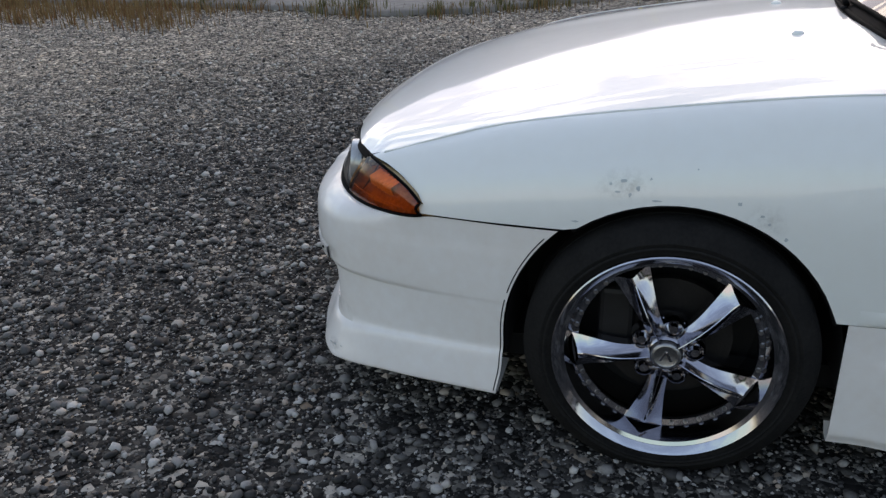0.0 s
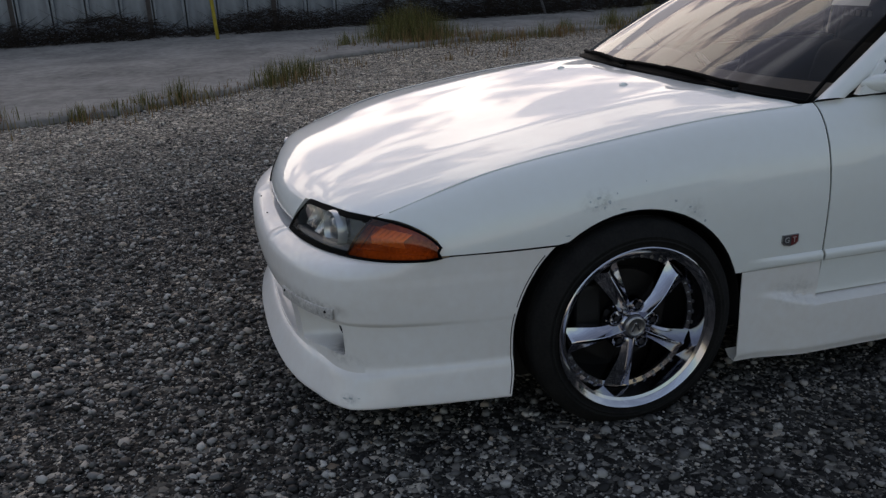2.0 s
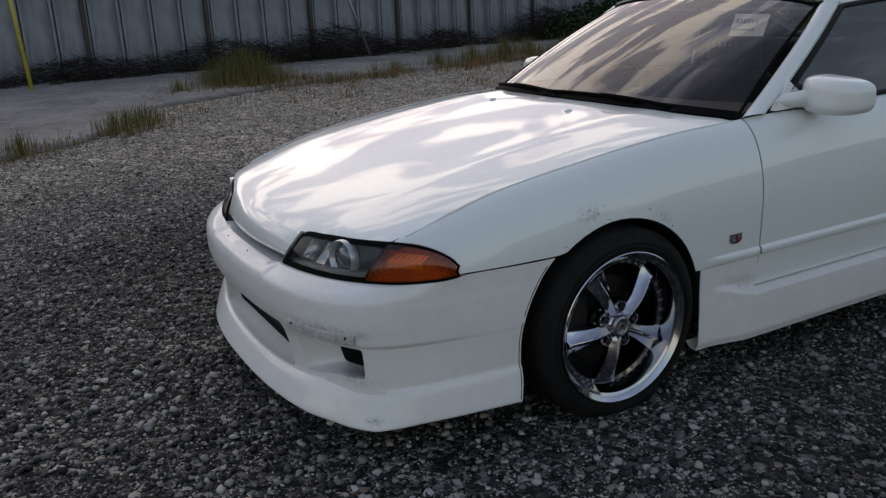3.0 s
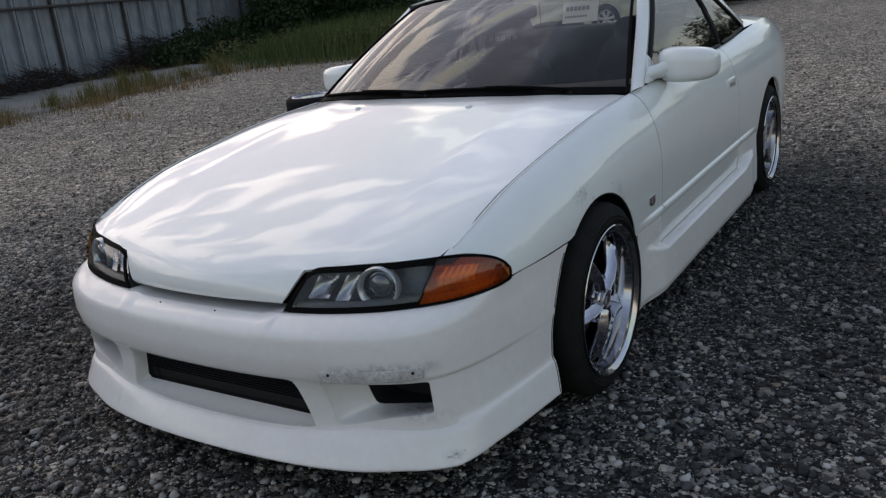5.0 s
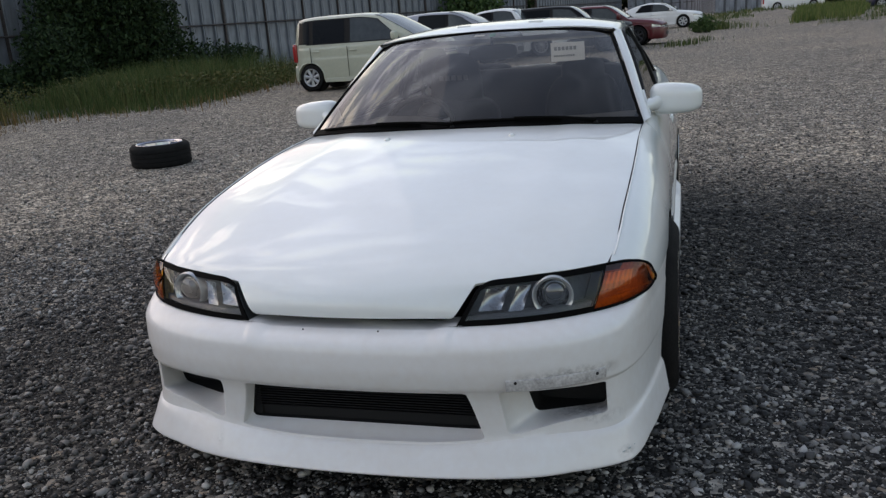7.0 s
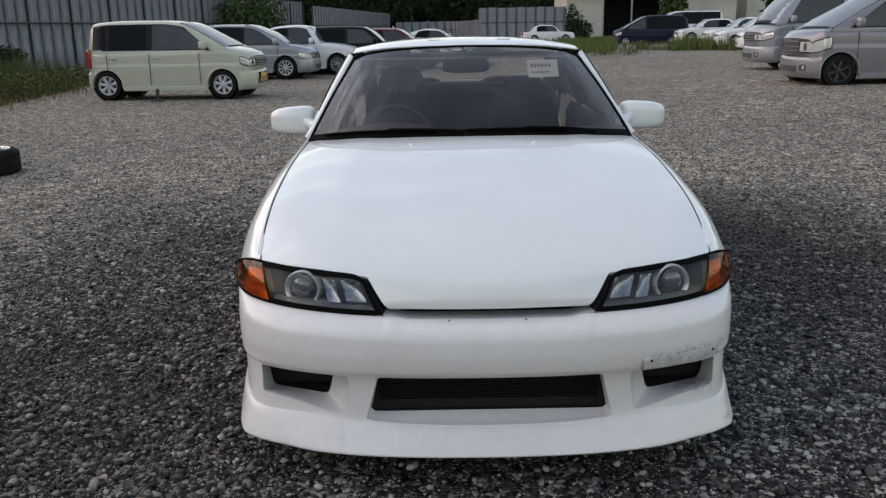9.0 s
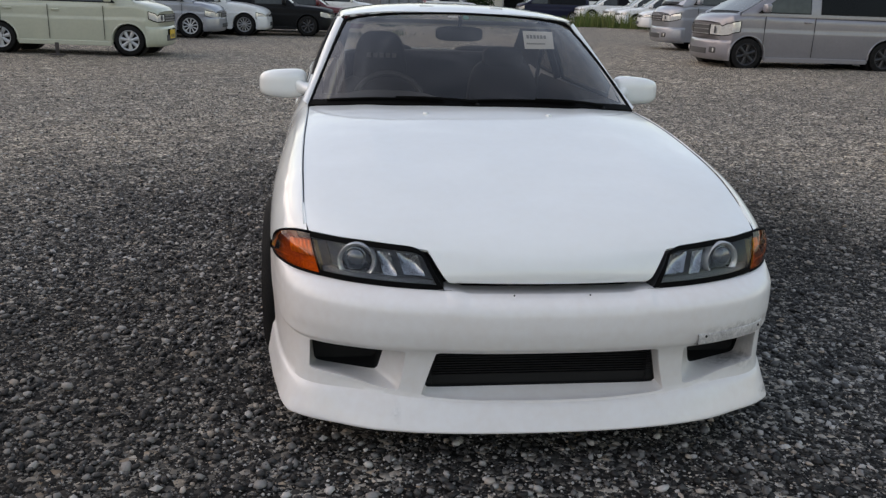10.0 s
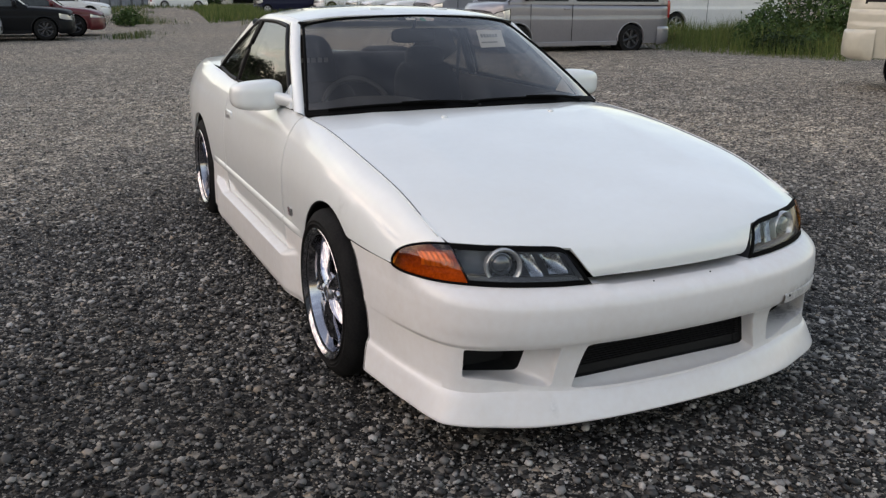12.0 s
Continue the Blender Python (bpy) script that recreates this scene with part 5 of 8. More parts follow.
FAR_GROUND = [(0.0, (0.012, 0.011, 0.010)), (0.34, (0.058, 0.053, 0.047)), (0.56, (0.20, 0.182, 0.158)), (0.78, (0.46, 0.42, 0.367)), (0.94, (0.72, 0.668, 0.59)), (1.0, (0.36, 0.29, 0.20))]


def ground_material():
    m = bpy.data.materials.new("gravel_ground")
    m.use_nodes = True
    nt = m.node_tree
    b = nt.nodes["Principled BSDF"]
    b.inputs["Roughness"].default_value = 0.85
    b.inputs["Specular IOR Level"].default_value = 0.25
    tc, far = dark_zone(nt)
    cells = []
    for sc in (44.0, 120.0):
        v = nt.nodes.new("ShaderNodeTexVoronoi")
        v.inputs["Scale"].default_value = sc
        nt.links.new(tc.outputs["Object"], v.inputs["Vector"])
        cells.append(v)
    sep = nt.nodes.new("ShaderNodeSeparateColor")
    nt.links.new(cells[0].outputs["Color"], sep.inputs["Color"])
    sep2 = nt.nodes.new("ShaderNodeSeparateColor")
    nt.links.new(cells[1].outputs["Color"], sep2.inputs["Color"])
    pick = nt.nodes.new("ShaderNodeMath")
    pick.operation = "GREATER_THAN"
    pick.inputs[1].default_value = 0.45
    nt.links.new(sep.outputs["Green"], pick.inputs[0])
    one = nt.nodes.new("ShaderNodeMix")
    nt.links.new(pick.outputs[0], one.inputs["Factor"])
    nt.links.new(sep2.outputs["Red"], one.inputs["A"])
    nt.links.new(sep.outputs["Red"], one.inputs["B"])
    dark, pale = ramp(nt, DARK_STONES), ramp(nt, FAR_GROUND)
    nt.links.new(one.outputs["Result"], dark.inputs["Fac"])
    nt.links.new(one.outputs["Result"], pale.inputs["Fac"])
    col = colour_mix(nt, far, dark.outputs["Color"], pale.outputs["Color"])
    # broad patches of finer, browner soil
    nz = nt.nodes.new("ShaderNodeTexNoise")
    nz.inputs["Scale"].default_value, nz.inputs["Detail"].default_value = 0.22, 7
    nt.links.new(tc.outputs["Object"], nz.inputs["Vector"])
    soil = ramp(nt, [(0.0, (0.70, 0.70, 0.69)), (0.42, (0.82, 0.81, 0.785)), (0.58, (0.98, 0.95, 0.89)), (1.0, (1.10, 1.03, 0.92))])
    nt.links.new(nz.outputs["Fac"], soil.inputs["Fac"])
    mul = nt.nodes.new("ShaderNodeMix")
    mul.data_type, mul.blend_type = "RGBA", "MULTIPLY"
    mul.inputs["Factor"].default_value = 1.0
    nt.links.new(col, mul.inputs["A"])
    nt.links.new(soil.outputs["Color"], mul.inputs["B"])
    # clumps and bare spots
    clump = nt.nodes.new("ShaderNodeTexNoise")
    clump.inputs["Scale"].default_value, clump.inputs["Detail"].default_value, clump.inputs["Roughness"].default_value = 5.0, 7, 0.75
    nt.links.new(tc.outputs["Object"], clump.inputs["Vector"])
    spots = ramp(nt, [(0.30, (0.36, 0.35, 0.34)), (0.47, (0.84, 0.83, 0.81)), (0.58, (1.24, 1.21, 1.16)), (0.70, (1.9, 1.85, 1.74))])
    nt.links.new(clump.outputs["Fac"], spots.inputs["Fac"])
    mul2 = nt.nodes.new("ShaderNodeMix")
    mul2.data_type, mul2.blend_type = "RGBA", "MULTIPLY"
    mul2.inputs["Factor"].default_value = 1.0
    nt.links.new(mul.outputs["Result"], mul2.inputs["A"])
    nt.links.new(spots.outputs["Color"], mul2.inputs["B"])
    nt.links.new(shade_and_stain_blots(nt, tc, mul2.outputs["Result"]), b.inputs["Base Color"])
    bp = nt.nodes.new("ShaderNodeBump")
    bp.inputs["Strength"].default_value, bp.inputs["Distance"].default_value = 0.9, 0.012
    bp.invert = True
    nt.links.new(cells[0].outputs["Distance"], bp.inputs["Height"])
    nt.links.new(bp.outputs["Normal"], b.inputs["Normal"])
    return m


def stone_material(name="gravel_stone", shade=1.0):
    m = bpy.data.materials.new(name)
    m.use_nodes = True
    nt = m.node_tree
    b = nt.nodes["Principled BSDF"]
    b.inputs["Roughness"].default_value = 0.62
    b.inputs["Specular IOR Level"].default_value = 0.4
    tc, far = dark_zone(nt)
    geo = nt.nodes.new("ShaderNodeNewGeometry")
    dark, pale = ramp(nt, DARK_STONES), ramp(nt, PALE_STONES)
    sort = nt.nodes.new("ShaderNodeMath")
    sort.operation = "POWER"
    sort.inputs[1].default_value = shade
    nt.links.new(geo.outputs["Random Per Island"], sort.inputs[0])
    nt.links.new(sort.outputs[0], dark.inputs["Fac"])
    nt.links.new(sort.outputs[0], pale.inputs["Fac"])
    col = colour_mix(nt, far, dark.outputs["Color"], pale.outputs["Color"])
    nz = nt.nodes.new("ShaderNodeTexNoise")
    nz.inputs["Scale"].default_value, nz.inputs["Detail"].default_value = 160, 4
    nt.links.new(tc.outputs["Object"], nz.inputs["Vector"])
    sp = ramp(nt, [(0.0, (0.72, 0.72, 0.74)), (0.5, (1, 1, 1)), (1.0, (1.25, 1.23, 1.2))])
    nt.links.new(nz.outputs["Fac"], sp.inputs["Fac"])
    mul = nt.nodes.new("ShaderNodeMix")
    mul.data_type, mul.blend_type = "RGBA", "MULTIPLY"
    mul.inputs["Factor"].default_value = 1.0
    nt.links.new(col, mul.inputs["A"])
    nt.links.new(sp.outputs["Color"], mul.inputs["B"])
    nt.links.new(shade_and_stain_blots(nt, tc, mul.outputs["Result"]), b.inputs["Base Color"])
    return m


def rise(x):
    """The yard climbs gently on the passenger side."""
    t = np.clip((np.asarray(x, float) - 3.2) / 4.3, 0, 1)
    return 0.20 * t * t * (3 - 2 * t)


gx = sorted(set([-600, -350, -200, -120, -70, -45, -32] + [-24 + k for k in range(50)] + [30, 40, 60, 90, 150, 300, 600]))
gy = sorted(set([-600, -350, -200, -120, -70, -45, -25] + [-14 + k for k in range(46)] + [36, 42, 50, 60, 75, 90, 120, 180, 300, 600]))
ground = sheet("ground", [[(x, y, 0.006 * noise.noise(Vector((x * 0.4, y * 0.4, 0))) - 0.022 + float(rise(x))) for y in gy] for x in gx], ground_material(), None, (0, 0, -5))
tagged(ground, "grey crushed-stone gravel yard, darker round the car", "ground", kind="structure")

# loose stones on the ground, smaller and thinner with the distance from the car's nose
rng = np.random.default_rng(5)
phi = (1 + 5**0.5) / 2
ico = np.array([(-1, phi, 0), (1, phi, 0), (-1, -phi, 0), (1, -phi, 0), (0, -1, phi), (0, 1, phi), (0, -1, -phi), (0, 1, -phi), (phi, 0, -1), (phi, 0, 1), (-phi, 0, -1), (-phi, 0, 1)], float)
ico /= np.linalg.norm(ico[0])
ico_f = np.array([(0, 11, 5), (0, 5, 1), (0, 1, 7), (0, 7, 10), (0, 10, 11), (1, 5, 9), (5, 11, 4), (11, 10, 2), (10, 7, 6), (7, 1, 8), (3, 9, 4), (3, 4, 2), (3, 2, 6), (3, 6, 8), (3, 8, 9), (4, 9, 5), (2, 4, 11), (6, 2, 10), (8, 6, 7), (9, 8, 1)])


octa = np.array([(1, 0, 0), (-1, 0, 0), (0, 1, 0), (0, -1, 0), (0, 0, 1), (0, 0, -1)], float)
octa_f = np.array([(0, 2, 4), (2, 1, 4), (1, 3, 4), (3, 0, 4), (2, 0, 5), (1, 2, 5), (3, 1, 5), (0, 3, 5)])


def scatter_stones(name, count, lo, hi, place, mat, label, squash=0.62, coarse=False, power=2.6):
    """Angular stones strewn at random; the coarse ones have eight faces."""
    xy = place(count)
    count = len(xy)
    base, tris = (octa, octa_f) if coarse else (ico, ico_f)
    nv, nf = len(base), len(tris)
    size = lo + (hi - lo) * rng.random(count) ** power
    v = base[None] * (1 + 0.30 * (rng.random((count, nv, 1)) - 0.5) * 2)
    if coarse:
        v = v + 0.22 * (rng.random((count, nv, 3)) - 0.5)
    stretch = np.stack([0.7 + 0.6 * rng.random(count), 0.7 + 0.6 * rng.random(count), squash * (0.75 + 0.5 * rng.random(count))], -1)
    v = v * stretch[:, None] * (size / 2)[:, None, None]
    a, b = rng.random(count) * 2 * np.pi, (rng.random(count) - 0.5) * 1.1
    cb, sb = np.cos(b)[:, None], np.sin(b)[:, None]
    v = np.stack([v[..., 0] * cb - v[..., 2] * sb, v[..., 1], v[..., 0] * sb + v[..., 2] * cb], -1)
    ca, sa = np.cos(a)[:, None], np.sin(a)[:, None]
    v = np.stack([v[..., 0] * ca - v[..., 1] * sa, v[..., 0] * sa + v[..., 1] * ca, v[..., 2]], -1)
    v[..., 0] += xy[:, 0, None]
    v[..., 1] += xy[:, 1, None]
    v[..., 2] += (size * squash * (0.10 + 0.28 * rng.random(count)))[:, None] - 0.020 + rise(xy[:, 0])[:, None]
    f = tris[None] + nv * np.arange(count)[:, None, None]
    me = bpy.data.meshes.new(name)
    me.vertices.add(count * nv)
    me.vertices.foreach_set("co", v.astype(np.float32).ravel())
    me.loops.add(count * nf * 3)
    me.loops.foreach_set("vertex_index", f.astype(np.int32).ravel())
    me.polygons.add(count * nf)
    me.polygons.foreach_set("loop_start", np.arange(0, count * nf * 3, 3, dtype=np.int32))
    me.polygons.foreach_set("loop_total", np.full(count * nf, 3, dtype=np.int32))
    me.polygons.foreach_set("use_smooth", np.full(count * nf, not coarse))
    me.materials.append(mat)
    me.update(calc_edges=True)
    ob = new(name, me)
    return tagged(ob, label, "gravel", kind="stuff")


def yard(n, x0, x1, y0, y1, keep):
    p = np.stack([x0 + (x1 - x0) * rng.random(n), y0 + (y1 - y0) * rng.random(n)], -1)
    return p[keep(p[:, 0], p[:, 1])]


def under_car(x, y):
    return (np.abs(x) < 0.62) & (y > -0.75) & (y < 3.3)


STONE = stone_material("gravel_stone", 0.72)
CHIP_STONE = stone_material("gravel_chip", 0.86)


def near_nose(x, y):
    """How thick the loose stones lie: full round the car's nose, thinning outwards with no edge."""
    d = np.hypot(x * 0.95, (y + 0.3) * 0.9)
    return np.clip(1.0 - (d - 1.8) / 2.9, 0, 1) ** 1.2


def loose(n, x0, x1, y0, y1, reach):
    return yard(n, x0, x1, y0, y1, lambda x, y: ~under_car(x, y) & (rng.random(len(x)) < reach(x, y)))


scatter_stones("gravel", 84000, 0.010, 0.036, lambda n: loose(n, -4.8, 4.4, -4.4, 4.4, near_nose), STONE, "loose pale and grey crushed stones round the car", power=3.0)
scatter_stones("gravel", 340000, 0.004, 0.014, lambda n: loose(n, -4.8, 4.4, -4.4, 4.4, near_nose), CHIP_STONE, "small dark and grey stone chips round the car", coarse=True, power=1.6)
scatter_stones("gravel", 120000, 0.011, 0.036, lambda n: loose(n, -10.0, 9.0, -6.0, 12.0, lambda x, y: np.clip(1.15 - 0.085 * np.hypot(x, y), 0.04, 1) * (1 - 0.75 * near_nose(x, y))), STONE, "loose grey and pale crushed stones farther out", coarse=True, power=2.6)


# ---------------------------------------------------------------- slab, fence, poles
CONCRETE = material("weathered_concrete", (0.275, 0.258, 0.235), 0.9, vary=0.6, scale=1.1, tint=(0.10, 0.092, 0.084), bump=0.9, bump_scale=7)
edge = spline([(-6.0, -13, 0), (-5.95, -6.0, 0), (-5.75, -4.0, 0), (-5.52, -3.0, 0), (-5.6, -2.2, 0), (-6.15, -1.4, 0), (-6.95, -0.55, 0), (-7.9, 0.05, 0), (-9.0, 0.40, 0), (-9.7, 1.5, 0), (-10.6, 3.2, 0), (-11.2, 6.0, 0), (-11.7, 9.0, 0), (-12.2, 13.0, 0)], 260)
rows = []
for k, p in enumerate(edge):
    w = 0.10 * noise.noise(Vector((p.y * 2.0, 3, 0))) + 0.05 * noise.noise(Vector((p.y * 7, 5, 0)))
    far = Vector((-17.5, p.y - 1.0, 0))
    rows.append([(p.x + w, p.y, -0.02), (p.x + w - 0.01, p.y, 0.022), (p.x + w - 0.05, p.y, 0.034)] + [(p.x + w + (far.x - p.x) * t, p.y + (far.y - p.y) * t, 0.04 + 0.045 * noise.noise(Vector((t * 7, p.y * 0.6 + t, 1))) + 0.05 * abs(noise.noise(Vector((t * 9 - p.y * 0.5, p.y * 0.35, 4)))) + 0.016 * noise.noise(Vector((t * 30, p.y * 2.5, 2)))) for t in [0.02 + 0.98 * k / 40 for k in range(41)]])
slab = sheet("concrete_slab", rows, CONCRETE, None, (-12, 0, -5))
tagged(slab, "cracked weathered concrete slab along the steel fence", "slab", kind="structure")

SHEET_STEEL = material("galvanised_sheet", (0.265, 0.288, 0.325), 0.6, metal=0.2, vary=0.6, scale=0.7, tint=(0.085, 0.092, 0.104), rough_vary=0.12, bump=0.15, bump_scale=3, stretch=(1, 1, 0.25))
RUST = material("rusty_steel", (0.060, 0.050, 0.046), 0.8, vary=0.6, scale=6, tint=(0.03, 0.026, 0.025))
# colour of added strips that paint shade and dirt into the sheet's grooves
GROOVE_DARK = material("groove_shade_and_dirt", (0.050, 0.053, 0.058), 0.7, vary=0.6, scale=2.0, tint=(0.09, 0.092, 0.098))
FENCE_LINE = [(-15.3, -22, 0), (-14.7, -6, 0), (-14.85, 0, 0), (-15.5, 6, 0), (-17.3, 17, 0), (-15.4, 28, 0), (-11.2, 43, 0), (-9.2, 54, 0)]


def fence_x(y):
    """Where the long fence stands at y."""
    return float(np.interp(y, [p[1] for p in FENCE_LINE], [p[0] for p in FENCE_LINE]))


def fence_run(line, panel, height, label):
    total = sum((Vector(b) - Vector(a)).length for a, b in zip(line, line[1:]))
    n = int(total / panel)
    pts = spline(line, n + 1)
    fence = thing("steel_fence", label, "fence", kind="")
    prof = []
    for u, d in ((0.0, 0.0), (0.010, 0.0), (0.018, -0.10), (0.100, -0.10), (0.108, 0.02), (0.142, 0.02), (0.150, -0.10), (0.232, -0.10), (0.240, 0.0), (0.45, 0.006), (0.7, 0.0), (1.0, 0.0)):
        prof.append((u * panel, d))
    verts, faces = [], []
    for j, z in enumerate((-0.05, height * 0.5, height)):
        for u, d in prof:
            verts.append((u, d, z))
    m = len(prof)
    for j in range(2):
        for i in range(m - 1):
            faces.append((j * m + i, j * m + i + 1, (j + 1) * m + i + 1, (j + 1) * m + i))
    me = mesh_of("sheet_panel", verts, faces, SHEET_STEEL, smooth=False)
    post_me = mesh_of("post", *box_data(-0.042, 0.042, -0.05, 0.03, 0, height - 0.1), RUST, smooth=False)
    # two dark strips a panel stand in for the grooves' shade and dirt
    groove_bm = bmesh.new()
    for u in (0.030, 0.125):
        bm_box(groove_bm, u * panel, (u + 0.062) * panel, -0.035, 0.022, -0.05, height - 0.02)
    groove_me = bpy.data.meshes.new("batten")
    groove_bm.to_mesh(groove_me)
    groove_bm.free()
    groove_me.materials.append(GROOVE_DARK)
    for k, (a, b) in enumerate(zip(pts, pts[1:])):
        ob = new("sheet_panel", me)
        ob.parent = fence
        d = b - a
        ob.matrix_basis = Matrix.Translation((a.x, a.y, rng.random() * 0.04)) @ Matrix.Rotation(math.atan2(d.y, d.x), 4, "Z") @ Matrix.Rotation(math.pi, 4, "Z") @ Matrix.Translation((-d.length, 0, 0)) @ Matrix.Diagonal((d.length / panel, 1, 1, 1))
        strip_ = new("batten", groove_me)
        strip_.parent, strip_.matrix_basis = fence, ob.matrix_basis.copy()
        if k % 4 == 0:
            ob = new("post", post_me)
            ob.parent = fence
            side = Vector((-d.y, d.x, 0)).normalized() * 0.07
            ob.matrix_basis = Matrix.Translation((a.x + side.x, a.y + side.y, 0)) @ Matrix.Rotation(math.atan2(d.y, d.x), 4, "Z")
    for z in (height * 0.57,):
        tube("rail", [(p.x + 0.13, p.y - 0.01, z) for p in pts[::3]], 0.034, RUST, fence, sides=6)
    return fence


def box_data(x0, x1, y0, y1, z0, z1):
    v = [(x, y, z) for x in (x0, x1) for y in (y0, y1) for z in (z0, z1)]
    return v, [(0, 1, 3, 2), (4, 6, 7, 5), (0, 4, 5, 1), (2, 3, 7, 6), (0, 2, 6, 4), (1, 5, 7, 3)]


fence_run(FENCE_LINE[::-1], 0.59, 3.1, "tall weathered grey corrugated steel sheet fence with rusty posts")
fence_run([(-8.6, 55, 0), (-7.2, 72, 0), (-5.6, 92, 0)], 0.8, 2.9, "far stretch of weathered corrugated steel fence")
fence_run([(-5.0, 93, 0), (1.5, 92, 0), (3.6, 76, 0)], 0.9, 2.0, "low grey sheet fence at the far end")
fence_run([(3.4, 75, 0), (11.2, 75, 0)], 0.8, 3.0, "blue-grey corrugated steel fence far off")
yellow = material("yellow_paint", (0.50, 0.40, 0.05), 0.5, vary=0.4, scale=9)
pole = tube("yellow_pole", [(-13.15, -0.66, 0.0), (-13.20, -0.72, 1.2), (-13.25, -0.80, 2.6)], 0.033, yellow)
tagged(pole, "thin yellow painted pole standing before the fence", "pole")
pole = tube("yellow_pole", [(-12.78, -6.82, 0.0), (-12.80, -6.86, 1.2), (-12.84, -6.92, 2.6)], 0.033, yellow)
tagged(pole, "thin yellow painted pole standing before the fence", "pole")
stick = tube("leaning_pole", [(-14.4, 6.25, 0.0), (-14.58, 5.87, 1.3), (-14.74, 5.4, 2.7)], 0.028, STEEL)
tagged(stick, "thin grey pole leaning towards the fence", "pole")


# ---------------------------------------------------------------- plants
def leaf_material(name, a, b, c):
    m = bpy.data.materials.new(name)
    m.use_nodes = True
    nt = m.node_tree
    bs = nt.nodes["Principled BSDF"]
    bs.inputs["Roughness"].default_value = 0.7
    bs.inputs["Specular IOR Level"].default_value = 0.2
    geo = nt.nodes.new("ShaderNodeNewGeometry")
    r = ramp(nt, [(0.0, a), (0.6, b), (1.0, c)])
    nt.links.new(geo.outputs["Random Per Island"], r.inputs["Fac"])
    nt.links.new(r.outputs["Color"], bs.inputs["Base Color"])
    return m


GRASS = leaf_material("weed_green", (0.035, 0.060, 0.014), (0.065, 0.095, 0.025), (0.14, 0.13, 0.05))
FIELD = leaf_material("field_green", (0.045, 0.075, 0.016), (0.085, 0.120, 0.028), (0.15, 0.15, 0.05))
MEADOW = leaf_material("meadow_green", (0.036, 0.048, 0.012), (0.078, 0.086, 0.022), (0.15, 0.125, 0.050))
OLIVE = leaf_material("olive_weed", (0.055, 0.062, 0.018), (0.125, 0.118, 0.035), (0.22, 0.17, 0.07))
DRYGRASS = leaf_material("dry_weed", (0.13, 0.075, 0.030), (0.24, 0.17, 0.075), (0.17, 0.075, 0.03))
LEAF = leaf_material("dark_leaf", (0.008, 0.018, 0.006), (0.016, 0.034, 0.010), (0.035, 0.055, 0.018))
LEAF2 = leaf_material("mid_leaf", (0.020, 0.045, 0.012), (0.040, 0.075, 0.020), (0.07, 0.105, 0.03))
BARK = material("bark", (0.05, 0.04, 0.032), 0.9, vary=0.5, scale=8, bump=0.4, bump_scale=30)
TWIG = material("dead_twigs", (0.040, 0.029, 0.024), 0.9, vary=0.5, scale=8)


def blades(name, spots, height, width, mat, label, category="weeds"):
    """Grass: bent tapering blades at the given (x, y, scale) spots."""
    verts, faces = [], []
    for x, y, s in spots:
        h = height * s * (0.6 + 0.6 * rng.random())
        a, lean, w = rng.random() * 6.283, (rng.random() ** 1.5) * 0.55 * h, width * (0.6 + 0.7 * rng.random())
        dx, dy = math.cos(a), math.sin(a)
        turn = rng.random() * 6.283
        px, py = math.cos(turn) * w, math.sin(turn) * w
        k, g = len(verts), float(rise(x))
        h += g
        verts += [(x - px, y - py, g - 0.02), (x + px, y + py, g - 0.02), (x + dx * lean * 0.35 - px * 0.7, y + dy * lean * 0.35 - py * 0.7, h * 0.6), (x + dx * lean * 0.35 + px * 0.7, y + dy * lean * 0.35 + py * 0.7, h * 0.6), (x + dx * lean, y + dy * lean, h)]
        faces += [(k, k + 1, k + 3, k + 2), (k + 2, k + 3, k + 4)]
    ob = part(name, mesh_of(name, verts, faces, mat, smooth=False), mat)
    return tagged(ob, label, category, kind="stuff")


def tufts(centres, per, spread):
    res = []
    for x, y, s in centres:
        for _ in range(int(per * s * s + 4)):
            r, a = abs(rng.normal()) * spread * s, rng.random() * 6.283
            res.append((x + r * math.cos(a), y + r * math.sin(a) * 1.3, s * max(0.35, 1 - 0.35 * r / (spread * s))))
    return res


def region(poly_x, poly_y, n, shade):
    res = []
    for _ in range(n):
        x, y = poly_x[0] + (poly_x[1] - poly_x[0]) * rng.random(), poly_y[0] + (poly_y[1] - poly_y[0]) * rng.random()
        s = shade(x, y)
        if s > 0.12:
            res.append((x, y, s * (0.75 + 0.5 * noise.noise(Vector((x * 1.3, y * 1.3, 2))))))
    return res


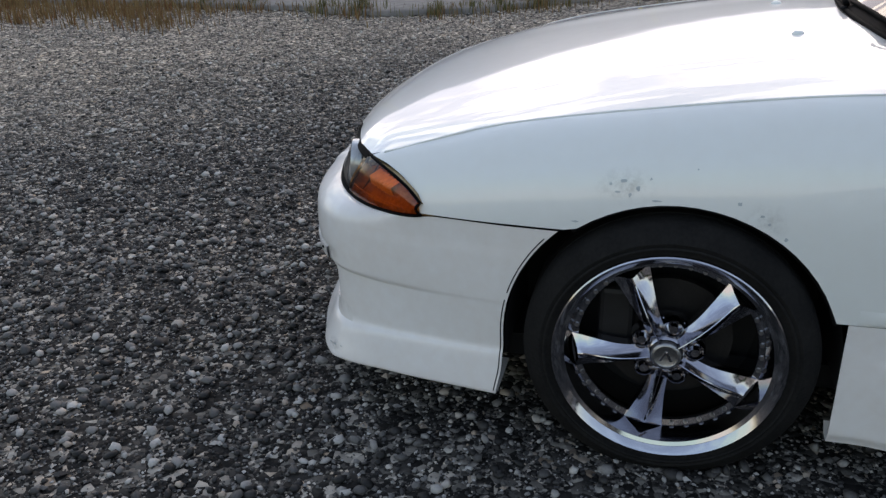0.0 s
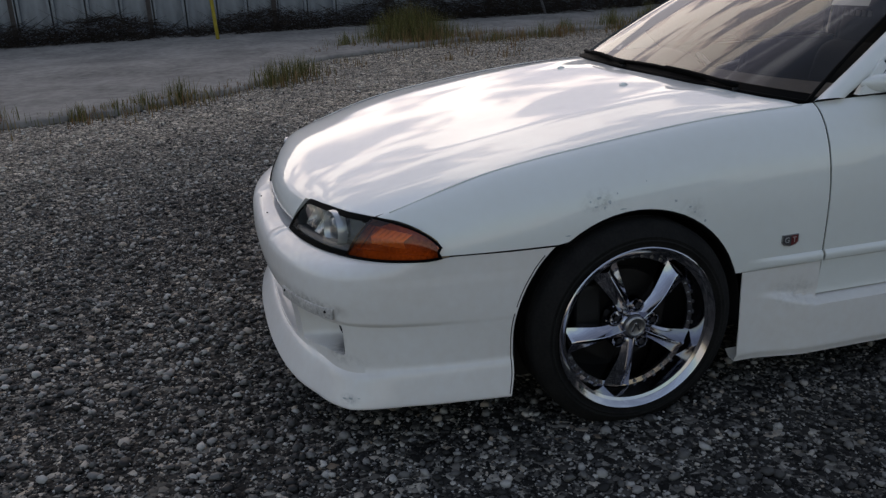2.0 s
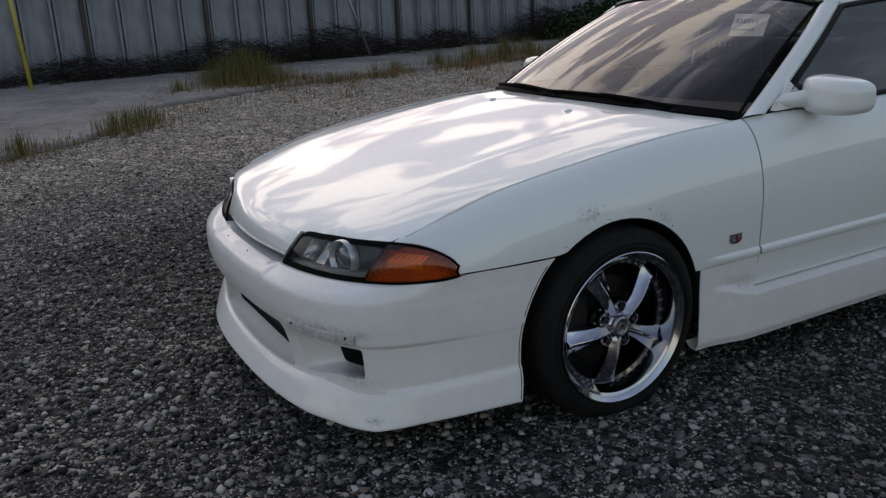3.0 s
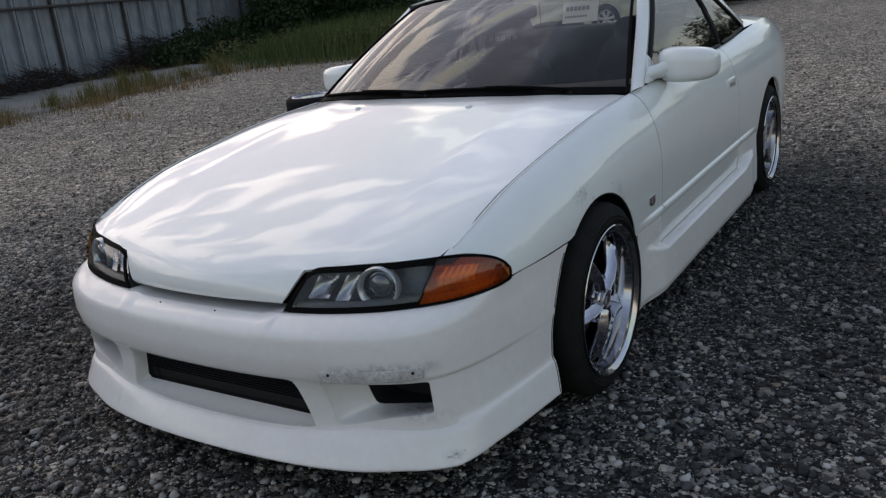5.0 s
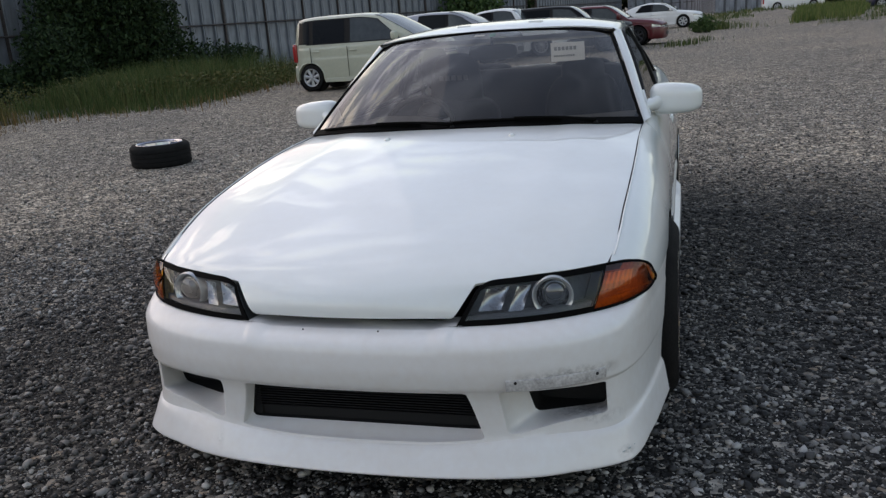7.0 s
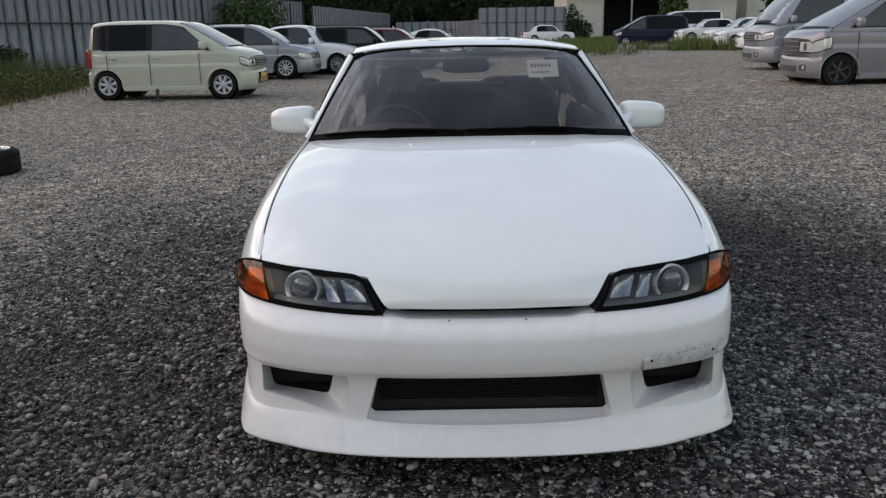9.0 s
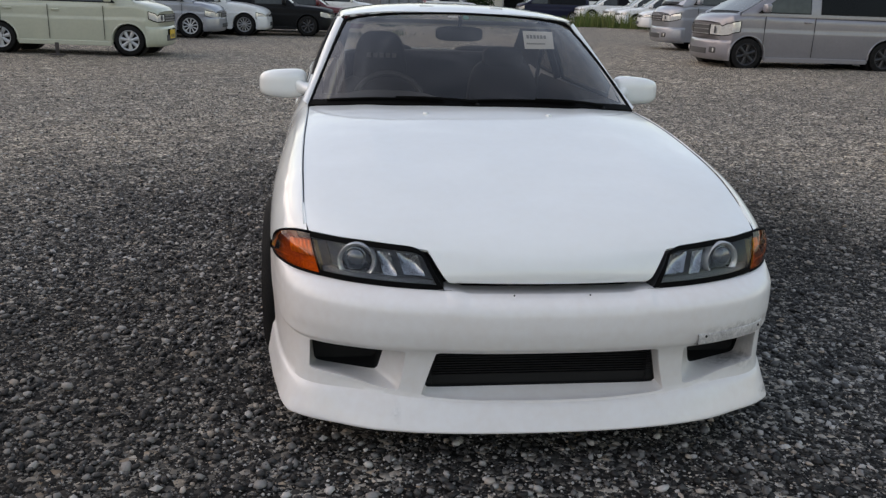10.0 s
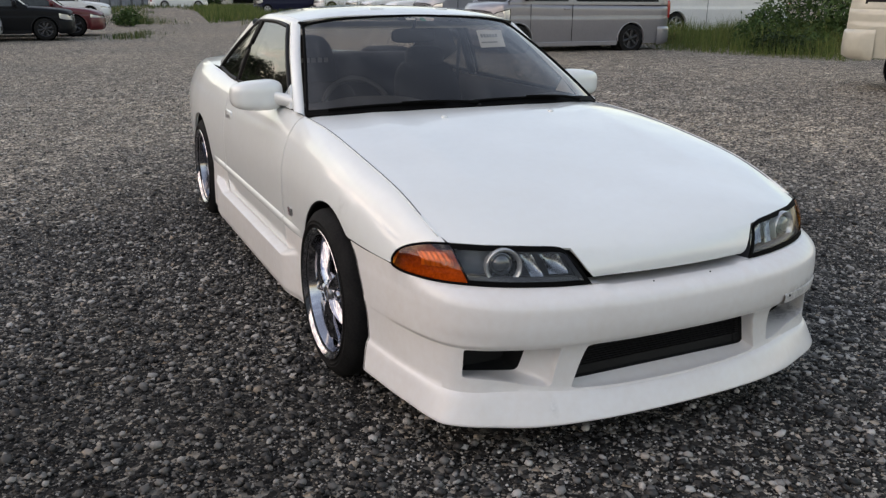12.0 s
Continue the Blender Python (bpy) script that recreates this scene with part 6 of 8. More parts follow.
def leaves(name, blobs, count, size, mat, parent=None, label="", category="", kind=""):
    """A crown of many small leaves in uneven clumps: blobs of (x, y, z, rx, ry, rz)."""
    weights = np.array([b[3] * b[4] * b[5] for b in blobs]) ** 0.67
    pick = rng.choice(len(blobs), count, p=weights / weights.sum())
    d = rng.normal(size=(count, 3))
    d /= np.linalg.norm(d, axis=1, keepdims=True)
    rad = rng.random(count) ** 0.28
    B = np.array(blobs)[pick]
    c = B[:, :3] + d * B[:, 3:] * rad[:, None]
    c += 0.12 * B[:, 3:] * rng.normal(size=(count, 3))
    u = rng.normal(size=(count, 3))
    u /= np.linalg.norm(u, axis=1, keepdims=True)
    w = np.cross(u, rng.normal(size=(count, 3)))
    w /= np.linalg.norm(w, axis=1, keepdims=True)
    s = (size * (0.5 + rng.random(count)))[:, None]
    v = np.stack([c - u * s, c - w * s * 0.45, c + u * s, c + w * s * 0.45], 1)
    v[..., 2] = np.maximum(v[..., 2], 0.0)
    me = mesh_of(name, v.reshape(-1, 3).tolist(), [(4 * k, 4 * k + 1, 4 * k + 2, 4 * k + 3) for k in range(count)], mat, smooth=False)
    ob = part(name, me, mat, parent)
    if label:
        tagged(ob, label, category, kind=kind)
    return ob


# tall weeds before the fence, where it meets the parked wagon
def tall(x, y):
    d = min(x + 14.0 + 0.4 * (y - 13), (-8.4 - 0.12 * (y - 12)) - x, y - 11.4 - 0.30 * (x + 10), 23 - y)
    return min(1.0, max(0.0, d * 0.55))


blades("tall_weeds", region((-16.6, -7.6), (10.5, 23), 26000, tall), 0.95, 0.007, GRASS, "tall green weeds growing before the steel fence")
blades("dry_weeds", region((-16.4, -7.8), (9.8, 22), 2200, lambda x, y: 0.5 if 0 < min(x + 16.4, (-7.9 - 0.12 * (y - 12)) - x, y - 9.9 - 0.25 * (x + 12)) < 1.3 else 0), 0.5, 0.008, DRYGRASS, "dry brown weeds at the gravel's edge")
near_tufts = [(-5.6, -3.0, 0.9), (-5.65, -3.4, 0.7), (-5.6, -2.2, 0.65), (-5.8, -1.9, 0.55), (-5.95, -1.65, 0.65), (-6.25, -1.3, 0.9), (-7.05, -0.3, 0.95), (-7.35, -0.12, 0.95), (-7.8, 0.15, 0.9), (-5.85, -4.3, 0.6), (-5.9, -4.9, 0.7),
              (-10.95, 2.05, 1.8), (-11.0, 2.35, 2.2), (-10.85, 2.6, 1.9), (-10.3, 3.6, 0.7), (-10.5, 4.5, 0.9), (-10.6, 1.2, 0.9), (-11.3, 6.2, 1.2), (-11.4, 7.0, 1.4), (-11.6, 7.9, 1.7), (-11.8, 8.6, 1.5), (-11.2, 5.2, 0.9), (-11.9, 9.6, 1.3), (-12.0, 10.6, 1.6), (-5.95, -5.4, 0.7), (-5.95, -6.4, 0.8), (-5.95, -7.4, 0.9)]
blades("weed_tufts", tufts(near_tufts, 190, 0.20), 0.30, 0.0036, OLIVE, "green weed tufts in the slab's joint")
blades("dry_tufts", tufts([(x + 0.25, y + 0.1, s * 0.8) for x, y, s in near_tufts] + [(-5.8 + 1.3 * rng.random() ** 1.6, -4.5 - 3.0 * rng.random(), 0.7) for _ in range(70)] + [(-5.6 - 1.2 * u, -2.3 + 1.6 * u, 0.55) for u in [k / 14 for k in range(15)]] + [(-5.6 - 0.3 * u, -2.9 - 2.4 * u, 0.5) for u in [k / 14 for k in range(15)]] + [(-11.0 + 0.7 * rng.random(), 2.0 + 7 * rng.random(), 0.9) for _ in range(22)] + [(-8 - rng.random() * 3, 0.6 + 6 * rng.random(), 0.45) for _ in range(30)], 60, 0.34), 0.20, 0.005, DRYGRASS, "dry weed tufts on the gravel by the slab")
blades("field_weeds", region((10.6, 24), (7.8, 21), 38000, lambda x, y: min(1, max(0, min(x - 10.7 - 0.30 * abs(y - 12.3), y - 8.2 - 0.02 * x) * 0.8)) * (0.0 if (x < 12.6 and y > 13.6) else 1)), 0.62, 0.006, FIELD, "tall green weeds beside the parked vans")
weed_leaves = leaves("weed_foliage", [(11.6 + 0.9 * k + 0.6 * rng.random(), 9.2 + 6 * rng.random(), 0.18 + 0.12 * rng.random(), 0.8, 0.7, 0.26) for k in range(14)] + [(-15 + 6.0 * rng.random(), 12.5 + 8 * rng.random(), 0.25, 0.9, 0.9, 0.35) for k in range(16)], 26000, 0.035, MEADOW)
tagged(weed_leaves, "low leafy weeds between the tall grass", "weeds", kind="stuff")
blades("far_weeds", region((-2, 34), (33, 74), 12000, lambda x, y: 0.9 if (x > 6.2 + 0.02 * y and y > 46 + 3 * math.sin(x * 0.5)) or y > 62 or (x < 5 and y > 52) else 0), 0.32, 0.03, GRASS, "green weeds at the far end of the yard")
def meadow(x, y):
    r = (x + 0.13) / (y + 3.24)
    edge = 0.5 * noise.noise(Vector((x * 0.6, y * 0.2, 7)))
    if 0.135 < r < 0.205 and y > 34.5 + 2 * edge:
        return 0.85
    return 1.5 if 0.268 + 0.02 * edge < r < 0.345 and 34.5 + 2 * edge < y < 41 else 0


blades("meadow_weeds", region((4.5, 16.5), (33, 60), 16000, meadow), 0.55, 0.020, FIELD, "green meadow weeds before the far parked cars")
blades("far_tufts", tufts([(0.5, 24.6, 1.1), (1.0, 25.0, 1.2), (1.5, 27, 1.0), (2.5, 37, 2.5), (6.5, 32, 1.5), (8.0, 33.5, 1.4), (7.2, 30.5, 1.0), (10.5, 36, 2.2), (12, 37, 2.6), (13.2, 35, 2.4), (9.5, 38, 2.4)], 60, 0.4), 0.20, 0.012, GRASS, "green weed tufts scattered on the far gravel")


def bush(name, label, blobs, count, size, mat):
    b = thing(name, label, "bush")
    for k, (x, y, z, rx, ry, rz) in enumerate(blobs[:3]):
        tube("stem", [(x, y, 0), (x + 0.1 * (k - 1), y + 0.05, z * 0.6), (x + 0.25 * (k - 1), y, z)], [0.05, 0.035, 0.012], BARK, b, sides=6)
    leaves("crown", blobs, count, size, mat, b)
    return b


bush("fence_bush", "dark green climbing bush overgrowing the steel fence", [(x - 0.3, y + 3.7, z, rx, ry, rz) for x, y, z, rx, ry, rz in [(-15.9, 14.2, 1.6, 0.8, 1.2, 1.7), (-15.6, 15.8, 2.3, 0.9, 1.3, 2.2), (-15.5, 17.2, 1.3, 0.9, 1.1, 1.5), (-15.2, 18.6, 0.8, 0.9, 1.0, 0.9), (-15.9, 15.0, 3.2, 0.8, 1.3, 1.1), (-15.3, 13.0, 0.9, 0.8, 1.0, 1.1), (-15.6, 17.0, 3.0, 0.9, 1.6, 1.2), (-15.8, 18.6, 2.2, 0.8, 1.0, 0.8)]], 30000, 0.07, LEAF)
bush("fence_hedge", "low dark green undergrowth along the foot of the fence", [(fence_x(y) + 0.9 + 0.3 * math.sin(y * 3.1), y, 0.45 + 0.2 * math.sin(y * 1.3), 0.8, 0.9, 0.55 + 0.22 * math.sin(y * 1.9)) for y in [12.5 + 0.9 * k for k in range(16)]], 16000, 0.06, LEAF)
bush("fence_bush", "green bush at the steel fence behind the parked cars", [(-10.6, 42, 1.6, 1.5, 1.6, 1.7), (-9.9, 43.5, 2.3, 1.4, 1.4, 1.5), (-10.0, 45, 1.2, 1.2, 1.4, 1.2)], 3500, 0.14, LEAF2)
bush("field_bush", "dark green bush in the weeds behind the vans", [(15.0, 10.6, 1.0, 1.0, 0.9, 0.8), (16.2, 10.2, 1.2, 1.1, 0.9, 1.0)], 3500, 0.07, LEAF2)
bush("field_bush", "ragged leafy green weeds grown high beside the vans", [(13.2, 12.0, 0.45, 0.55, 0.5, 0.42), (14.1, 12.5, 0.62, 0.7, 0.5, 0.55), (14.9, 11.7, 0.40, 0.6, 0.5, 0.40), (13.6, 10.8, 0.30, 0.5, 0.5, 0.30)], 5200, 0.045, LEAF2)
bush("field_bush", "low dark green shrub at the edge of the weeds", [(12.6, 10.9, 0.34, 0.45, 0.4, 0.30), (12.9, 10.5, 0.30, 0.4, 0.4, 0.24)], 1800, 0.04, LEAF)
bush("field_bush", "tall thin green shrub behind the weeds", [(15.6, 13.4, 0.9, 0.7, 0.6, 0.7), (16.6, 13.0, 1.2, 0.8, 0.6, 0.9), (17.4, 12.4, 0.8, 0.8, 0.6, 0.8)], 4200, 0.055, LEAF2)
bush("yard_bush", "low green bush on the far gravel", [(1.75, 34.0, 0.32, 0.42, 0.40, 0.36), (1.45, 34.3, 0.24, 0.36, 0.35, 0.26)], 1300, 0.055, LEAF2)
bush("building_bush", "green shrub beside the far building", [(12.4, 80, 1.5, 1.2, 1.2, 1.7), (13.2, 79, 0.9, 1.2, 1.2, 1.0)], 1800, 0.16, LEAF)
# dead brush piled along the foot of the fence
brush = thing("dead_brush", "brown dead twigs and brush along the fence", "brush", kind="")
tv, tf = [], []
for _ in range(20000):
    y = -9.0 + 24.0 * rng.random()
    thick = 0.55 + noise.noise(Vector((y * 0.45, 9, 0)))
    if rng.random() > thick:
        continue
    x, z = fence_x(y) + 0.22 + 0.75 * rng.random(), 0.06 + 0.72 * thick * rng.random() ** 1.6
    a, e, ln = rng.random() * 6.283, (rng.random() - 0.35) * 1.0, 0.2 + 0.45 * rng.random()
    d = Vector((math.cos(a) * math.cos(e), math.sin(a) * math.cos(e), math.sin(e))) * ln
    k = len(tv)
    tv += [(x, y, z), (x + 0.012, y, z + 0.012), (x + d.x, y + d.y, max(0.03, z + d.z))]
    tf.append((k, k + 1, k + 2))
part("brushwood", mesh_of("brushwood", tv, tf, TWIG, smooth=False), TWIG, brush)
leaves("leaf_litter", [(fence_x(y) + 0.55, y, 0.16 + 0.08 * math.sin(y * 1.7), 0.42, 0.9, 0.20 + 0.07 * math.sin(y * 2.3)) for y in [-8 + 1.4 * k for k in range(17)]], 9000, 0.028, TWIG, brush)


def tree(x, y, h, r, mat, label):
    t = thing("tree", label, "tree", group="wood beyond the yard")
    tube("trunk", [(x, y, 0), (x + 0.15, y, h * 0.4), (x, y + 0.1, h * 0.85)], [0.30, 0.2, 0.06], BARK, t, sides=7)
    blobs = []
    for k in range(9):
        a, f = rng.random() * 6.283, 0.30 + 0.70 * k / 8
        blobs.append((x + r * 0.5 * math.cos(a), y + r * 0.5 * math.sin(a), h * f, r * (1.0 - 0.5 * f), r * (1.0 - 0.5 * f), h * 0.13))
        tube("limb", [(x, y, h * f * 0.75), (x + r * 0.5 * math.cos(a), y + r * 0.5 * math.sin(a), h * f)], [0.08, 0.03], BARK, t, sides=5)
    leaves("crown", blobs, 2200, 0.30, mat, t)
    return t


for k in range(17):
    x = -34 + 4.4 * k + 2.5 * (rng.random() - 0.5)
    tree(x, 104 + 8 * rng.random(), 10 + 5 * rng.random(), 3.2 + 1.2 * rng.random(), LEAF, "tall dark green tree beyond the yard's far fence")
for k in range(5):
    tree(-24 - 5 * rng.random(), 64 + 7.5 * k, 8 + 4 * rng.random(), 3.0 + rng.random(), LEAF, "tall dark green tree behind the steel fence")
for x, y, h, r in ((23.4, 84, 4.2, 1.3), (30, 70, 6.5, 2.2)):
    tree(x, y, h, r, LEAF2, "green tree beside the far building")
far_hill = leaves("far_woods", [(-95 + 11 * k, 140 + 10 * math.sin(k * 2.1), 5 + 2 * math.sin(k), 11, 7, 8 + 2.5 * math.sin(k * 1.3)) for k in range(20)], 52000, 0.85, LEAF)
tagged(far_hill, "dark wooded rise on the horizon", "woods", kind="stuff")

# ---------------------------------------------------------------- far shed
CREAM = material("cream_render", (0.55, 0.53, 0.45), 0.8, vary=0.25, scale=0.6, tint=(0.40, 0.39, 0.34))
TEAL = material("teal_roof_sheet", (0.10, 0.19, 0.19), 0.5, vary=0.3, scale=1.0)
shed = thing("workshop_building", "cream workshop building with teal sheet roof and open dark bay", "building")
for x0, x1 in ((13.2, 17.0), (23.0, 31.0)):
    box("wall", x0, x1, 88.0, 88.25, 0, 4.6, CREAM, shed)
box("wall", 17.0, 23.0, 88.0, 88.25, 4.1, 4.6, CREAM, shed)
box("wall", 13.2, 31.0, 97.8, 98.0, 0, 4.6, CREAM, shed)
box("wall", 13.2, 13.45, 88.25, 97.8, 0, 4.6, CREAM, shed)
box("wall", 30.75, 31.0, 88.25, 97.8, 0, 4.6, CREAM, shed)
# added black panel stands in for the deep shade inside the bay
box("bay_back", 15.0, 26.0, 93.0, 93.1, 0, 4.3, VOID, shed)
sheet("roof", [[(12.7, 87.2, 4.5), (31.6, 87.2, 4.5)], [(12.7, 93, 6.3), (31.6, 93, 6.3)], [(12.7, 98.6, 4.5), (31.6, 98.6, 4.5)]], TEAL, shed, (20, 93, 0), thick=0.12)
for x in (17.0, 20.0, 23.0):
    box("bay_post", x - 0.08, x + 0.08, 87.9, 88.0, 0, 4.1, STEEL, shed)
for x in (33.5, 37.5):
    box("annex_wall", x, x + 3.4, 92, 97, 0, 5.2, CREAM, shed)

# ---------------------------------------------------------------- inside the coupe
def rounded_block(name, x0, x1, y0, y1, z0, z1, mat, parent, power=4.0, label="", taper=0.0, lean=0.0):
    """A soft block: a rounded box that may taper upwards and lean back."""
    b = bmesh.new()
    bmesh.ops.create_cube(b, size=2.0)
    bmesh.ops.subdivide_edges(b, edges=b.edges[:], cuts=7, use_grid_fill=True)
    for v in b.verts:
        x, y, z = v.co
        m = (abs(x) ** power + abs(y) ** power + abs(z) ** power) ** (1 / power)
        x, y, z = x / m, y / m, z / m
        w = 1 - taper * (z + 1) / 2
        v.co = ((x0 + x1) / 2 + (x1 - x0) / 2 * x * w, (y0 + y1) / 2 + (y1 - y0) / 2 * y * w + lean * (z + 1) / 2, (z0 + z1) / 2 + (z1 - z0) / 2 * z)
    return part(name, b, mat, parent, label)


for sx, label in ((-1, "dark full-bucket driver seat"), (1, "dark grey passenger seat")):
    seat = rounded_block("seat", sx * 0.36 - 0.25, sx * 0.36 + 0.25, 1.20, 1.72, 0.28, 0.46, CABIN, coupe, 5, label)
    rounded_block("seat_back", sx * 0.36 - 0.24, sx * 0.36 + 0.24, 1.62, 1.76, 0.42, 0.98 if sx > 0 else 0.90, CABIN, seat, 4, taper=0.18, lean=0.17)
    if sx < 0:
        rounded_block("shoulder_wing", -0.62, -0.10, 1.66, 1.86, 0.62, 0.88, CABIN, seat, 4, taper=0.1, lean=0.05)
        rounded_block("head_rest", -0.535, -0.195, 1.74, 1.88, 0.80, 1.130, CABIN, seat, 3.5, taper=0.25, lean=0.03)
        for k in range(5):
            box("seat_mark", -0.445 + 0.036 * k, -0.421 + 0.036 * k, 1.742, 1.746, 0.985, 1.010, material("seat_thread", (0.13, 0.13, 0.13), 0.8), seat)
    else:
        rounded_block("head_rest", 0.24, 0.48, 1.80, 1.90, 0.92, 1.06, CABIN, seat, 3.5)
rear_bench = rounded_block("rear_bench", -0.62, 0.62, 2.15, 2.42, 0.30, 1.003, CABIN, coupe, 9, "dark rear bench")
for sx in (1, -1):
    rounded_block("bench_top", sx * 0.30 - 0.17, sx * 0.30 + 0.17, 2.26, 2.40, 0.92, 1.034, CABIN, rear_bench, 3.2)
box("parcel_shelf", -0.62, 0.62, 2.36, 2.80, 0.925, 0.945, DASH, coupe)
# dashboard along the foot of the windscreen
dash_rows = []
for k in range(21):
    x = -0.70 + 1.40 * k / 20
    f = 0.43 + 0.17 * (abs(x) / 0.7) ** 2
    binn = 0.035 * math.exp(-((x + 0.36) / 0.20) ** 4)
    dash_rows.append([(x, f + 0.01, 0.845), (x, f + 0.12, 0.868), (x, f + 0.30, 0.872 + binn), (x, f + 0.37, 0.860 + binn), (x, f + 0.40, 0.80), (x, f + 0.36, 0.62), (x, f + 0.30, 0.45)])
sheet("dashboard", dash_rows, DASH, coupe, (0, 0.5, 0.5))
wheel_c = Matrix.Translation((-0.36, 1.02, 0.80)) @ Matrix.Rotation(radians(-28), 4, "X")
ring_pts = [wheel_c @ Vector((0.175 * math.cos(a), 0, 0.175 * math.sin(a))) for a in [2 * math.pi * k / 40 for k in range(40)]]
steer = tube("steering_wheel", ring_pts, 0.014, DASH, coupe, closed=True, sides=8, label="dark steering wheel")
for a in (20, 160, 270):
    tube("spoke", [wheel_c @ Vector((0.03 * math.cos(radians(a)), 0, 0.03 * math.sin(radians(a)))), wheel_c @ Vector((0.172 * math.cos(radians(a)), 0, 0.172 * math.sin(radians(a))))], 0.012, STEEL, steer, sides=6)
tube("column", [wheel_c @ Vector((0, 0.01, 0)), (-0.36, 0.72, 0.72)], 0.035, DASH, steer, sides=10)
rounded_block("rear_view_mirror", -0.120, 0.120, 1.165, 1.195, 1.115, 1.188, BLACK, coupe, 4, "dark rear-view mirror")
tube("mirror_stalk", [(0, 1.18, 1.18), (0, 1.16, 1.235)], 0.008, BLACK, coupe, sides=6)
box("roof_lining", -0.55, 0.55, 1.26, 2.10, 1.185, 1.195, material("grey_lining", (0.48, 0.46, 0.41), 0.9, vary=0.2), coupe)
for sx in (1, -1):
    sheet("quarter_trim", [[(sx * (0.52 + 0.055 * u), 2.10 + 0.58 * u, 1.185 - 0.255 * u), (sx * (0.60 + 0.07 * u), 2.02 + 0.42 * u, 1.150 - 0.235 * u), (sx * (0.655 + 0.045 * u), 2.00 + 0.40 * u, 1.02 - 0.13 * u)] for u in [k / 8 for k in range(9)]], DASH, coupe, (0, 2.3, 0.9))
    sheet("door_trim", [[(sx * 0.735, y, 0.865), (sx * 0.70, y, 0.80), (sx * 0.70, y, 0.45)] for y in (0.62, 1.2, 1.9, 2.4)], DASH, coupe, (0, 1.4, 0.6))
    tube("centre_pillar", [(sx * 0.725, 1.93, 0.88), (sx * 0.59, 1.87, 1.20)], 0.022, BLACK, coupe, sides=8)
    tube("seat_belt", [(sx * 0.60, 1.86, 1.10), (sx * 0.55, 1.80, 0.75), (sx * 0.56, 1.6, 0.45)], 0.012, CABIN, coupe, sides=5)


def on_screen(x, v, lift=0.0):
    """A place on the windscreen: x across, v from its foot to its top edge."""
    low, top = spline(WS_LOW, 81), spline(WS_TOP, 81)

    def at(u):
        k = min(int(u * 80), 79)
        return low[k].lerp(low[k + 1], u * 80 - k).lerp(top[k].lerp(top[k + 1], u * 80 - k), v)
    a, b = 0.0, 1.0
    for _ in range(30):
        m = (a + b) / 2
        if at(m).x < x:
            a = m
        else:
            b = m
    p = at((a + b) / 2)
    return p + Vector((0, -0.6, 0.8)).normalized() * (0.018 * 4 * v * (1 - v) + lift)


PAPER_CORNERS = [Vector(p) for p in ((0.302, 1.068, 1.180), (0.457, 1.085, 1.178), (0.463, 1.046, 1.097), (0.310, 1.028, 1.095))]


def on_paper(u, w, lift=0.0):
    """A place on the hanging sheet: u across, w downwards; it curls a little."""
    a, b, c, d = PAPER_CORNERS
    return a.lerp(b, u).lerp(d.lerp(c, u), w) + Vector((0, -lift - 0.004 * math.sin(u * 3.1) - 0.003 * w * w, 0))


notice = sheet("price_sheet", [[on_paper(i / 8, j / 5) for j in range(6)] for i in range(9)], PAPER, coupe, (0, 1.8, 0.9), "white paper sheet hung behind the windscreen")
for w0, h, u0, n, wide, gap in ((0.22, 0.20, 0.10, 6, 0.085, 0.030), (0.66, 0.09, 0.08, 9, 0.055, 0.016)):
    for k in range(n):
        u1 = u0 + k * (wide + gap)
        sheet("writing_bar", [[on_paper(u1 + wide * i, w0 + h * j, 0.002) for j in (0, 1)] for i in (0, 1)], INK, notice, (0, 1.8, 0.9))
sheet("round_sticker", [[on_screen(0.02 + 0.012 * r * math.cos(a), 0.955 + 0.022 * r * math.sin(a), -0.004) for r in (0.0, 0.5, 1.0, 1.3)] for a in [2 * math.pi * k / 16 for k in range(17)]], material("green_sticker", (0.05, 0.24, 0.16), 0.5, vary=0.3, scale=80), coupe, (0, 1.8, 0.3), "small round green sticker")
sheet("small_sticker", [[on_screen(-0.02 - 0.05 * i / 3, 0.95 + 0.02 * j, -0.004) for j in (0, 1)] for i in range(4)], PAPER, coupe, (0, 1.8, 0.3), "small white sticker")

# wipers rest on the foot of the glass
for pivot, tip in ((0.56, 0.02), (-0.02, -0.60)):
    arm = [on_screen(pivot + (tip - pivot) * t, 0.012 + 0.022 * math.sin(min(1, t * 1.6) * 1.57), 0.013 + 0.010 * math.sin(t * 3.1)) for t in [k / 10 for k in range(11)]]
    wiper = tube("wiper", arm[:7], [0.009, 0.008, 0.007, 0.006, 0.005, 0.004, 0.004], GASKET, coupe, sides=6, label="black windscreen wiper")
    blade = [on_screen(pivot + (tip - pivot) * (0.25 + 0.85 * t), 0.030 + 0.010 * math.sin(t * 3.0), 0.009) for t in [k / 10 for k in range(11)]]
    tube("wiper_blade", blade, 0.006, GASKET, wiper, sides=5)
    pb = bmesh.new()
    bmesh.ops.create_cone(pb, cap_ends=True, segments=14, radius1=0.010, radius2=0.008, depth=0.008, matrix=Matrix.Translation(on_screen(pivot, 0.0, 0.008)))
    part("pivot_cap", pb, BLACK, wiper)

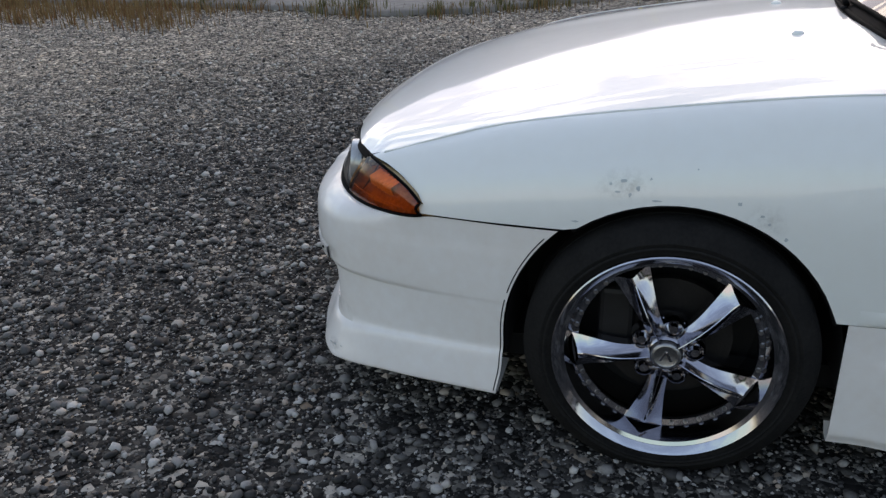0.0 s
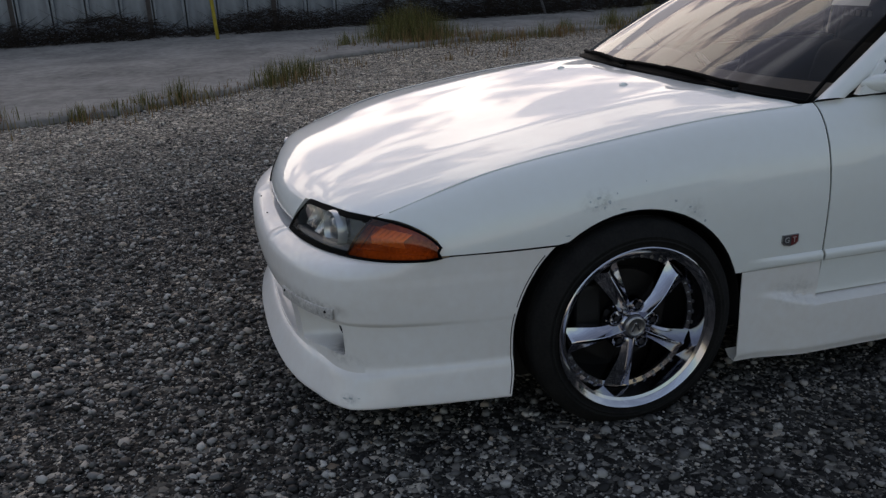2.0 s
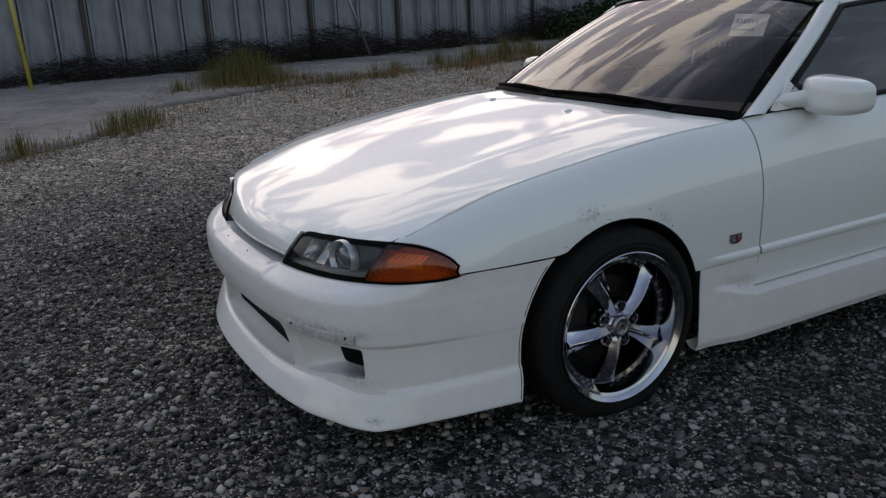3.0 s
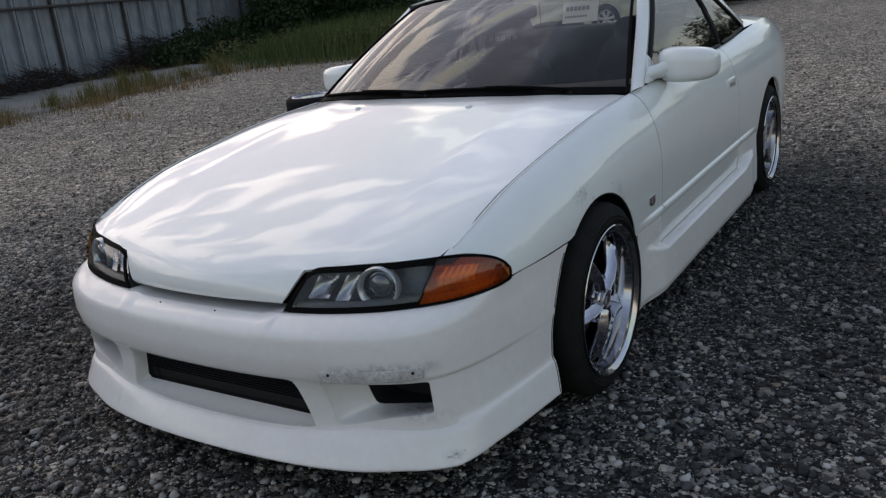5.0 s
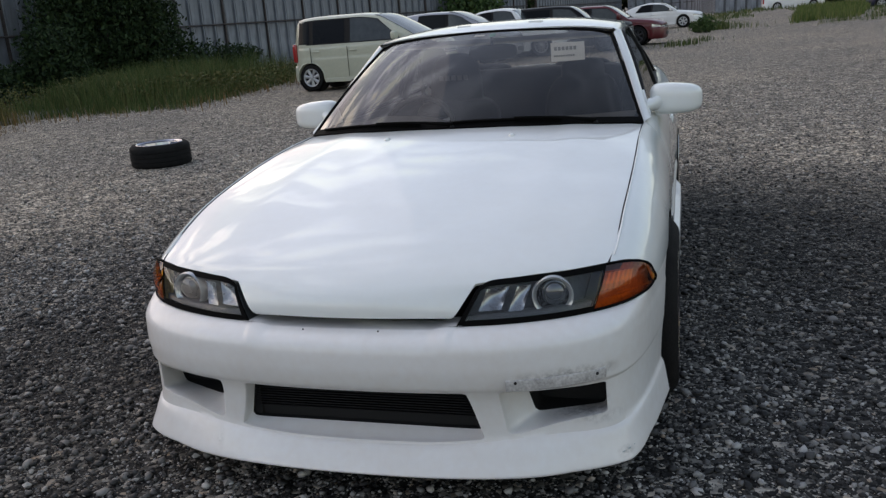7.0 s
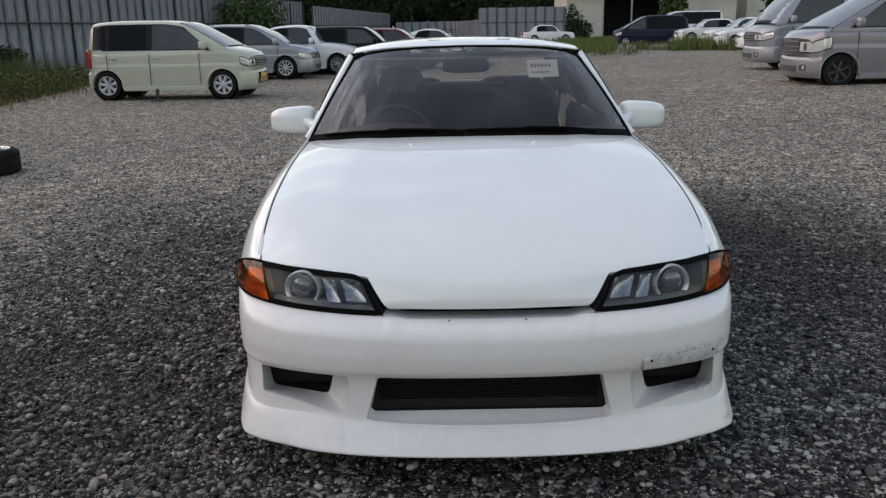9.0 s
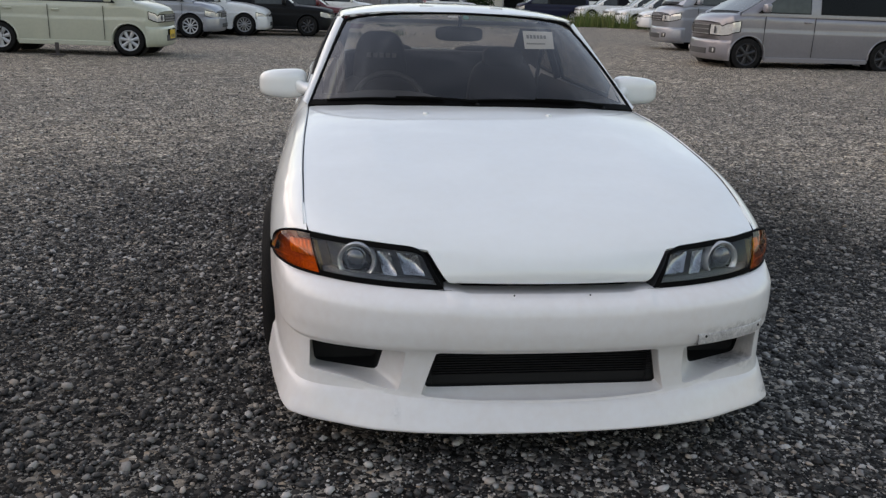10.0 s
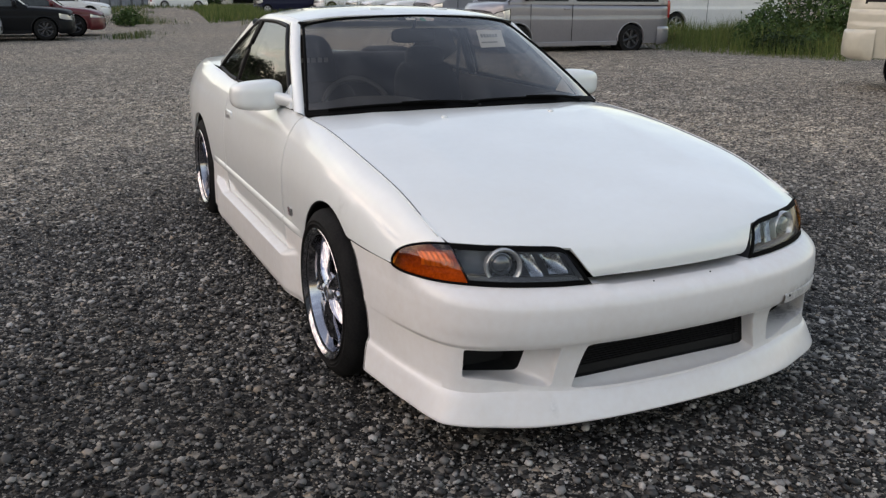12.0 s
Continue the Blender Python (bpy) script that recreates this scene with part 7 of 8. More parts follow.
# chipped and scraped paint
CHIP = material("bare_chip", (0.48, 0.52, 0.54), 0.6, vary=0.6, scale=90, tint=(0.34, 0.39, 0.42))
for y, z, w, h in ((-0.115, 0.668, 0.010, 0.006), (-0.085, 0.655, 0.006, 0.008), (-0.125, 0.645, 0.007, 0.004), (-0.10, 0.640, 0.005, 0.006), (-0.06, 0.675, 0.004, 0.004), (-0.14, 0.66, 0.004, 0.006), (0.115, 0.638, 0.006, 0.006), (0.16, 0.615, 0.007, 0.005), (0.175, 0.600, 0.004, 0.004), (0.21, 0.57, 0.005, 0.006), (-0.045, 0.632, 0.012, 0.003), (-0.21, 0.575, 0.014, 0.003), (0.03, 0.70, 0.003, 0.003)):
    b = bmesh.new()
    n = 9
    vs_ = []
    for k in range(n):
        a = 2 * math.pi * k / n
        r = 0.35 + 0.55 * random.random()
        yy, zz = y + w * r * math.cos(a), z + h * r * math.sin(a)
        vs_.append(b.verts.new((flank_x(yy, zz) + 0.0012, yy, zz)))
    b.faces.new(vs_)
    part("paint_chip", b, CHIP, coupe, smooth=False)
for x, z, w in ((0.755, 0.150, 0.008), (0.742, 0.143, 0.006), (0.768, 0.152, 0.004)):
    n_ = plan_at(s_of_x(x - 0.02))[1]
    b = bmesh.new()
    q = skin_point(s_of_x(x - 0.02), 2, 0.66 + 4 * (0.148 - z)) + n_ * 0.002 + Vector((0, 0, 0.001))
    d = Vector((-n_.y, n_.x, 0))
    b.faces.new([b.verts.new(q + d * (w * (0.7 + 0.5 * random.random()) * math.cos(a)) + Vector((0, 0, 0.35 * w * math.sin(a)))) for a in [2 * math.pi * k / 9 for k in range(9)]])
    part("paint_chip", b, CHIP, bumper, smooth=False)

# ---------------------------------------------------------------- loose wheel on the gravel
spare = mesh_wheel()
spare.name = "loose_wheel"
tagged(spare, "loose black tyre on an alloy rim lying flat on gravel", "wheel")
spare.matrix_basis = Matrix.Translation((-4.80, 5.26, 0.225)) @ Matrix.Rotation(radians(-90), 4, "Y") @ Matrix.Scale(1.08, 4)


# ---------------------------------------------------------------- parked vehicles
CARGLASS = material("dark_car_glass", (0.005, 0.0055, 0.0065), 0.12, spec=0.12, vary=0.5, scale=2.0)
# the pale base colour paints in sky mirrored by the windscreens
SCREENGLASS = material("car_windscreen", (0.12, 0.135, 0.138), 0.06, spec=0.9, vary=0.5, scale=2.0)
DOORGLASS = material("door_glass", (0.022, 0.026, 0.025), 0.06, spec=0.5, vary=0.4, scale=0.8, tint=(0.050, 0.056, 0.053))
LAMPGLASS = material("lamp_plastic", (0.84, 0.84, 0.81), 0.12, metal=0.35, coat=1.0, vary=0.4, scale=25)
REDLAMP = material("red_lamp", (0.32, 0.02, 0.018), 0.2, coat=1.0)
GREYPLASTIC = material("grey_plastic", (0.05, 0.05, 0.052), 0.6, vary=0.3)


def paint(name, c, metal=0.0, coat=0.8):
    return material(name, c, 0.35, metal=metal, coat=coat, vary=0.12, scale=2.0, rough_vary=0.06)


def road_wheel(parent, x, y, r, sgn, rim_mat, spokes=6):
    """A road wheel on the side sgn of a vehicle whose nose points to +x."""
    hub = thing("wheel", "", "")
    for key in list(hub.keys()):
        del hub[key]
    turned("tyre", [(-0.19, r * 0.66), (-0.195, r * 0.85), (-0.18, r * 0.98), (-0.15, r), (-0.04, r), (-0.012, r * 0.98), (0.0, r * 0.86), (-0.004, r * 0.70), (-0.02, r * 0.66)], RUBBER, hub, steps=32)
    rim = turned("rim", [(-0.004, r * 0.70), (0.002, r * 0.68), (-0.004, r * 0.64), (-0.035, r * 0.60), (-0.055, r * 0.56), (-0.06, 0.0001)], rim_mat, hub, steps=32)
    turned("rim_hollow", [(-0.040, r * 0.59), (-0.048, r * 0.4), (-0.048, r * 0.16)], VOID, rim, steps=32)
    for k in range(spokes):
        a = 2 * math.pi * (k + 0.3) / spokes
        wide = 1.25 if spokes < 9 else 0.6
        rows = [[(-0.012 - dx, rr * math.cos(a + u * w * wide / rr), rr * math.sin(a + u * w * wide / rr)) for u, dx in ((-1, 0.03), (-0.9, 0.004), (0, 0.0), (0.9, 0.004), (1, 0.03))] for rr, w in ((r * 0.12, r * 0.085), (r * 0.36, r * 0.085), (r * 0.62, r * 0.12))]
        sheet("spoke", rows, rim_mat, rim, (-1, 0, 0))
    turned("hub_cap", [(-0.014, r * 0.17), (-0.008, r * 0.13), (-0.008, 0.0001)], rim_mat, rim, steps=20)
    hub.parent = parent
    hub.matrix_basis = Matrix.Translation((x, y, r)) @ Matrix.Rotation(radians(90 * sgn), 4, "Z")
    return hub


def vehicle(name, label, at, length, width, height, wheelbase, front_over, r, belt, hood, cabin, col, rim_mat, windows, spokes=6, lamps=0.16, lamp_len=0.36, plate=None, lower=None, seams=(), sill=0.20, mirror=True, stripe=None, category="car", rear_lamp=True, fog=False, bow=0.16, band=True):
    """A parked vehicle, nose to +x from its front axle. hood: (x, z) along the top of the lower body; cabin: (x, z) along the glasshouse roof."""
    v = thing(name, label, category, group="parked cars", at=at)
    xf, xr = front_over, front_over - length
    hw = width / 2
    middle = ((xf + xr) / 2, 0, 0.6)

    def plan_w(x):
        d = min(xf - x, x - xr)
        return hw * (1 - 0.20 * max(0.0, 1 - d / 0.42) ** 2.6)

    def top_at(x):
        return interp(hood, x)

    # lower body with its wheel openings
    xs = sorted(set([xr + (xf - xr) * (0.5 - 0.5 * math.cos(math.pi * i / 50)) for i in range(51)] + [w + r * 1.16 * math.sin(radians(-90 + 7.5 * k)) for w in (0.0, -wheelbase) for k in range(25)]))
    xs = [x for x in xs if xr <= x <= xf]
    rows = []
    for x in xs:
        w, zt = plan_w(x), top_at(x)
        low = sill + 0.04 * smooth01(0.3, 0.0, min(xf - x, x - xr))
        half = []
        for k in range(25):
            z = low + (zt - 0.10 - low) * k / 24
            t = (z - low) / (belt - low)
            half.append((w * (0.955 + 0.045 * math.sin(min(t, 1.0) * 2.2) - 0.012 * smooth01(0.62, 0.66, t)), z))
        we = half[-1][0]
        half += [(we * 0.988, zt - 0.055), (we * 0.955, zt - 0.022), (we * 0.88, zt - 0.004), (we * 0.5, zt + 0.016), (0.0, zt + 0.022)]
        rows.append([(x, yy, zz) for yy, zz in half] + [(x, -yy, zz) for yy, zz in half[-2::-1]])

    def open_arch(i, j):
        px = (xs[i] + xs[i + 1]) / 2
        pz = (rows[i][j][2] + rows[i + 1][j + 1][2]) / 2
        return any((px - w) ** 2 + (pz - r) ** 2 < (r * 1.15) ** 2 for w in (0.0, -wheelbase)) and pz < r * 2.2
    body = sheet("body", rows, col, v, middle, skip=open_arch)
    for e in (0, -1):
        pts = [Vector(p) for p in rows[e]]
        part("end_panel", mesh_of("end_panel", pts, [tuple(range(len(pts)))] if e == 0 else [tuple(range(len(pts)))[::-1]], col, smooth=False), col, body)

    # glasshouse
    cx0, cx1 = cabin[0][0], cabin[-1][0]

    def roof_w(x):
        zr = max(interp(cabin, x), belt + 0.001)
        w0 = plan_w(x) * 0.972
        return zr, w0, w0 - 0.15 * (width / 1.7) * (zr - belt) / (height - belt)
    crow, n = [], 44
    for i in range(n):
        x = cx0 + (cx1 - cx0) * i / (n - 1)
        zr, w0, w1 = roof_w(x)
        half = [(w0, belt - 0.05), (w0, belt), (w0 + (w1 - w0) * 0.86, belt + (zr - belt) * 0.86), (w1 * 0.985, belt + (zr - belt) * 0.94), (w1 * 0.93, zr - 0.016), (w1 * 0.80, zr), (0, zr + 0.018)]
        crow.append([(x, yy, zz) for yy, zz in half] + [(x, -yy, zz) for yy, zz in half[-2::-1]])
    sheet("cabin_shell", crow, col, v, ((cx0 + cx1) / 2, 0, belt))

    def side_point(x, z, sg, lift):
        zr, w0, w1 = roof_w(x)
        t = min(max((z - belt) / max(zr - belt, 0.02), 0), 1)
        return (x, sg * (w0 + (w1 - w0) * t + lift), z)

    def side_pane(title, a, b, c, d, sg, lift, grow, mat):
        gr = []
        for i in range(11):
            t = i / 10
            xb, xt = a - grow + (b - a + 2 * grow) * t, d - grow + (c - d + 2 * grow) * t
            zt = min(interp(cabin, xt), height) - 0.085 + grow
            gr.append([side_point(xb + (xt - xb) * u, belt + 0.04 - grow + (zt - belt - 0.04 + grow) * u, sg, lift) for u in (0, 0.33, 0.66, 1.0)])
        return sheet(title, gr, mat, v, ((xf + xr) / 2, 0, belt))
    for sg in (1, -1):
        if band:
            side_pane("window_band", windows[-1][0], windows[0][1], windows[0][2], windows[-1][3], sg, 0.004, 0.022, BLACK)
        else:
            for a, b, c, d in windows:
                side_pane("window_frame", a, b, c, d, sg, 0.004, 0.020, BLACK)
        for a, b, c, d in windows:
            side_pane("window", a, b, c, d, sg, 0.009, 0.0, DOORGLASS if (a, b, c, d) == windows[0] else CARGLASS)
        for x in seams:
            box("door_joint", x - 0.0035, x + 0.0035, sg * plan_w(x) - 0.010, sg * plan_w(x) + 0.0015, sill + 0.08, belt - 0.04, VOID, v)
        for x in seams[: max(1, len(seams) - 1)]:
            rounded_block("door_handle", x + 0.06, x + 0.22, sg * plan_w(x) - 0.02, sg * plan_w(x) + 0.022, belt - 0.15, belt - 0.115, col, v, 4)
        for x in (0.0, -wheelbase):
            ring_ = turned("arch_edge", [(-0.03, r * 1.25), (0.003, r * 1.23), (0.012, r * 1.19), (0.012, r * 1.15), (-0.01, r * 1.11), (-0.10, r * 1.10)], col, v, steps=48)
            ring_.matrix_basis = Matrix.Translation((x, sg * plan_w(x) * 0.985, r)) @ Matrix.Rotation(radians(90 * sg), 4, "Z")
            bm_ = bmesh.new()
            bm_.from_mesh(ring_.data)
            bmesh.ops.delete(bm_, geom=[q for q in bm_.verts if q.co.z < sill - r + 0.02], context="VERTS")
            bm_.to_mesh(ring_.data)
            bm_.free()
            well = turned("wheel_well", [(-0.02, r * 1.14), (-0.32, r * 1.14), (-0.32, 0.0001)], VOID, v, steps=28)
            well.matrix_basis = ring_.matrix_basis.copy()
            road_wheel(v, x, sg * (plan_w(x) - 0.012), r, sg, rim_mat, spokes)
        if mirror:
            mx = windows[0][1] - 0.10
            rounded_block("door_mirror", mx - 0.05, mx + 0.07, sg * (hw + 0.10) - 0.10, sg * (hw + 0.10) + 0.10, belt + 0.03, belt + 0.20, col, v, 4)
        # head lamp wrapping the corner
        zt = top_at(xf) - 0.03
        gr = []
        for i in range(9):
            x = xf - lamp_len * (1 - i / 8)
            w = plan_w(x) * 0.998 + 0.006
            rise_ = 0.35 * lamps * (1 - i / 8)
            hi = min(zt + rise_ * 0.9, top_at(x) - 0.07)
            lo = zt - lamps + rise_ * 1.15
            gr.append([(x + 0.004, sg * w, lo), (x + 0.004, sg * (w + 0.004), (lo + hi) / 2), (x + 0.002, sg * (w - 0.004), hi)])
        for f_ in (0.95, 0.75, 0.58):
            w = plan_w(xf) * f_
            gr.append([(xf + 0.010, sg * w, zt - lamps * (0.98 - 0.1 * (0.95 - f_))), (xf + 0.012, sg * w, zt - lamps * 0.5), (xf + 0.008, sg * w, zt - 0.01)])
        lamp_ = sheet("head_lamp", gr, LAMPGLASS, v, (xf - 1.2, 0, zt - 0.3))
        border = [r_[0] for r_ in gr] + [gr[-1][1]] + [r_[2] for r_ in gr[::-1]]
        tube("lamp_frame", border + border[:1], 0.009, GASKET, lamp_, sides=5)
        eye_ = turned("lamp_eye", [(0.004, 0.0001), (0.004, lamps * 0.26), (0.0, lamps * 0.33)], GREYPLASTIC, lamp_, steps=20)
        eye_.matrix_basis = Matrix.Translation((xf + 0.012, sg * plan_w(xf) * 0.76, zt - lamps * 0.5))
        if fog:
            rounded_block("fog_recess", xf - 0.03, xf + 0.036, sg * hw * 0.62 - 0.10, sg * hw * 0.62 + 0.10, sill + 0.10, sill + 0.22, GREYPLASTIC, v, 5)
            fl = turned("fog_lamp", [(0.006, 0.0001), (0.005, 0.035), (0.0, 0.04)], LAMPGLASS, v, steps=16)
            fl.matrix_basis = Matrix.Translation((xf + 0.038, sg * hw * 0.66, sill + 0.16))
        if rear_lamp:
            rounded_block("tail_lamp", xr - 0.012, xr + 0.09, sg * (plan_w(xr + 0.03)) - 0.07, sg * plan_w(xr + 0.03) + 0.022, belt - 0.34, belt + 0.06, REDLAMP, v, 5)
        box("sill_trim", -wheelbase + r * 1.22, -r * 1.22, sg * hw * 0.965 - 0.02, sg * hw * 0.965 + 0.016, sill - 0.03, sill + 0.06, lower or col, v, bevel=0.01)
        if stripe:
            box("side_stripe", xr + 0.2, xf - 0.5, sg * (hw + 0.002) - 0.003, sg * (hw + 0.002) + 0.003, belt - 0.10, belt - 0.04, stripe, v)

    # windscreen
    def across(title, x0, z0, x1, z1, mat, lift, grow):
        gr = []
        for i in range(11):
            t = -grow + (1 + 2 * grow) * i / 10
            x = x0 + (x1 - x0) * t
            zr, w0, w1 = roof_w(x)
            w = w1 * (0.90 + grow * 0.5)
            gr.append([(x + lift - 0.05 * (j / 6) ** 2 * 0.6, w * j / 6, interp(cabin, x) + 0.014 + lift * 0.7 - 0.018 * abs(j / 6) ** 3) for j in range(-6, 7)])
        return sheet(title, gr, mat, v, ((xf + xr) / 2, 0, belt * 0.5))
    fa, fb = cabin[-1], max((p for p in cabin if p[1] > height - 0.10), key=lambda p: p[0])
    across("windscreen_edge", fa[0] - 0.05, belt, fb[0] + 0.02, height, BLACK, 0.006, 0.04)
    across("windscreen", fa[0] - 0.05, belt, fb[0] + 0.02, height, SCREENGLASS, 0.013, 0.0)
    # bumpers follow the nose and the tail
    for end, sgn in ((xf, 1), (xr, -1)):
        rows_ = []
        reach = min(0.42, (front_over if sgn > 0 else length - front_over - wheelbase) - 1.2 * r)
        path = [(end - sgn * reach * (1 - i / 6), plan_w(end - sgn * reach * (1 - i / 6))) for i in range(7)]
        path += [(end, plan_w(end) * (1 - i / 4)) for i in range(1, 5)]
        path += [(x, -y) for x, y in path[-2::-1]]
        for x, y in path:
            f_ = smooth01(reach, reach * 0.7, abs(end - x))
            o = 0.020 * f_
            sy = 1 if y >= 0 else -1
            rows_.append([(x + sgn * (k_ * o if abs(end - x) < 0.2 else 0.3 * k_ * o), y + sy * k_ * o * (1 if abs(y) > hw * 0.5 else 0), z) for k_, z in ((-0.5, sill + 0.36), (0.8, sill + 0.345), (1.2, sill + 0.30), (1.4, sill + 0.12), (1.0, sill + 0.02), (-2.0, sill - 0.03))])
        sheet("front_bumper" if sgn > 0 else "rear_bumper", rows_, lower or col, v, middle)
    zt = top_at(xf) - 0.03
    gw = plan_w(xf) * 0.54
    box("grille", xf - 0.02, xf + 0.012, -gw, gw, zt - lamps, zt - 0.01, GREYPLASTIC, v, bevel=0.006)
    for k in range(3):
        z = zt - lamps + 0.025 + (lamps - 0.05) * k / 2
        box("grille_bar", xf + 0.010, xf + 0.020, -gw * 0.97, gw * 0.97, z - 0.008, z + 0.008, STEEL, v, bevel=0.002)
    box("air_intake", xf + 0.02, xf + 0.040, -hw * 0.42, hw * 0.42, sill + 0.08, sill + 0.19, GREYPLASTIC, v, bevel=0.004)
    if plate:
        box("plate_mount", xf + 0.030, xf + 0.036, -0.26, 0.26, sill + 0.10, sill + 0.31, GASKET, v, bevel=0.002)
        pl = box("number_plate", xf + 0.034, xf + 0.044, -0.17, 0.17, sill + 0.12, sill + 0.29, plate, v, bevel=0.004)
        for k in range(4):
            box("plate_bar", xf + 0.044, xf + 0.046, -0.12 + 0.065 * k, -0.085 + 0.065 * k, sill + 0.14, sill + 0.21, GREYPLASTIC, pl)
    # the nose bows forward in plan, ahead of the wheel
    soft_nose = min(0.75, front_over - 0.95 * r)

    def bowed(p):
        return p.x - bow * min(abs(p.y) / hw, 1.0) ** 2 * smooth01(xf - soft_nose, xf, p.x)
    for ob in v.children_recursive:
        if ob.type != "MESH":
            continue
        if ob.matrix_basis.translation.length > 0.01:
            if ob.matrix_basis.translation.x > xf - 0.2:
                ob.matrix_basis.translation.x = bowed(ob.matrix_basis.translation)
            continue
        if ob.parent is not v and ob.parent.matrix_basis.translation.length > 0.01:
            continue
        if ob.name.split(".")[0] in ("tyre", "rim", "spoke", "rim_hollow", "hub_cap"):
            continue
        if ob.name.split(".")[0] in ("grille", "grille_bar", "air_intake", "number_plate"):
            fine = bmesh.new()
            fine.from_mesh(ob.data)
            bmesh.ops.subdivide_edges(fine, edges=[e_ for e_ in fine.edges if abs(e_.verts[0].co.y - e_.verts[1].co.y) > 0.15], cuts=7)
            fine.to_mesh(ob.data)
            fine.free()
        for q_ in ob.data.vertices:
            if q_.co.x > xf - soft_nose:
                q_.co.x = bowed(q_.co)
    box("under_tray", -wheelbase - 0.2, 0.3, -hw * 0.62, hw * 0.62, sill - 0.02, sill + 0.25, VOID, v)
    return v


SILVER = paint("silver_paint", (0.30, 0.31, 0.34), 0.4)
PALE = paint("pale_cream_green_paint", (0.46, 0.47, 0.37))
GREYSILVER = paint("grey_silver_paint", (0.235, 0.228, 0.248), 0.35)
OFFWHITE = paint("plain_white_paint", (0.72, 0.73, 0.73))
DARKPAINT = material("faded_black_paint", (0.006, 0.0065, 0.008), 0.45, coat=0.0, vary=0.2, scale=2.0, spec=0.15)
REDPAINT = paint("dark_red_paint", (0.10, 0.008, 0.012), 0.0, 0.3)
BLUEPAINT = material("dark_blue_paint", (0.004, 0.006, 0.028), 0.45, coat=0.12, vary=0.15, scale=2.0, spec=0.25)
CREAMPAINT = paint("cream_paint", (0.44, 0.425, 0.35))
ALLOY = material("alloy_wheel", (0.50, 0.51, 0.52), 0.35, metal=0.35, vary=0.2)
DARKALLOY = material("dark_alloy", (0.030, 0.030, 0.033), 0.4, metal=0.4)
YELLOWPLATE = material("yellow_plate", (0.62, 0.40, 0.02), 0.5)


def parked(x, y, turn, lift=0.0):
    return Matrix.Translation((x, y, lift)) @ Matrix.Rotation(radians(turn), 4, "Z")


# small pale wagon: nose to +x
vehicle("small_wagon", "pale cream-green small boxy wagon parked before the fence", parked(-4.58, 15.12, -5), 3.52, 1.48, 1.58, 2.48, 0.62, 0.285, 0.97,
        [(-2.9, 0.98), (-0.3, 1.02), (0.04, 1.03), (0.28, 0.99), (0.46, 0.94), (0.57, 0.895), (0.62, 0.83)],
        [(-2.88, 1.02), (-2.82, 1.44), (-2.7, 1.55), (-2.1, 1.585), (-1.3, 1.58), (-0.84, 1.53), (-0.38, 1.32), (0.14, 1.02)], PALE, ALLOY,
        [(-1.44, -0.24, -0.80, -1.44), (-2.36, -1.58, -1.58, -2.36), (-2.74, -2.46, -2.46, -2.70)], spokes=7, plate=YELLOWPLATE, seams=(-1.52, -2.43, -0.46), lamps=0.155, lamp_len=0.17, bow=0.12)
vehicle("hatchback", "silver hatchback with dark-tinted windows parked in a row", parked(-4.55, 22.2, -3), 3.86, 1.69, 1.53, 2.40, 0.80, 0.31, 0.93,
        [(-3.0, 0.94), (-0.3, 0.96), (0.2, 0.94), (0.6, 0.86), (0.74, 0.79), (0.80, 0.72)],
        [(-3.0, 0.97), (-2.9, 1.30), (-2.6, 1.47), (-1.8, 1.53), (-1.1, 1.51), (-0.5, 1.30), (0.1, 0.97)], SILVER, ALLOY,
        [(-1.15, -0.15, -0.75, -1.15), (-2.2, -1.25, -1.25, -2.05)], spokes=10, seams=(-1.2, -0.2))
vehicle("retro_car", "white rounded retro car with bulging mudguards", parked(-3.30, 24.2, -3), 3.95, 1.62, 1.50, 2.40, 0.72, 0.31, 0.92,
        [(-3.1, 0.70), (-2.6, 0.92), (-0.6, 0.95), (-0.2, 0.93), (0.15, 0.88), (0.5, 0.80), (0.66, 0.72), (0.72, 0.64)],
        [(-3.0, 0.94), (-2.5, 1.22), (-1.9, 1.46), (-1.3, 1.50), (-0.9, 1.44), (-0.5, 0.95)], OFFWHITE, STEEL,
        [(-1.5, -0.68, -0.95, -1.5), (-2.3, -1.58, -1.58, -2.1)], spokes=12, lamps=0.2, seams=(-1.55,))
vehicle("old_wagon", "faded black old station wagon with dull rims", parked(-1.45, 24.9, -2), 4.40, 1.68, 1.44, 2.60, 0.78, 0.30, 0.88,
        [(-3.6, 0.88), (-0.5, 0.90), (0.3, 0.85), (0.7, 0.79), (0.78, 0.72)],
        [(-3.6, 0.92), (-3.4, 1.30), (-3.1, 1.42), (-1.6, 1.44), (-1.1, 1.40), (-0.4, 0.92)], DARKPAINT, DARKALLOY,
        [(-1.6, -0.62, -1.05, -1.6), (-2.6, -1.7, -1.7, -2.6), (-3.4, -2.7, -2.7, -3.2)], spokes=8, seams=(-1.65, -2.65))
vehicle("red_sedan", "dark red sedan with dark alloy wheels", parked(-0.55, 27.2, -4), 4.5, 1.70, 1.36, 2.60, 0.88, 0.31, 0.86,
        [(-3.6, 0.84), (-0.6, 0.88), (0.3, 0.81), (0.75, 0.72), (0.88, 0.64)],
        [(-3.0, 0.88), (-2.4, 1.24), (-1.8, 1.36), (-1.1, 1.34), (-0.3, 0.88)], REDPAINT, DARKALLOY,
        [(-1.5, -0.5, -0.95, -1.5), (-2.5, -1.6, -1.6, -2.2)], seams=(-1.55,))
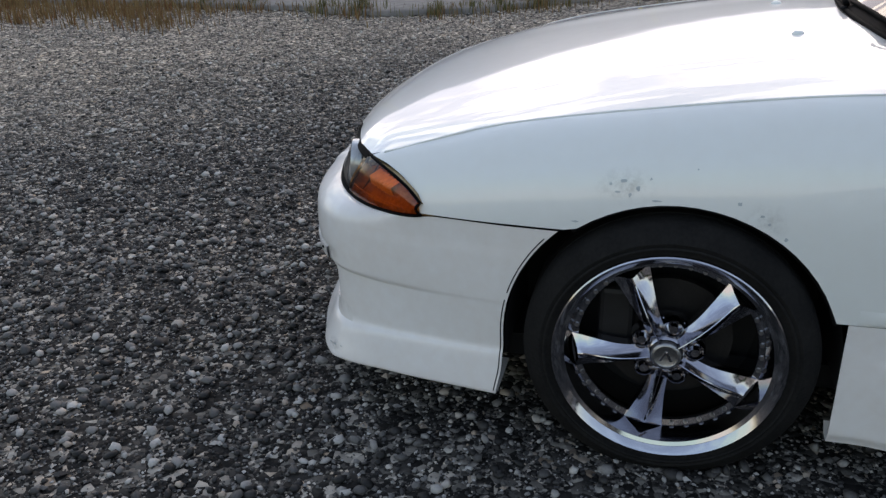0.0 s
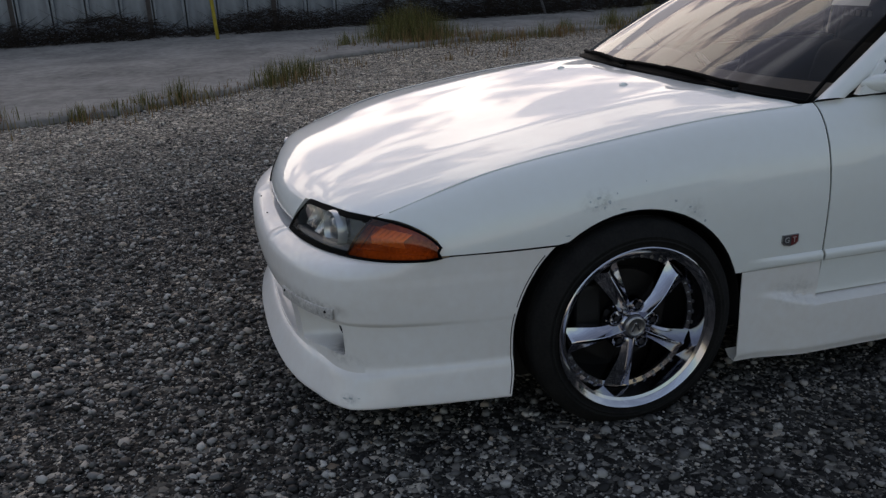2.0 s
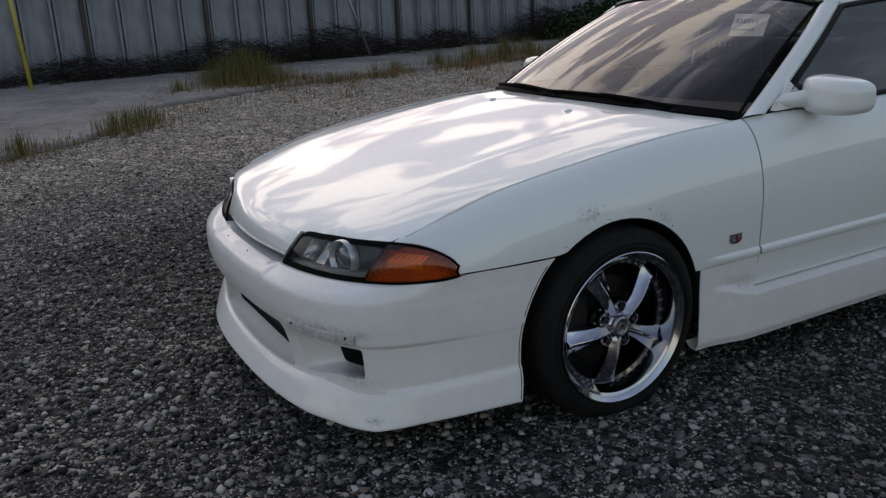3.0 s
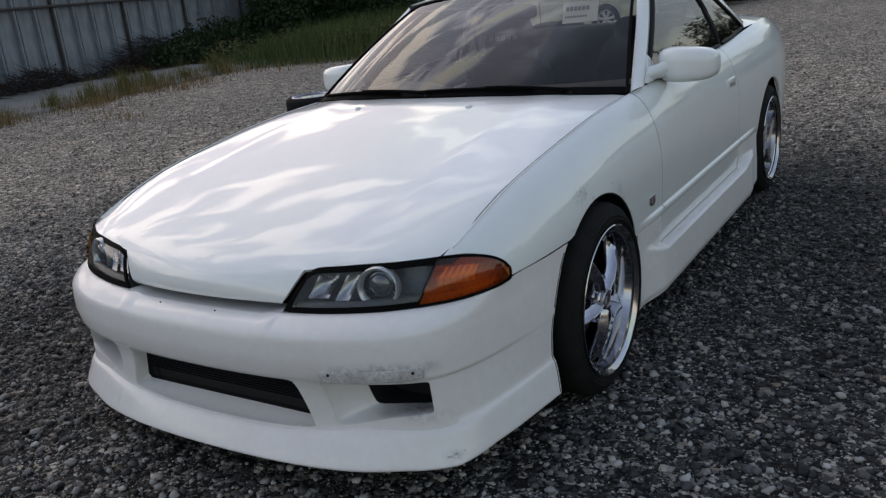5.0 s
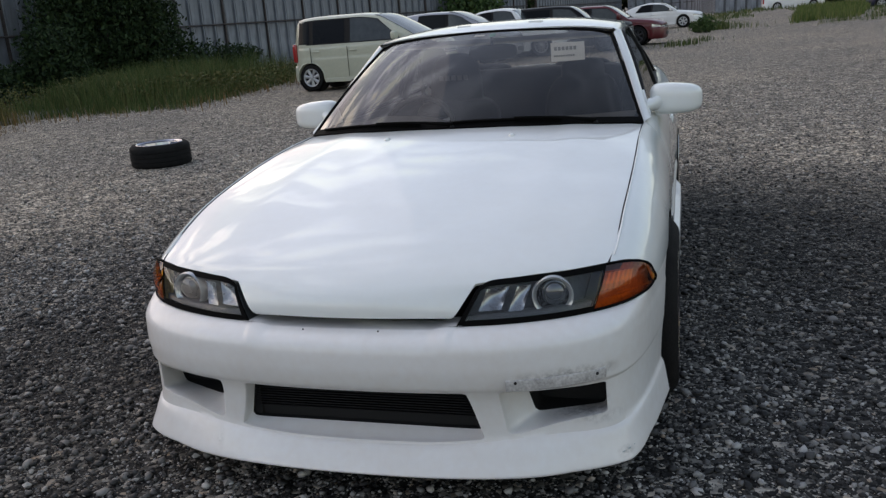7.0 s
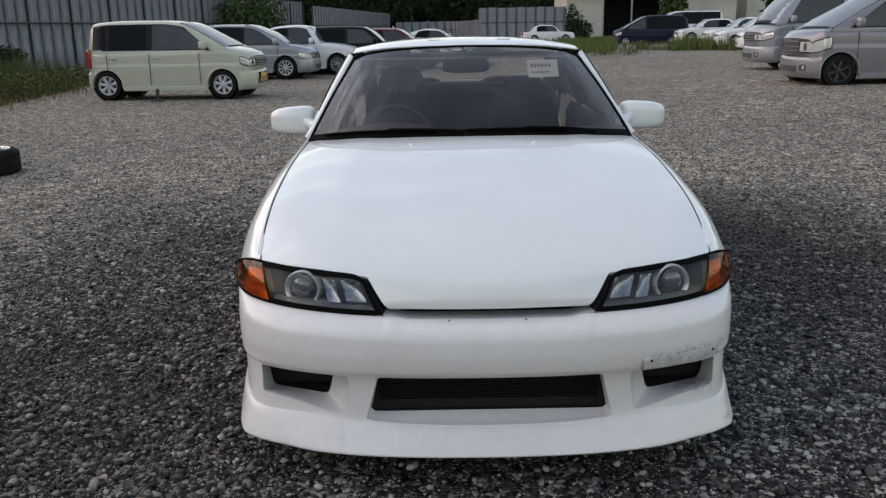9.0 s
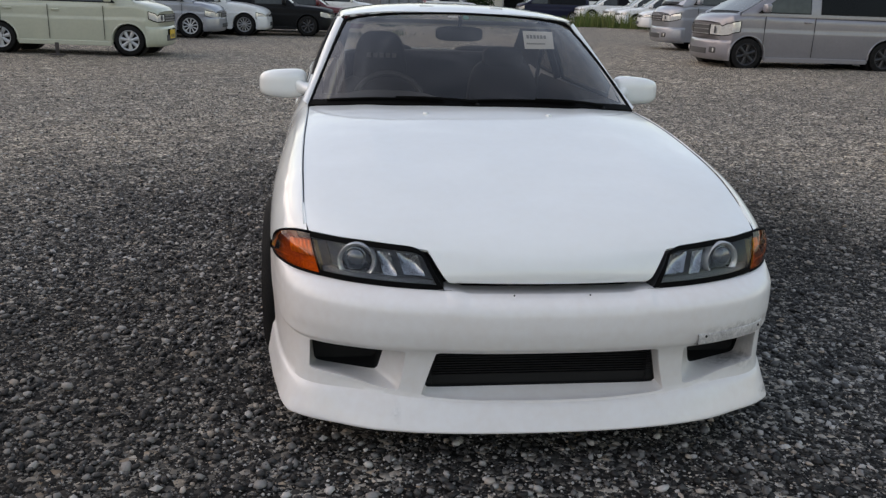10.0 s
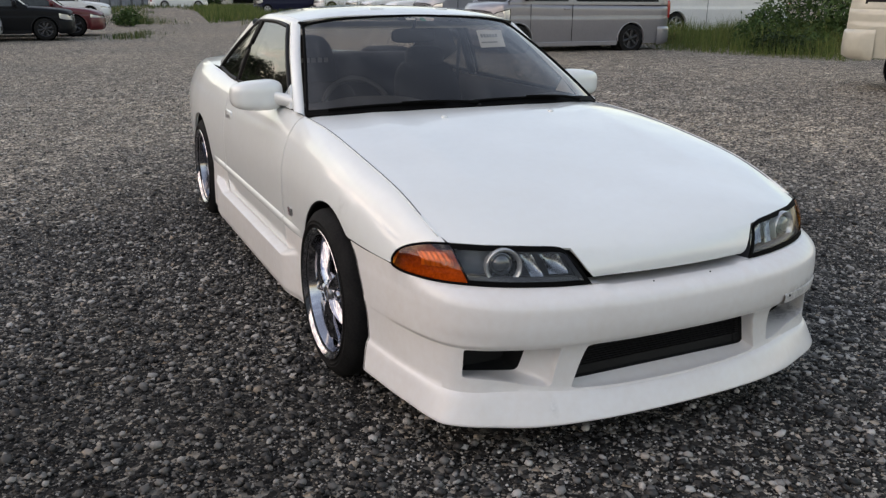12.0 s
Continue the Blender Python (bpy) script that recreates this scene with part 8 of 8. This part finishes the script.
vehicle("coupe_far", "white coupe parked in the weeds", parked(0.9, 44.0, -6), 4.5, 1.72, 1.30, 2.55, 0.92, 0.31, 0.84,
        [(-3.5, 0.84), (-0.6, 0.86), (0.3, 0.79), (0.8, 0.69), (0.92, 0.61)],
        [(-3.2, 0.86), (-2.4, 1.18), (-1.7, 1.30), (-1.1, 1.26), (-0.3, 0.86)], OFFWHITE, ALLOY,
        [(-1.55, -0.5, -0.95, -1.5), (-2.4, -1.65, -1.6, -2.1)], seams=(-1.6,)).name = "white_coupe"
vehicle("estate_car", "white estate car far off on the grass", parked(10.4, 70.0, 0), 4.5, 1.70, 1.45, 2.6, 0.85, 0.31, 0.88,
        [(-3.6, 0.86), (-0.6, 0.88), (0.3, 0.83), (0.75, 0.74), (0.85, 0.66)],
        [(-2.9, 0.9), (-2.5, 1.30), (-2.0, 1.44), (-1.1, 1.40), (-0.4, 0.9)], OFFWHITE, ALLOY,
        [(-1.6, -0.6, -1.0, -1.6), (-2.4, -1.7, -1.7, -2.4)])
# vans and cars on the other side: noses to -x
MPV_HOOD = [(-3.98, 1.03), (-0.8, 1.06), (-0.10, 1.08), (0.12, 1.07), (0.34, 1.04), (0.50, 1.00), (0.58, 0.96), (0.63, 0.89)]
MPV_CABIN = [(-3.96, 1.05), (-3.9, 1.55), (-3.7, 1.80), (-3.0, 1.88), (-1.8, 1.88), (-1.25, 1.82), (-0.5, 1.48), (0.20, 1.07)]
vehicle("people_carrier", "silver-grey people carrier with dark alloy wheels", parked(7.35, 13.62, 179, 0.13), 4.62, 1.80, 1.88, 2.88, 0.63, 0.305, 1.07, MPV_HOOD, MPV_CABIN, GREYSILVER, DARKALLOY,
        [(-1.20, -0.16, -0.84, -1.20), (-3.56, -1.44, -1.44, -3.50)], spokes=6, lamps=0.22, lamp_len=0.44, seams=(-1.32, -0.30), fog=True, category="van", bow=0.22, band=False)
vehicle("high_van", "silver high-roof van with a short nose", parked(8.85, 18.80, 178, 0.2), 4.85, 1.70, 2.25, 2.57, 1.10, 0.33, 1.10,
        [(-3.75, 1.10), (-0.2, 1.13), (0.45, 1.14), (0.80, 1.08), (1.02, 1.00), (1.10, 0.90)],
        [(-3.74, 1.12), (-3.7, 2.00), (-3.5, 2.22), (-1.0, 2.25), (-0.35, 2.20), (0.25, 1.72), (0.84, 1.12)], SILVER, STEEL,
        [(-0.90, 0.42, -0.10, -0.90), (-3.5, -1.16, -1.16, -3.5)], band=False, lamps=0.17, lamp_len=0.22, seams=(-1.0, 0.30), fog=True, category="van", bow=0.2)
vehicle("ambulance_van", "white high-roof van with a red side stripe behind weeds", parked(15.2, 18.0, 178, 0.2), 5.4, 1.88, 2.35, 3.1, 1.0, 0.34, 1.18,
        [(-4.4, 1.18), (0.2, 1.2), (0.7, 1.12), (0.94, 1.02), (1.0, 0.92)],
        [(-4.38, 1.2), (-4.3, 2.1), (-4.0, 2.33), (-1.2, 2.35), (-0.6, 2.25), (0.15, 1.70), (0.75, 1.2)], OFFWHITE, STEEL,
        [(-1.0, 0.30, -0.25, -1.0), (-2.5, -1.35, -1.35, -2.5), (-4.1, -2.7, -2.7, -4.1)], band=False, lamps=0.22, stripe=material("red_stripe", (0.45, 0.03, 0.02), 0.4), seams=(-1.1,), category="van")
vehicle("dark_people_carrier", "dark blue people carrier parked on the far grass", parked(11.6, 52.0, 178, 0.0), 4.62, 1.80, 1.88, 2.88, 0.63, 0.305, 1.03, MPV_HOOD, MPV_CABIN, BLUEPAINT, ALLOY,
        [(-1.22, 0.02, -0.86, -1.22), (-3.7, -1.38, -1.38, -3.62)], spokes=6, lamps=0.20, category="van")
SEDAN_HOOD = [(-3.6, 0.86), (-0.6, 0.90), (0.3, 0.83), (0.75, 0.74), (0.88, 0.66)]
SEDAN_CABIN = [(-3.1, 0.9), (-2.5, 1.26), (-1.9, 1.40), (-1.1, 1.38), (-0.3, 0.9)]
for k, (x, y) in enumerate(((15.2, 50.0), (14.4, 41.5), (13.4, 36.5), (12.9, 32.0))):
    vehicle("white_sedan", "white sedan parked in a row on the far side", parked(x, y, 176 - 3 * k, 0.2), 4.5, 1.70, 1.42, 2.6, 0.88, 0.31, 0.88, SEDAN_HOOD, SEDAN_CABIN, OFFWHITE, ALLOY,
            [(-1.55, -0.5, -0.95, -1.55), (-2.5, -1.65, -1.65, -2.2)])
vehicle("white_van", "white van parked among the far cars", parked(15.6, 57.0, 178, 0.2), 4.70, 1.70, 1.98, 2.57, 0.95, 0.33, 1.10,
        [(-3.75, 1.08), (-0.2, 1.12), (0.4, 1.12), (0.75, 1.05), (0.90, 0.97), (0.95, 0.88)],
        [(-3.74, 1.12), (-3.7, 1.80), (-3.5, 1.96), (-1.0, 1.98), (-0.4, 1.94), (0.25, 1.55), (0.80, 1.10)], OFFWHITE, STEEL,
        [(-0.95, 0.35, -0.15, -0.95), (-2.2, -1.1, -1.1, -2.2), (-3.5, -2.35, -2.35, -3.5)], lamps=0.24, category="van")
vehicle("cream_van", "cream van with its tail to the yard", parked(9.78, 2.56, -69, 0.2), 4.0, 1.62, 1.95, 2.25, 0.85, 0.29, 1.06,
        [(-3.15, 1.06), (0.2, 1.08), (0.6, 1.0), (0.8, 0.9), (0.85, 0.8)],
        [(-3.14, 1.08), (-3.1, 1.75), (-2.95, 1.93), (-0.6, 1.95), (0.0, 1.6), (0.7, 1.08)], CREAMPAINT, OFFWHITE,
        [(-1.0, 0.3, -0.2, -1.0), (-2.9, -1.15, -1.15, -2.9)], category="van", lower=CREAMPAINT, sill=0.40, rear_lamp=False)
jack = thing("jack_stand", "small dark rusty jack stand beside the small wagon", "stand")
box("post", -5.93, -5.87, 14.02, 14.08, 0, 0.24, RUST, jack, bevel=0.008)
box("foot", -6.02, -5.78, 13.97, 14.13, 0, 0.03, RUST, jack, bevel=0.008)
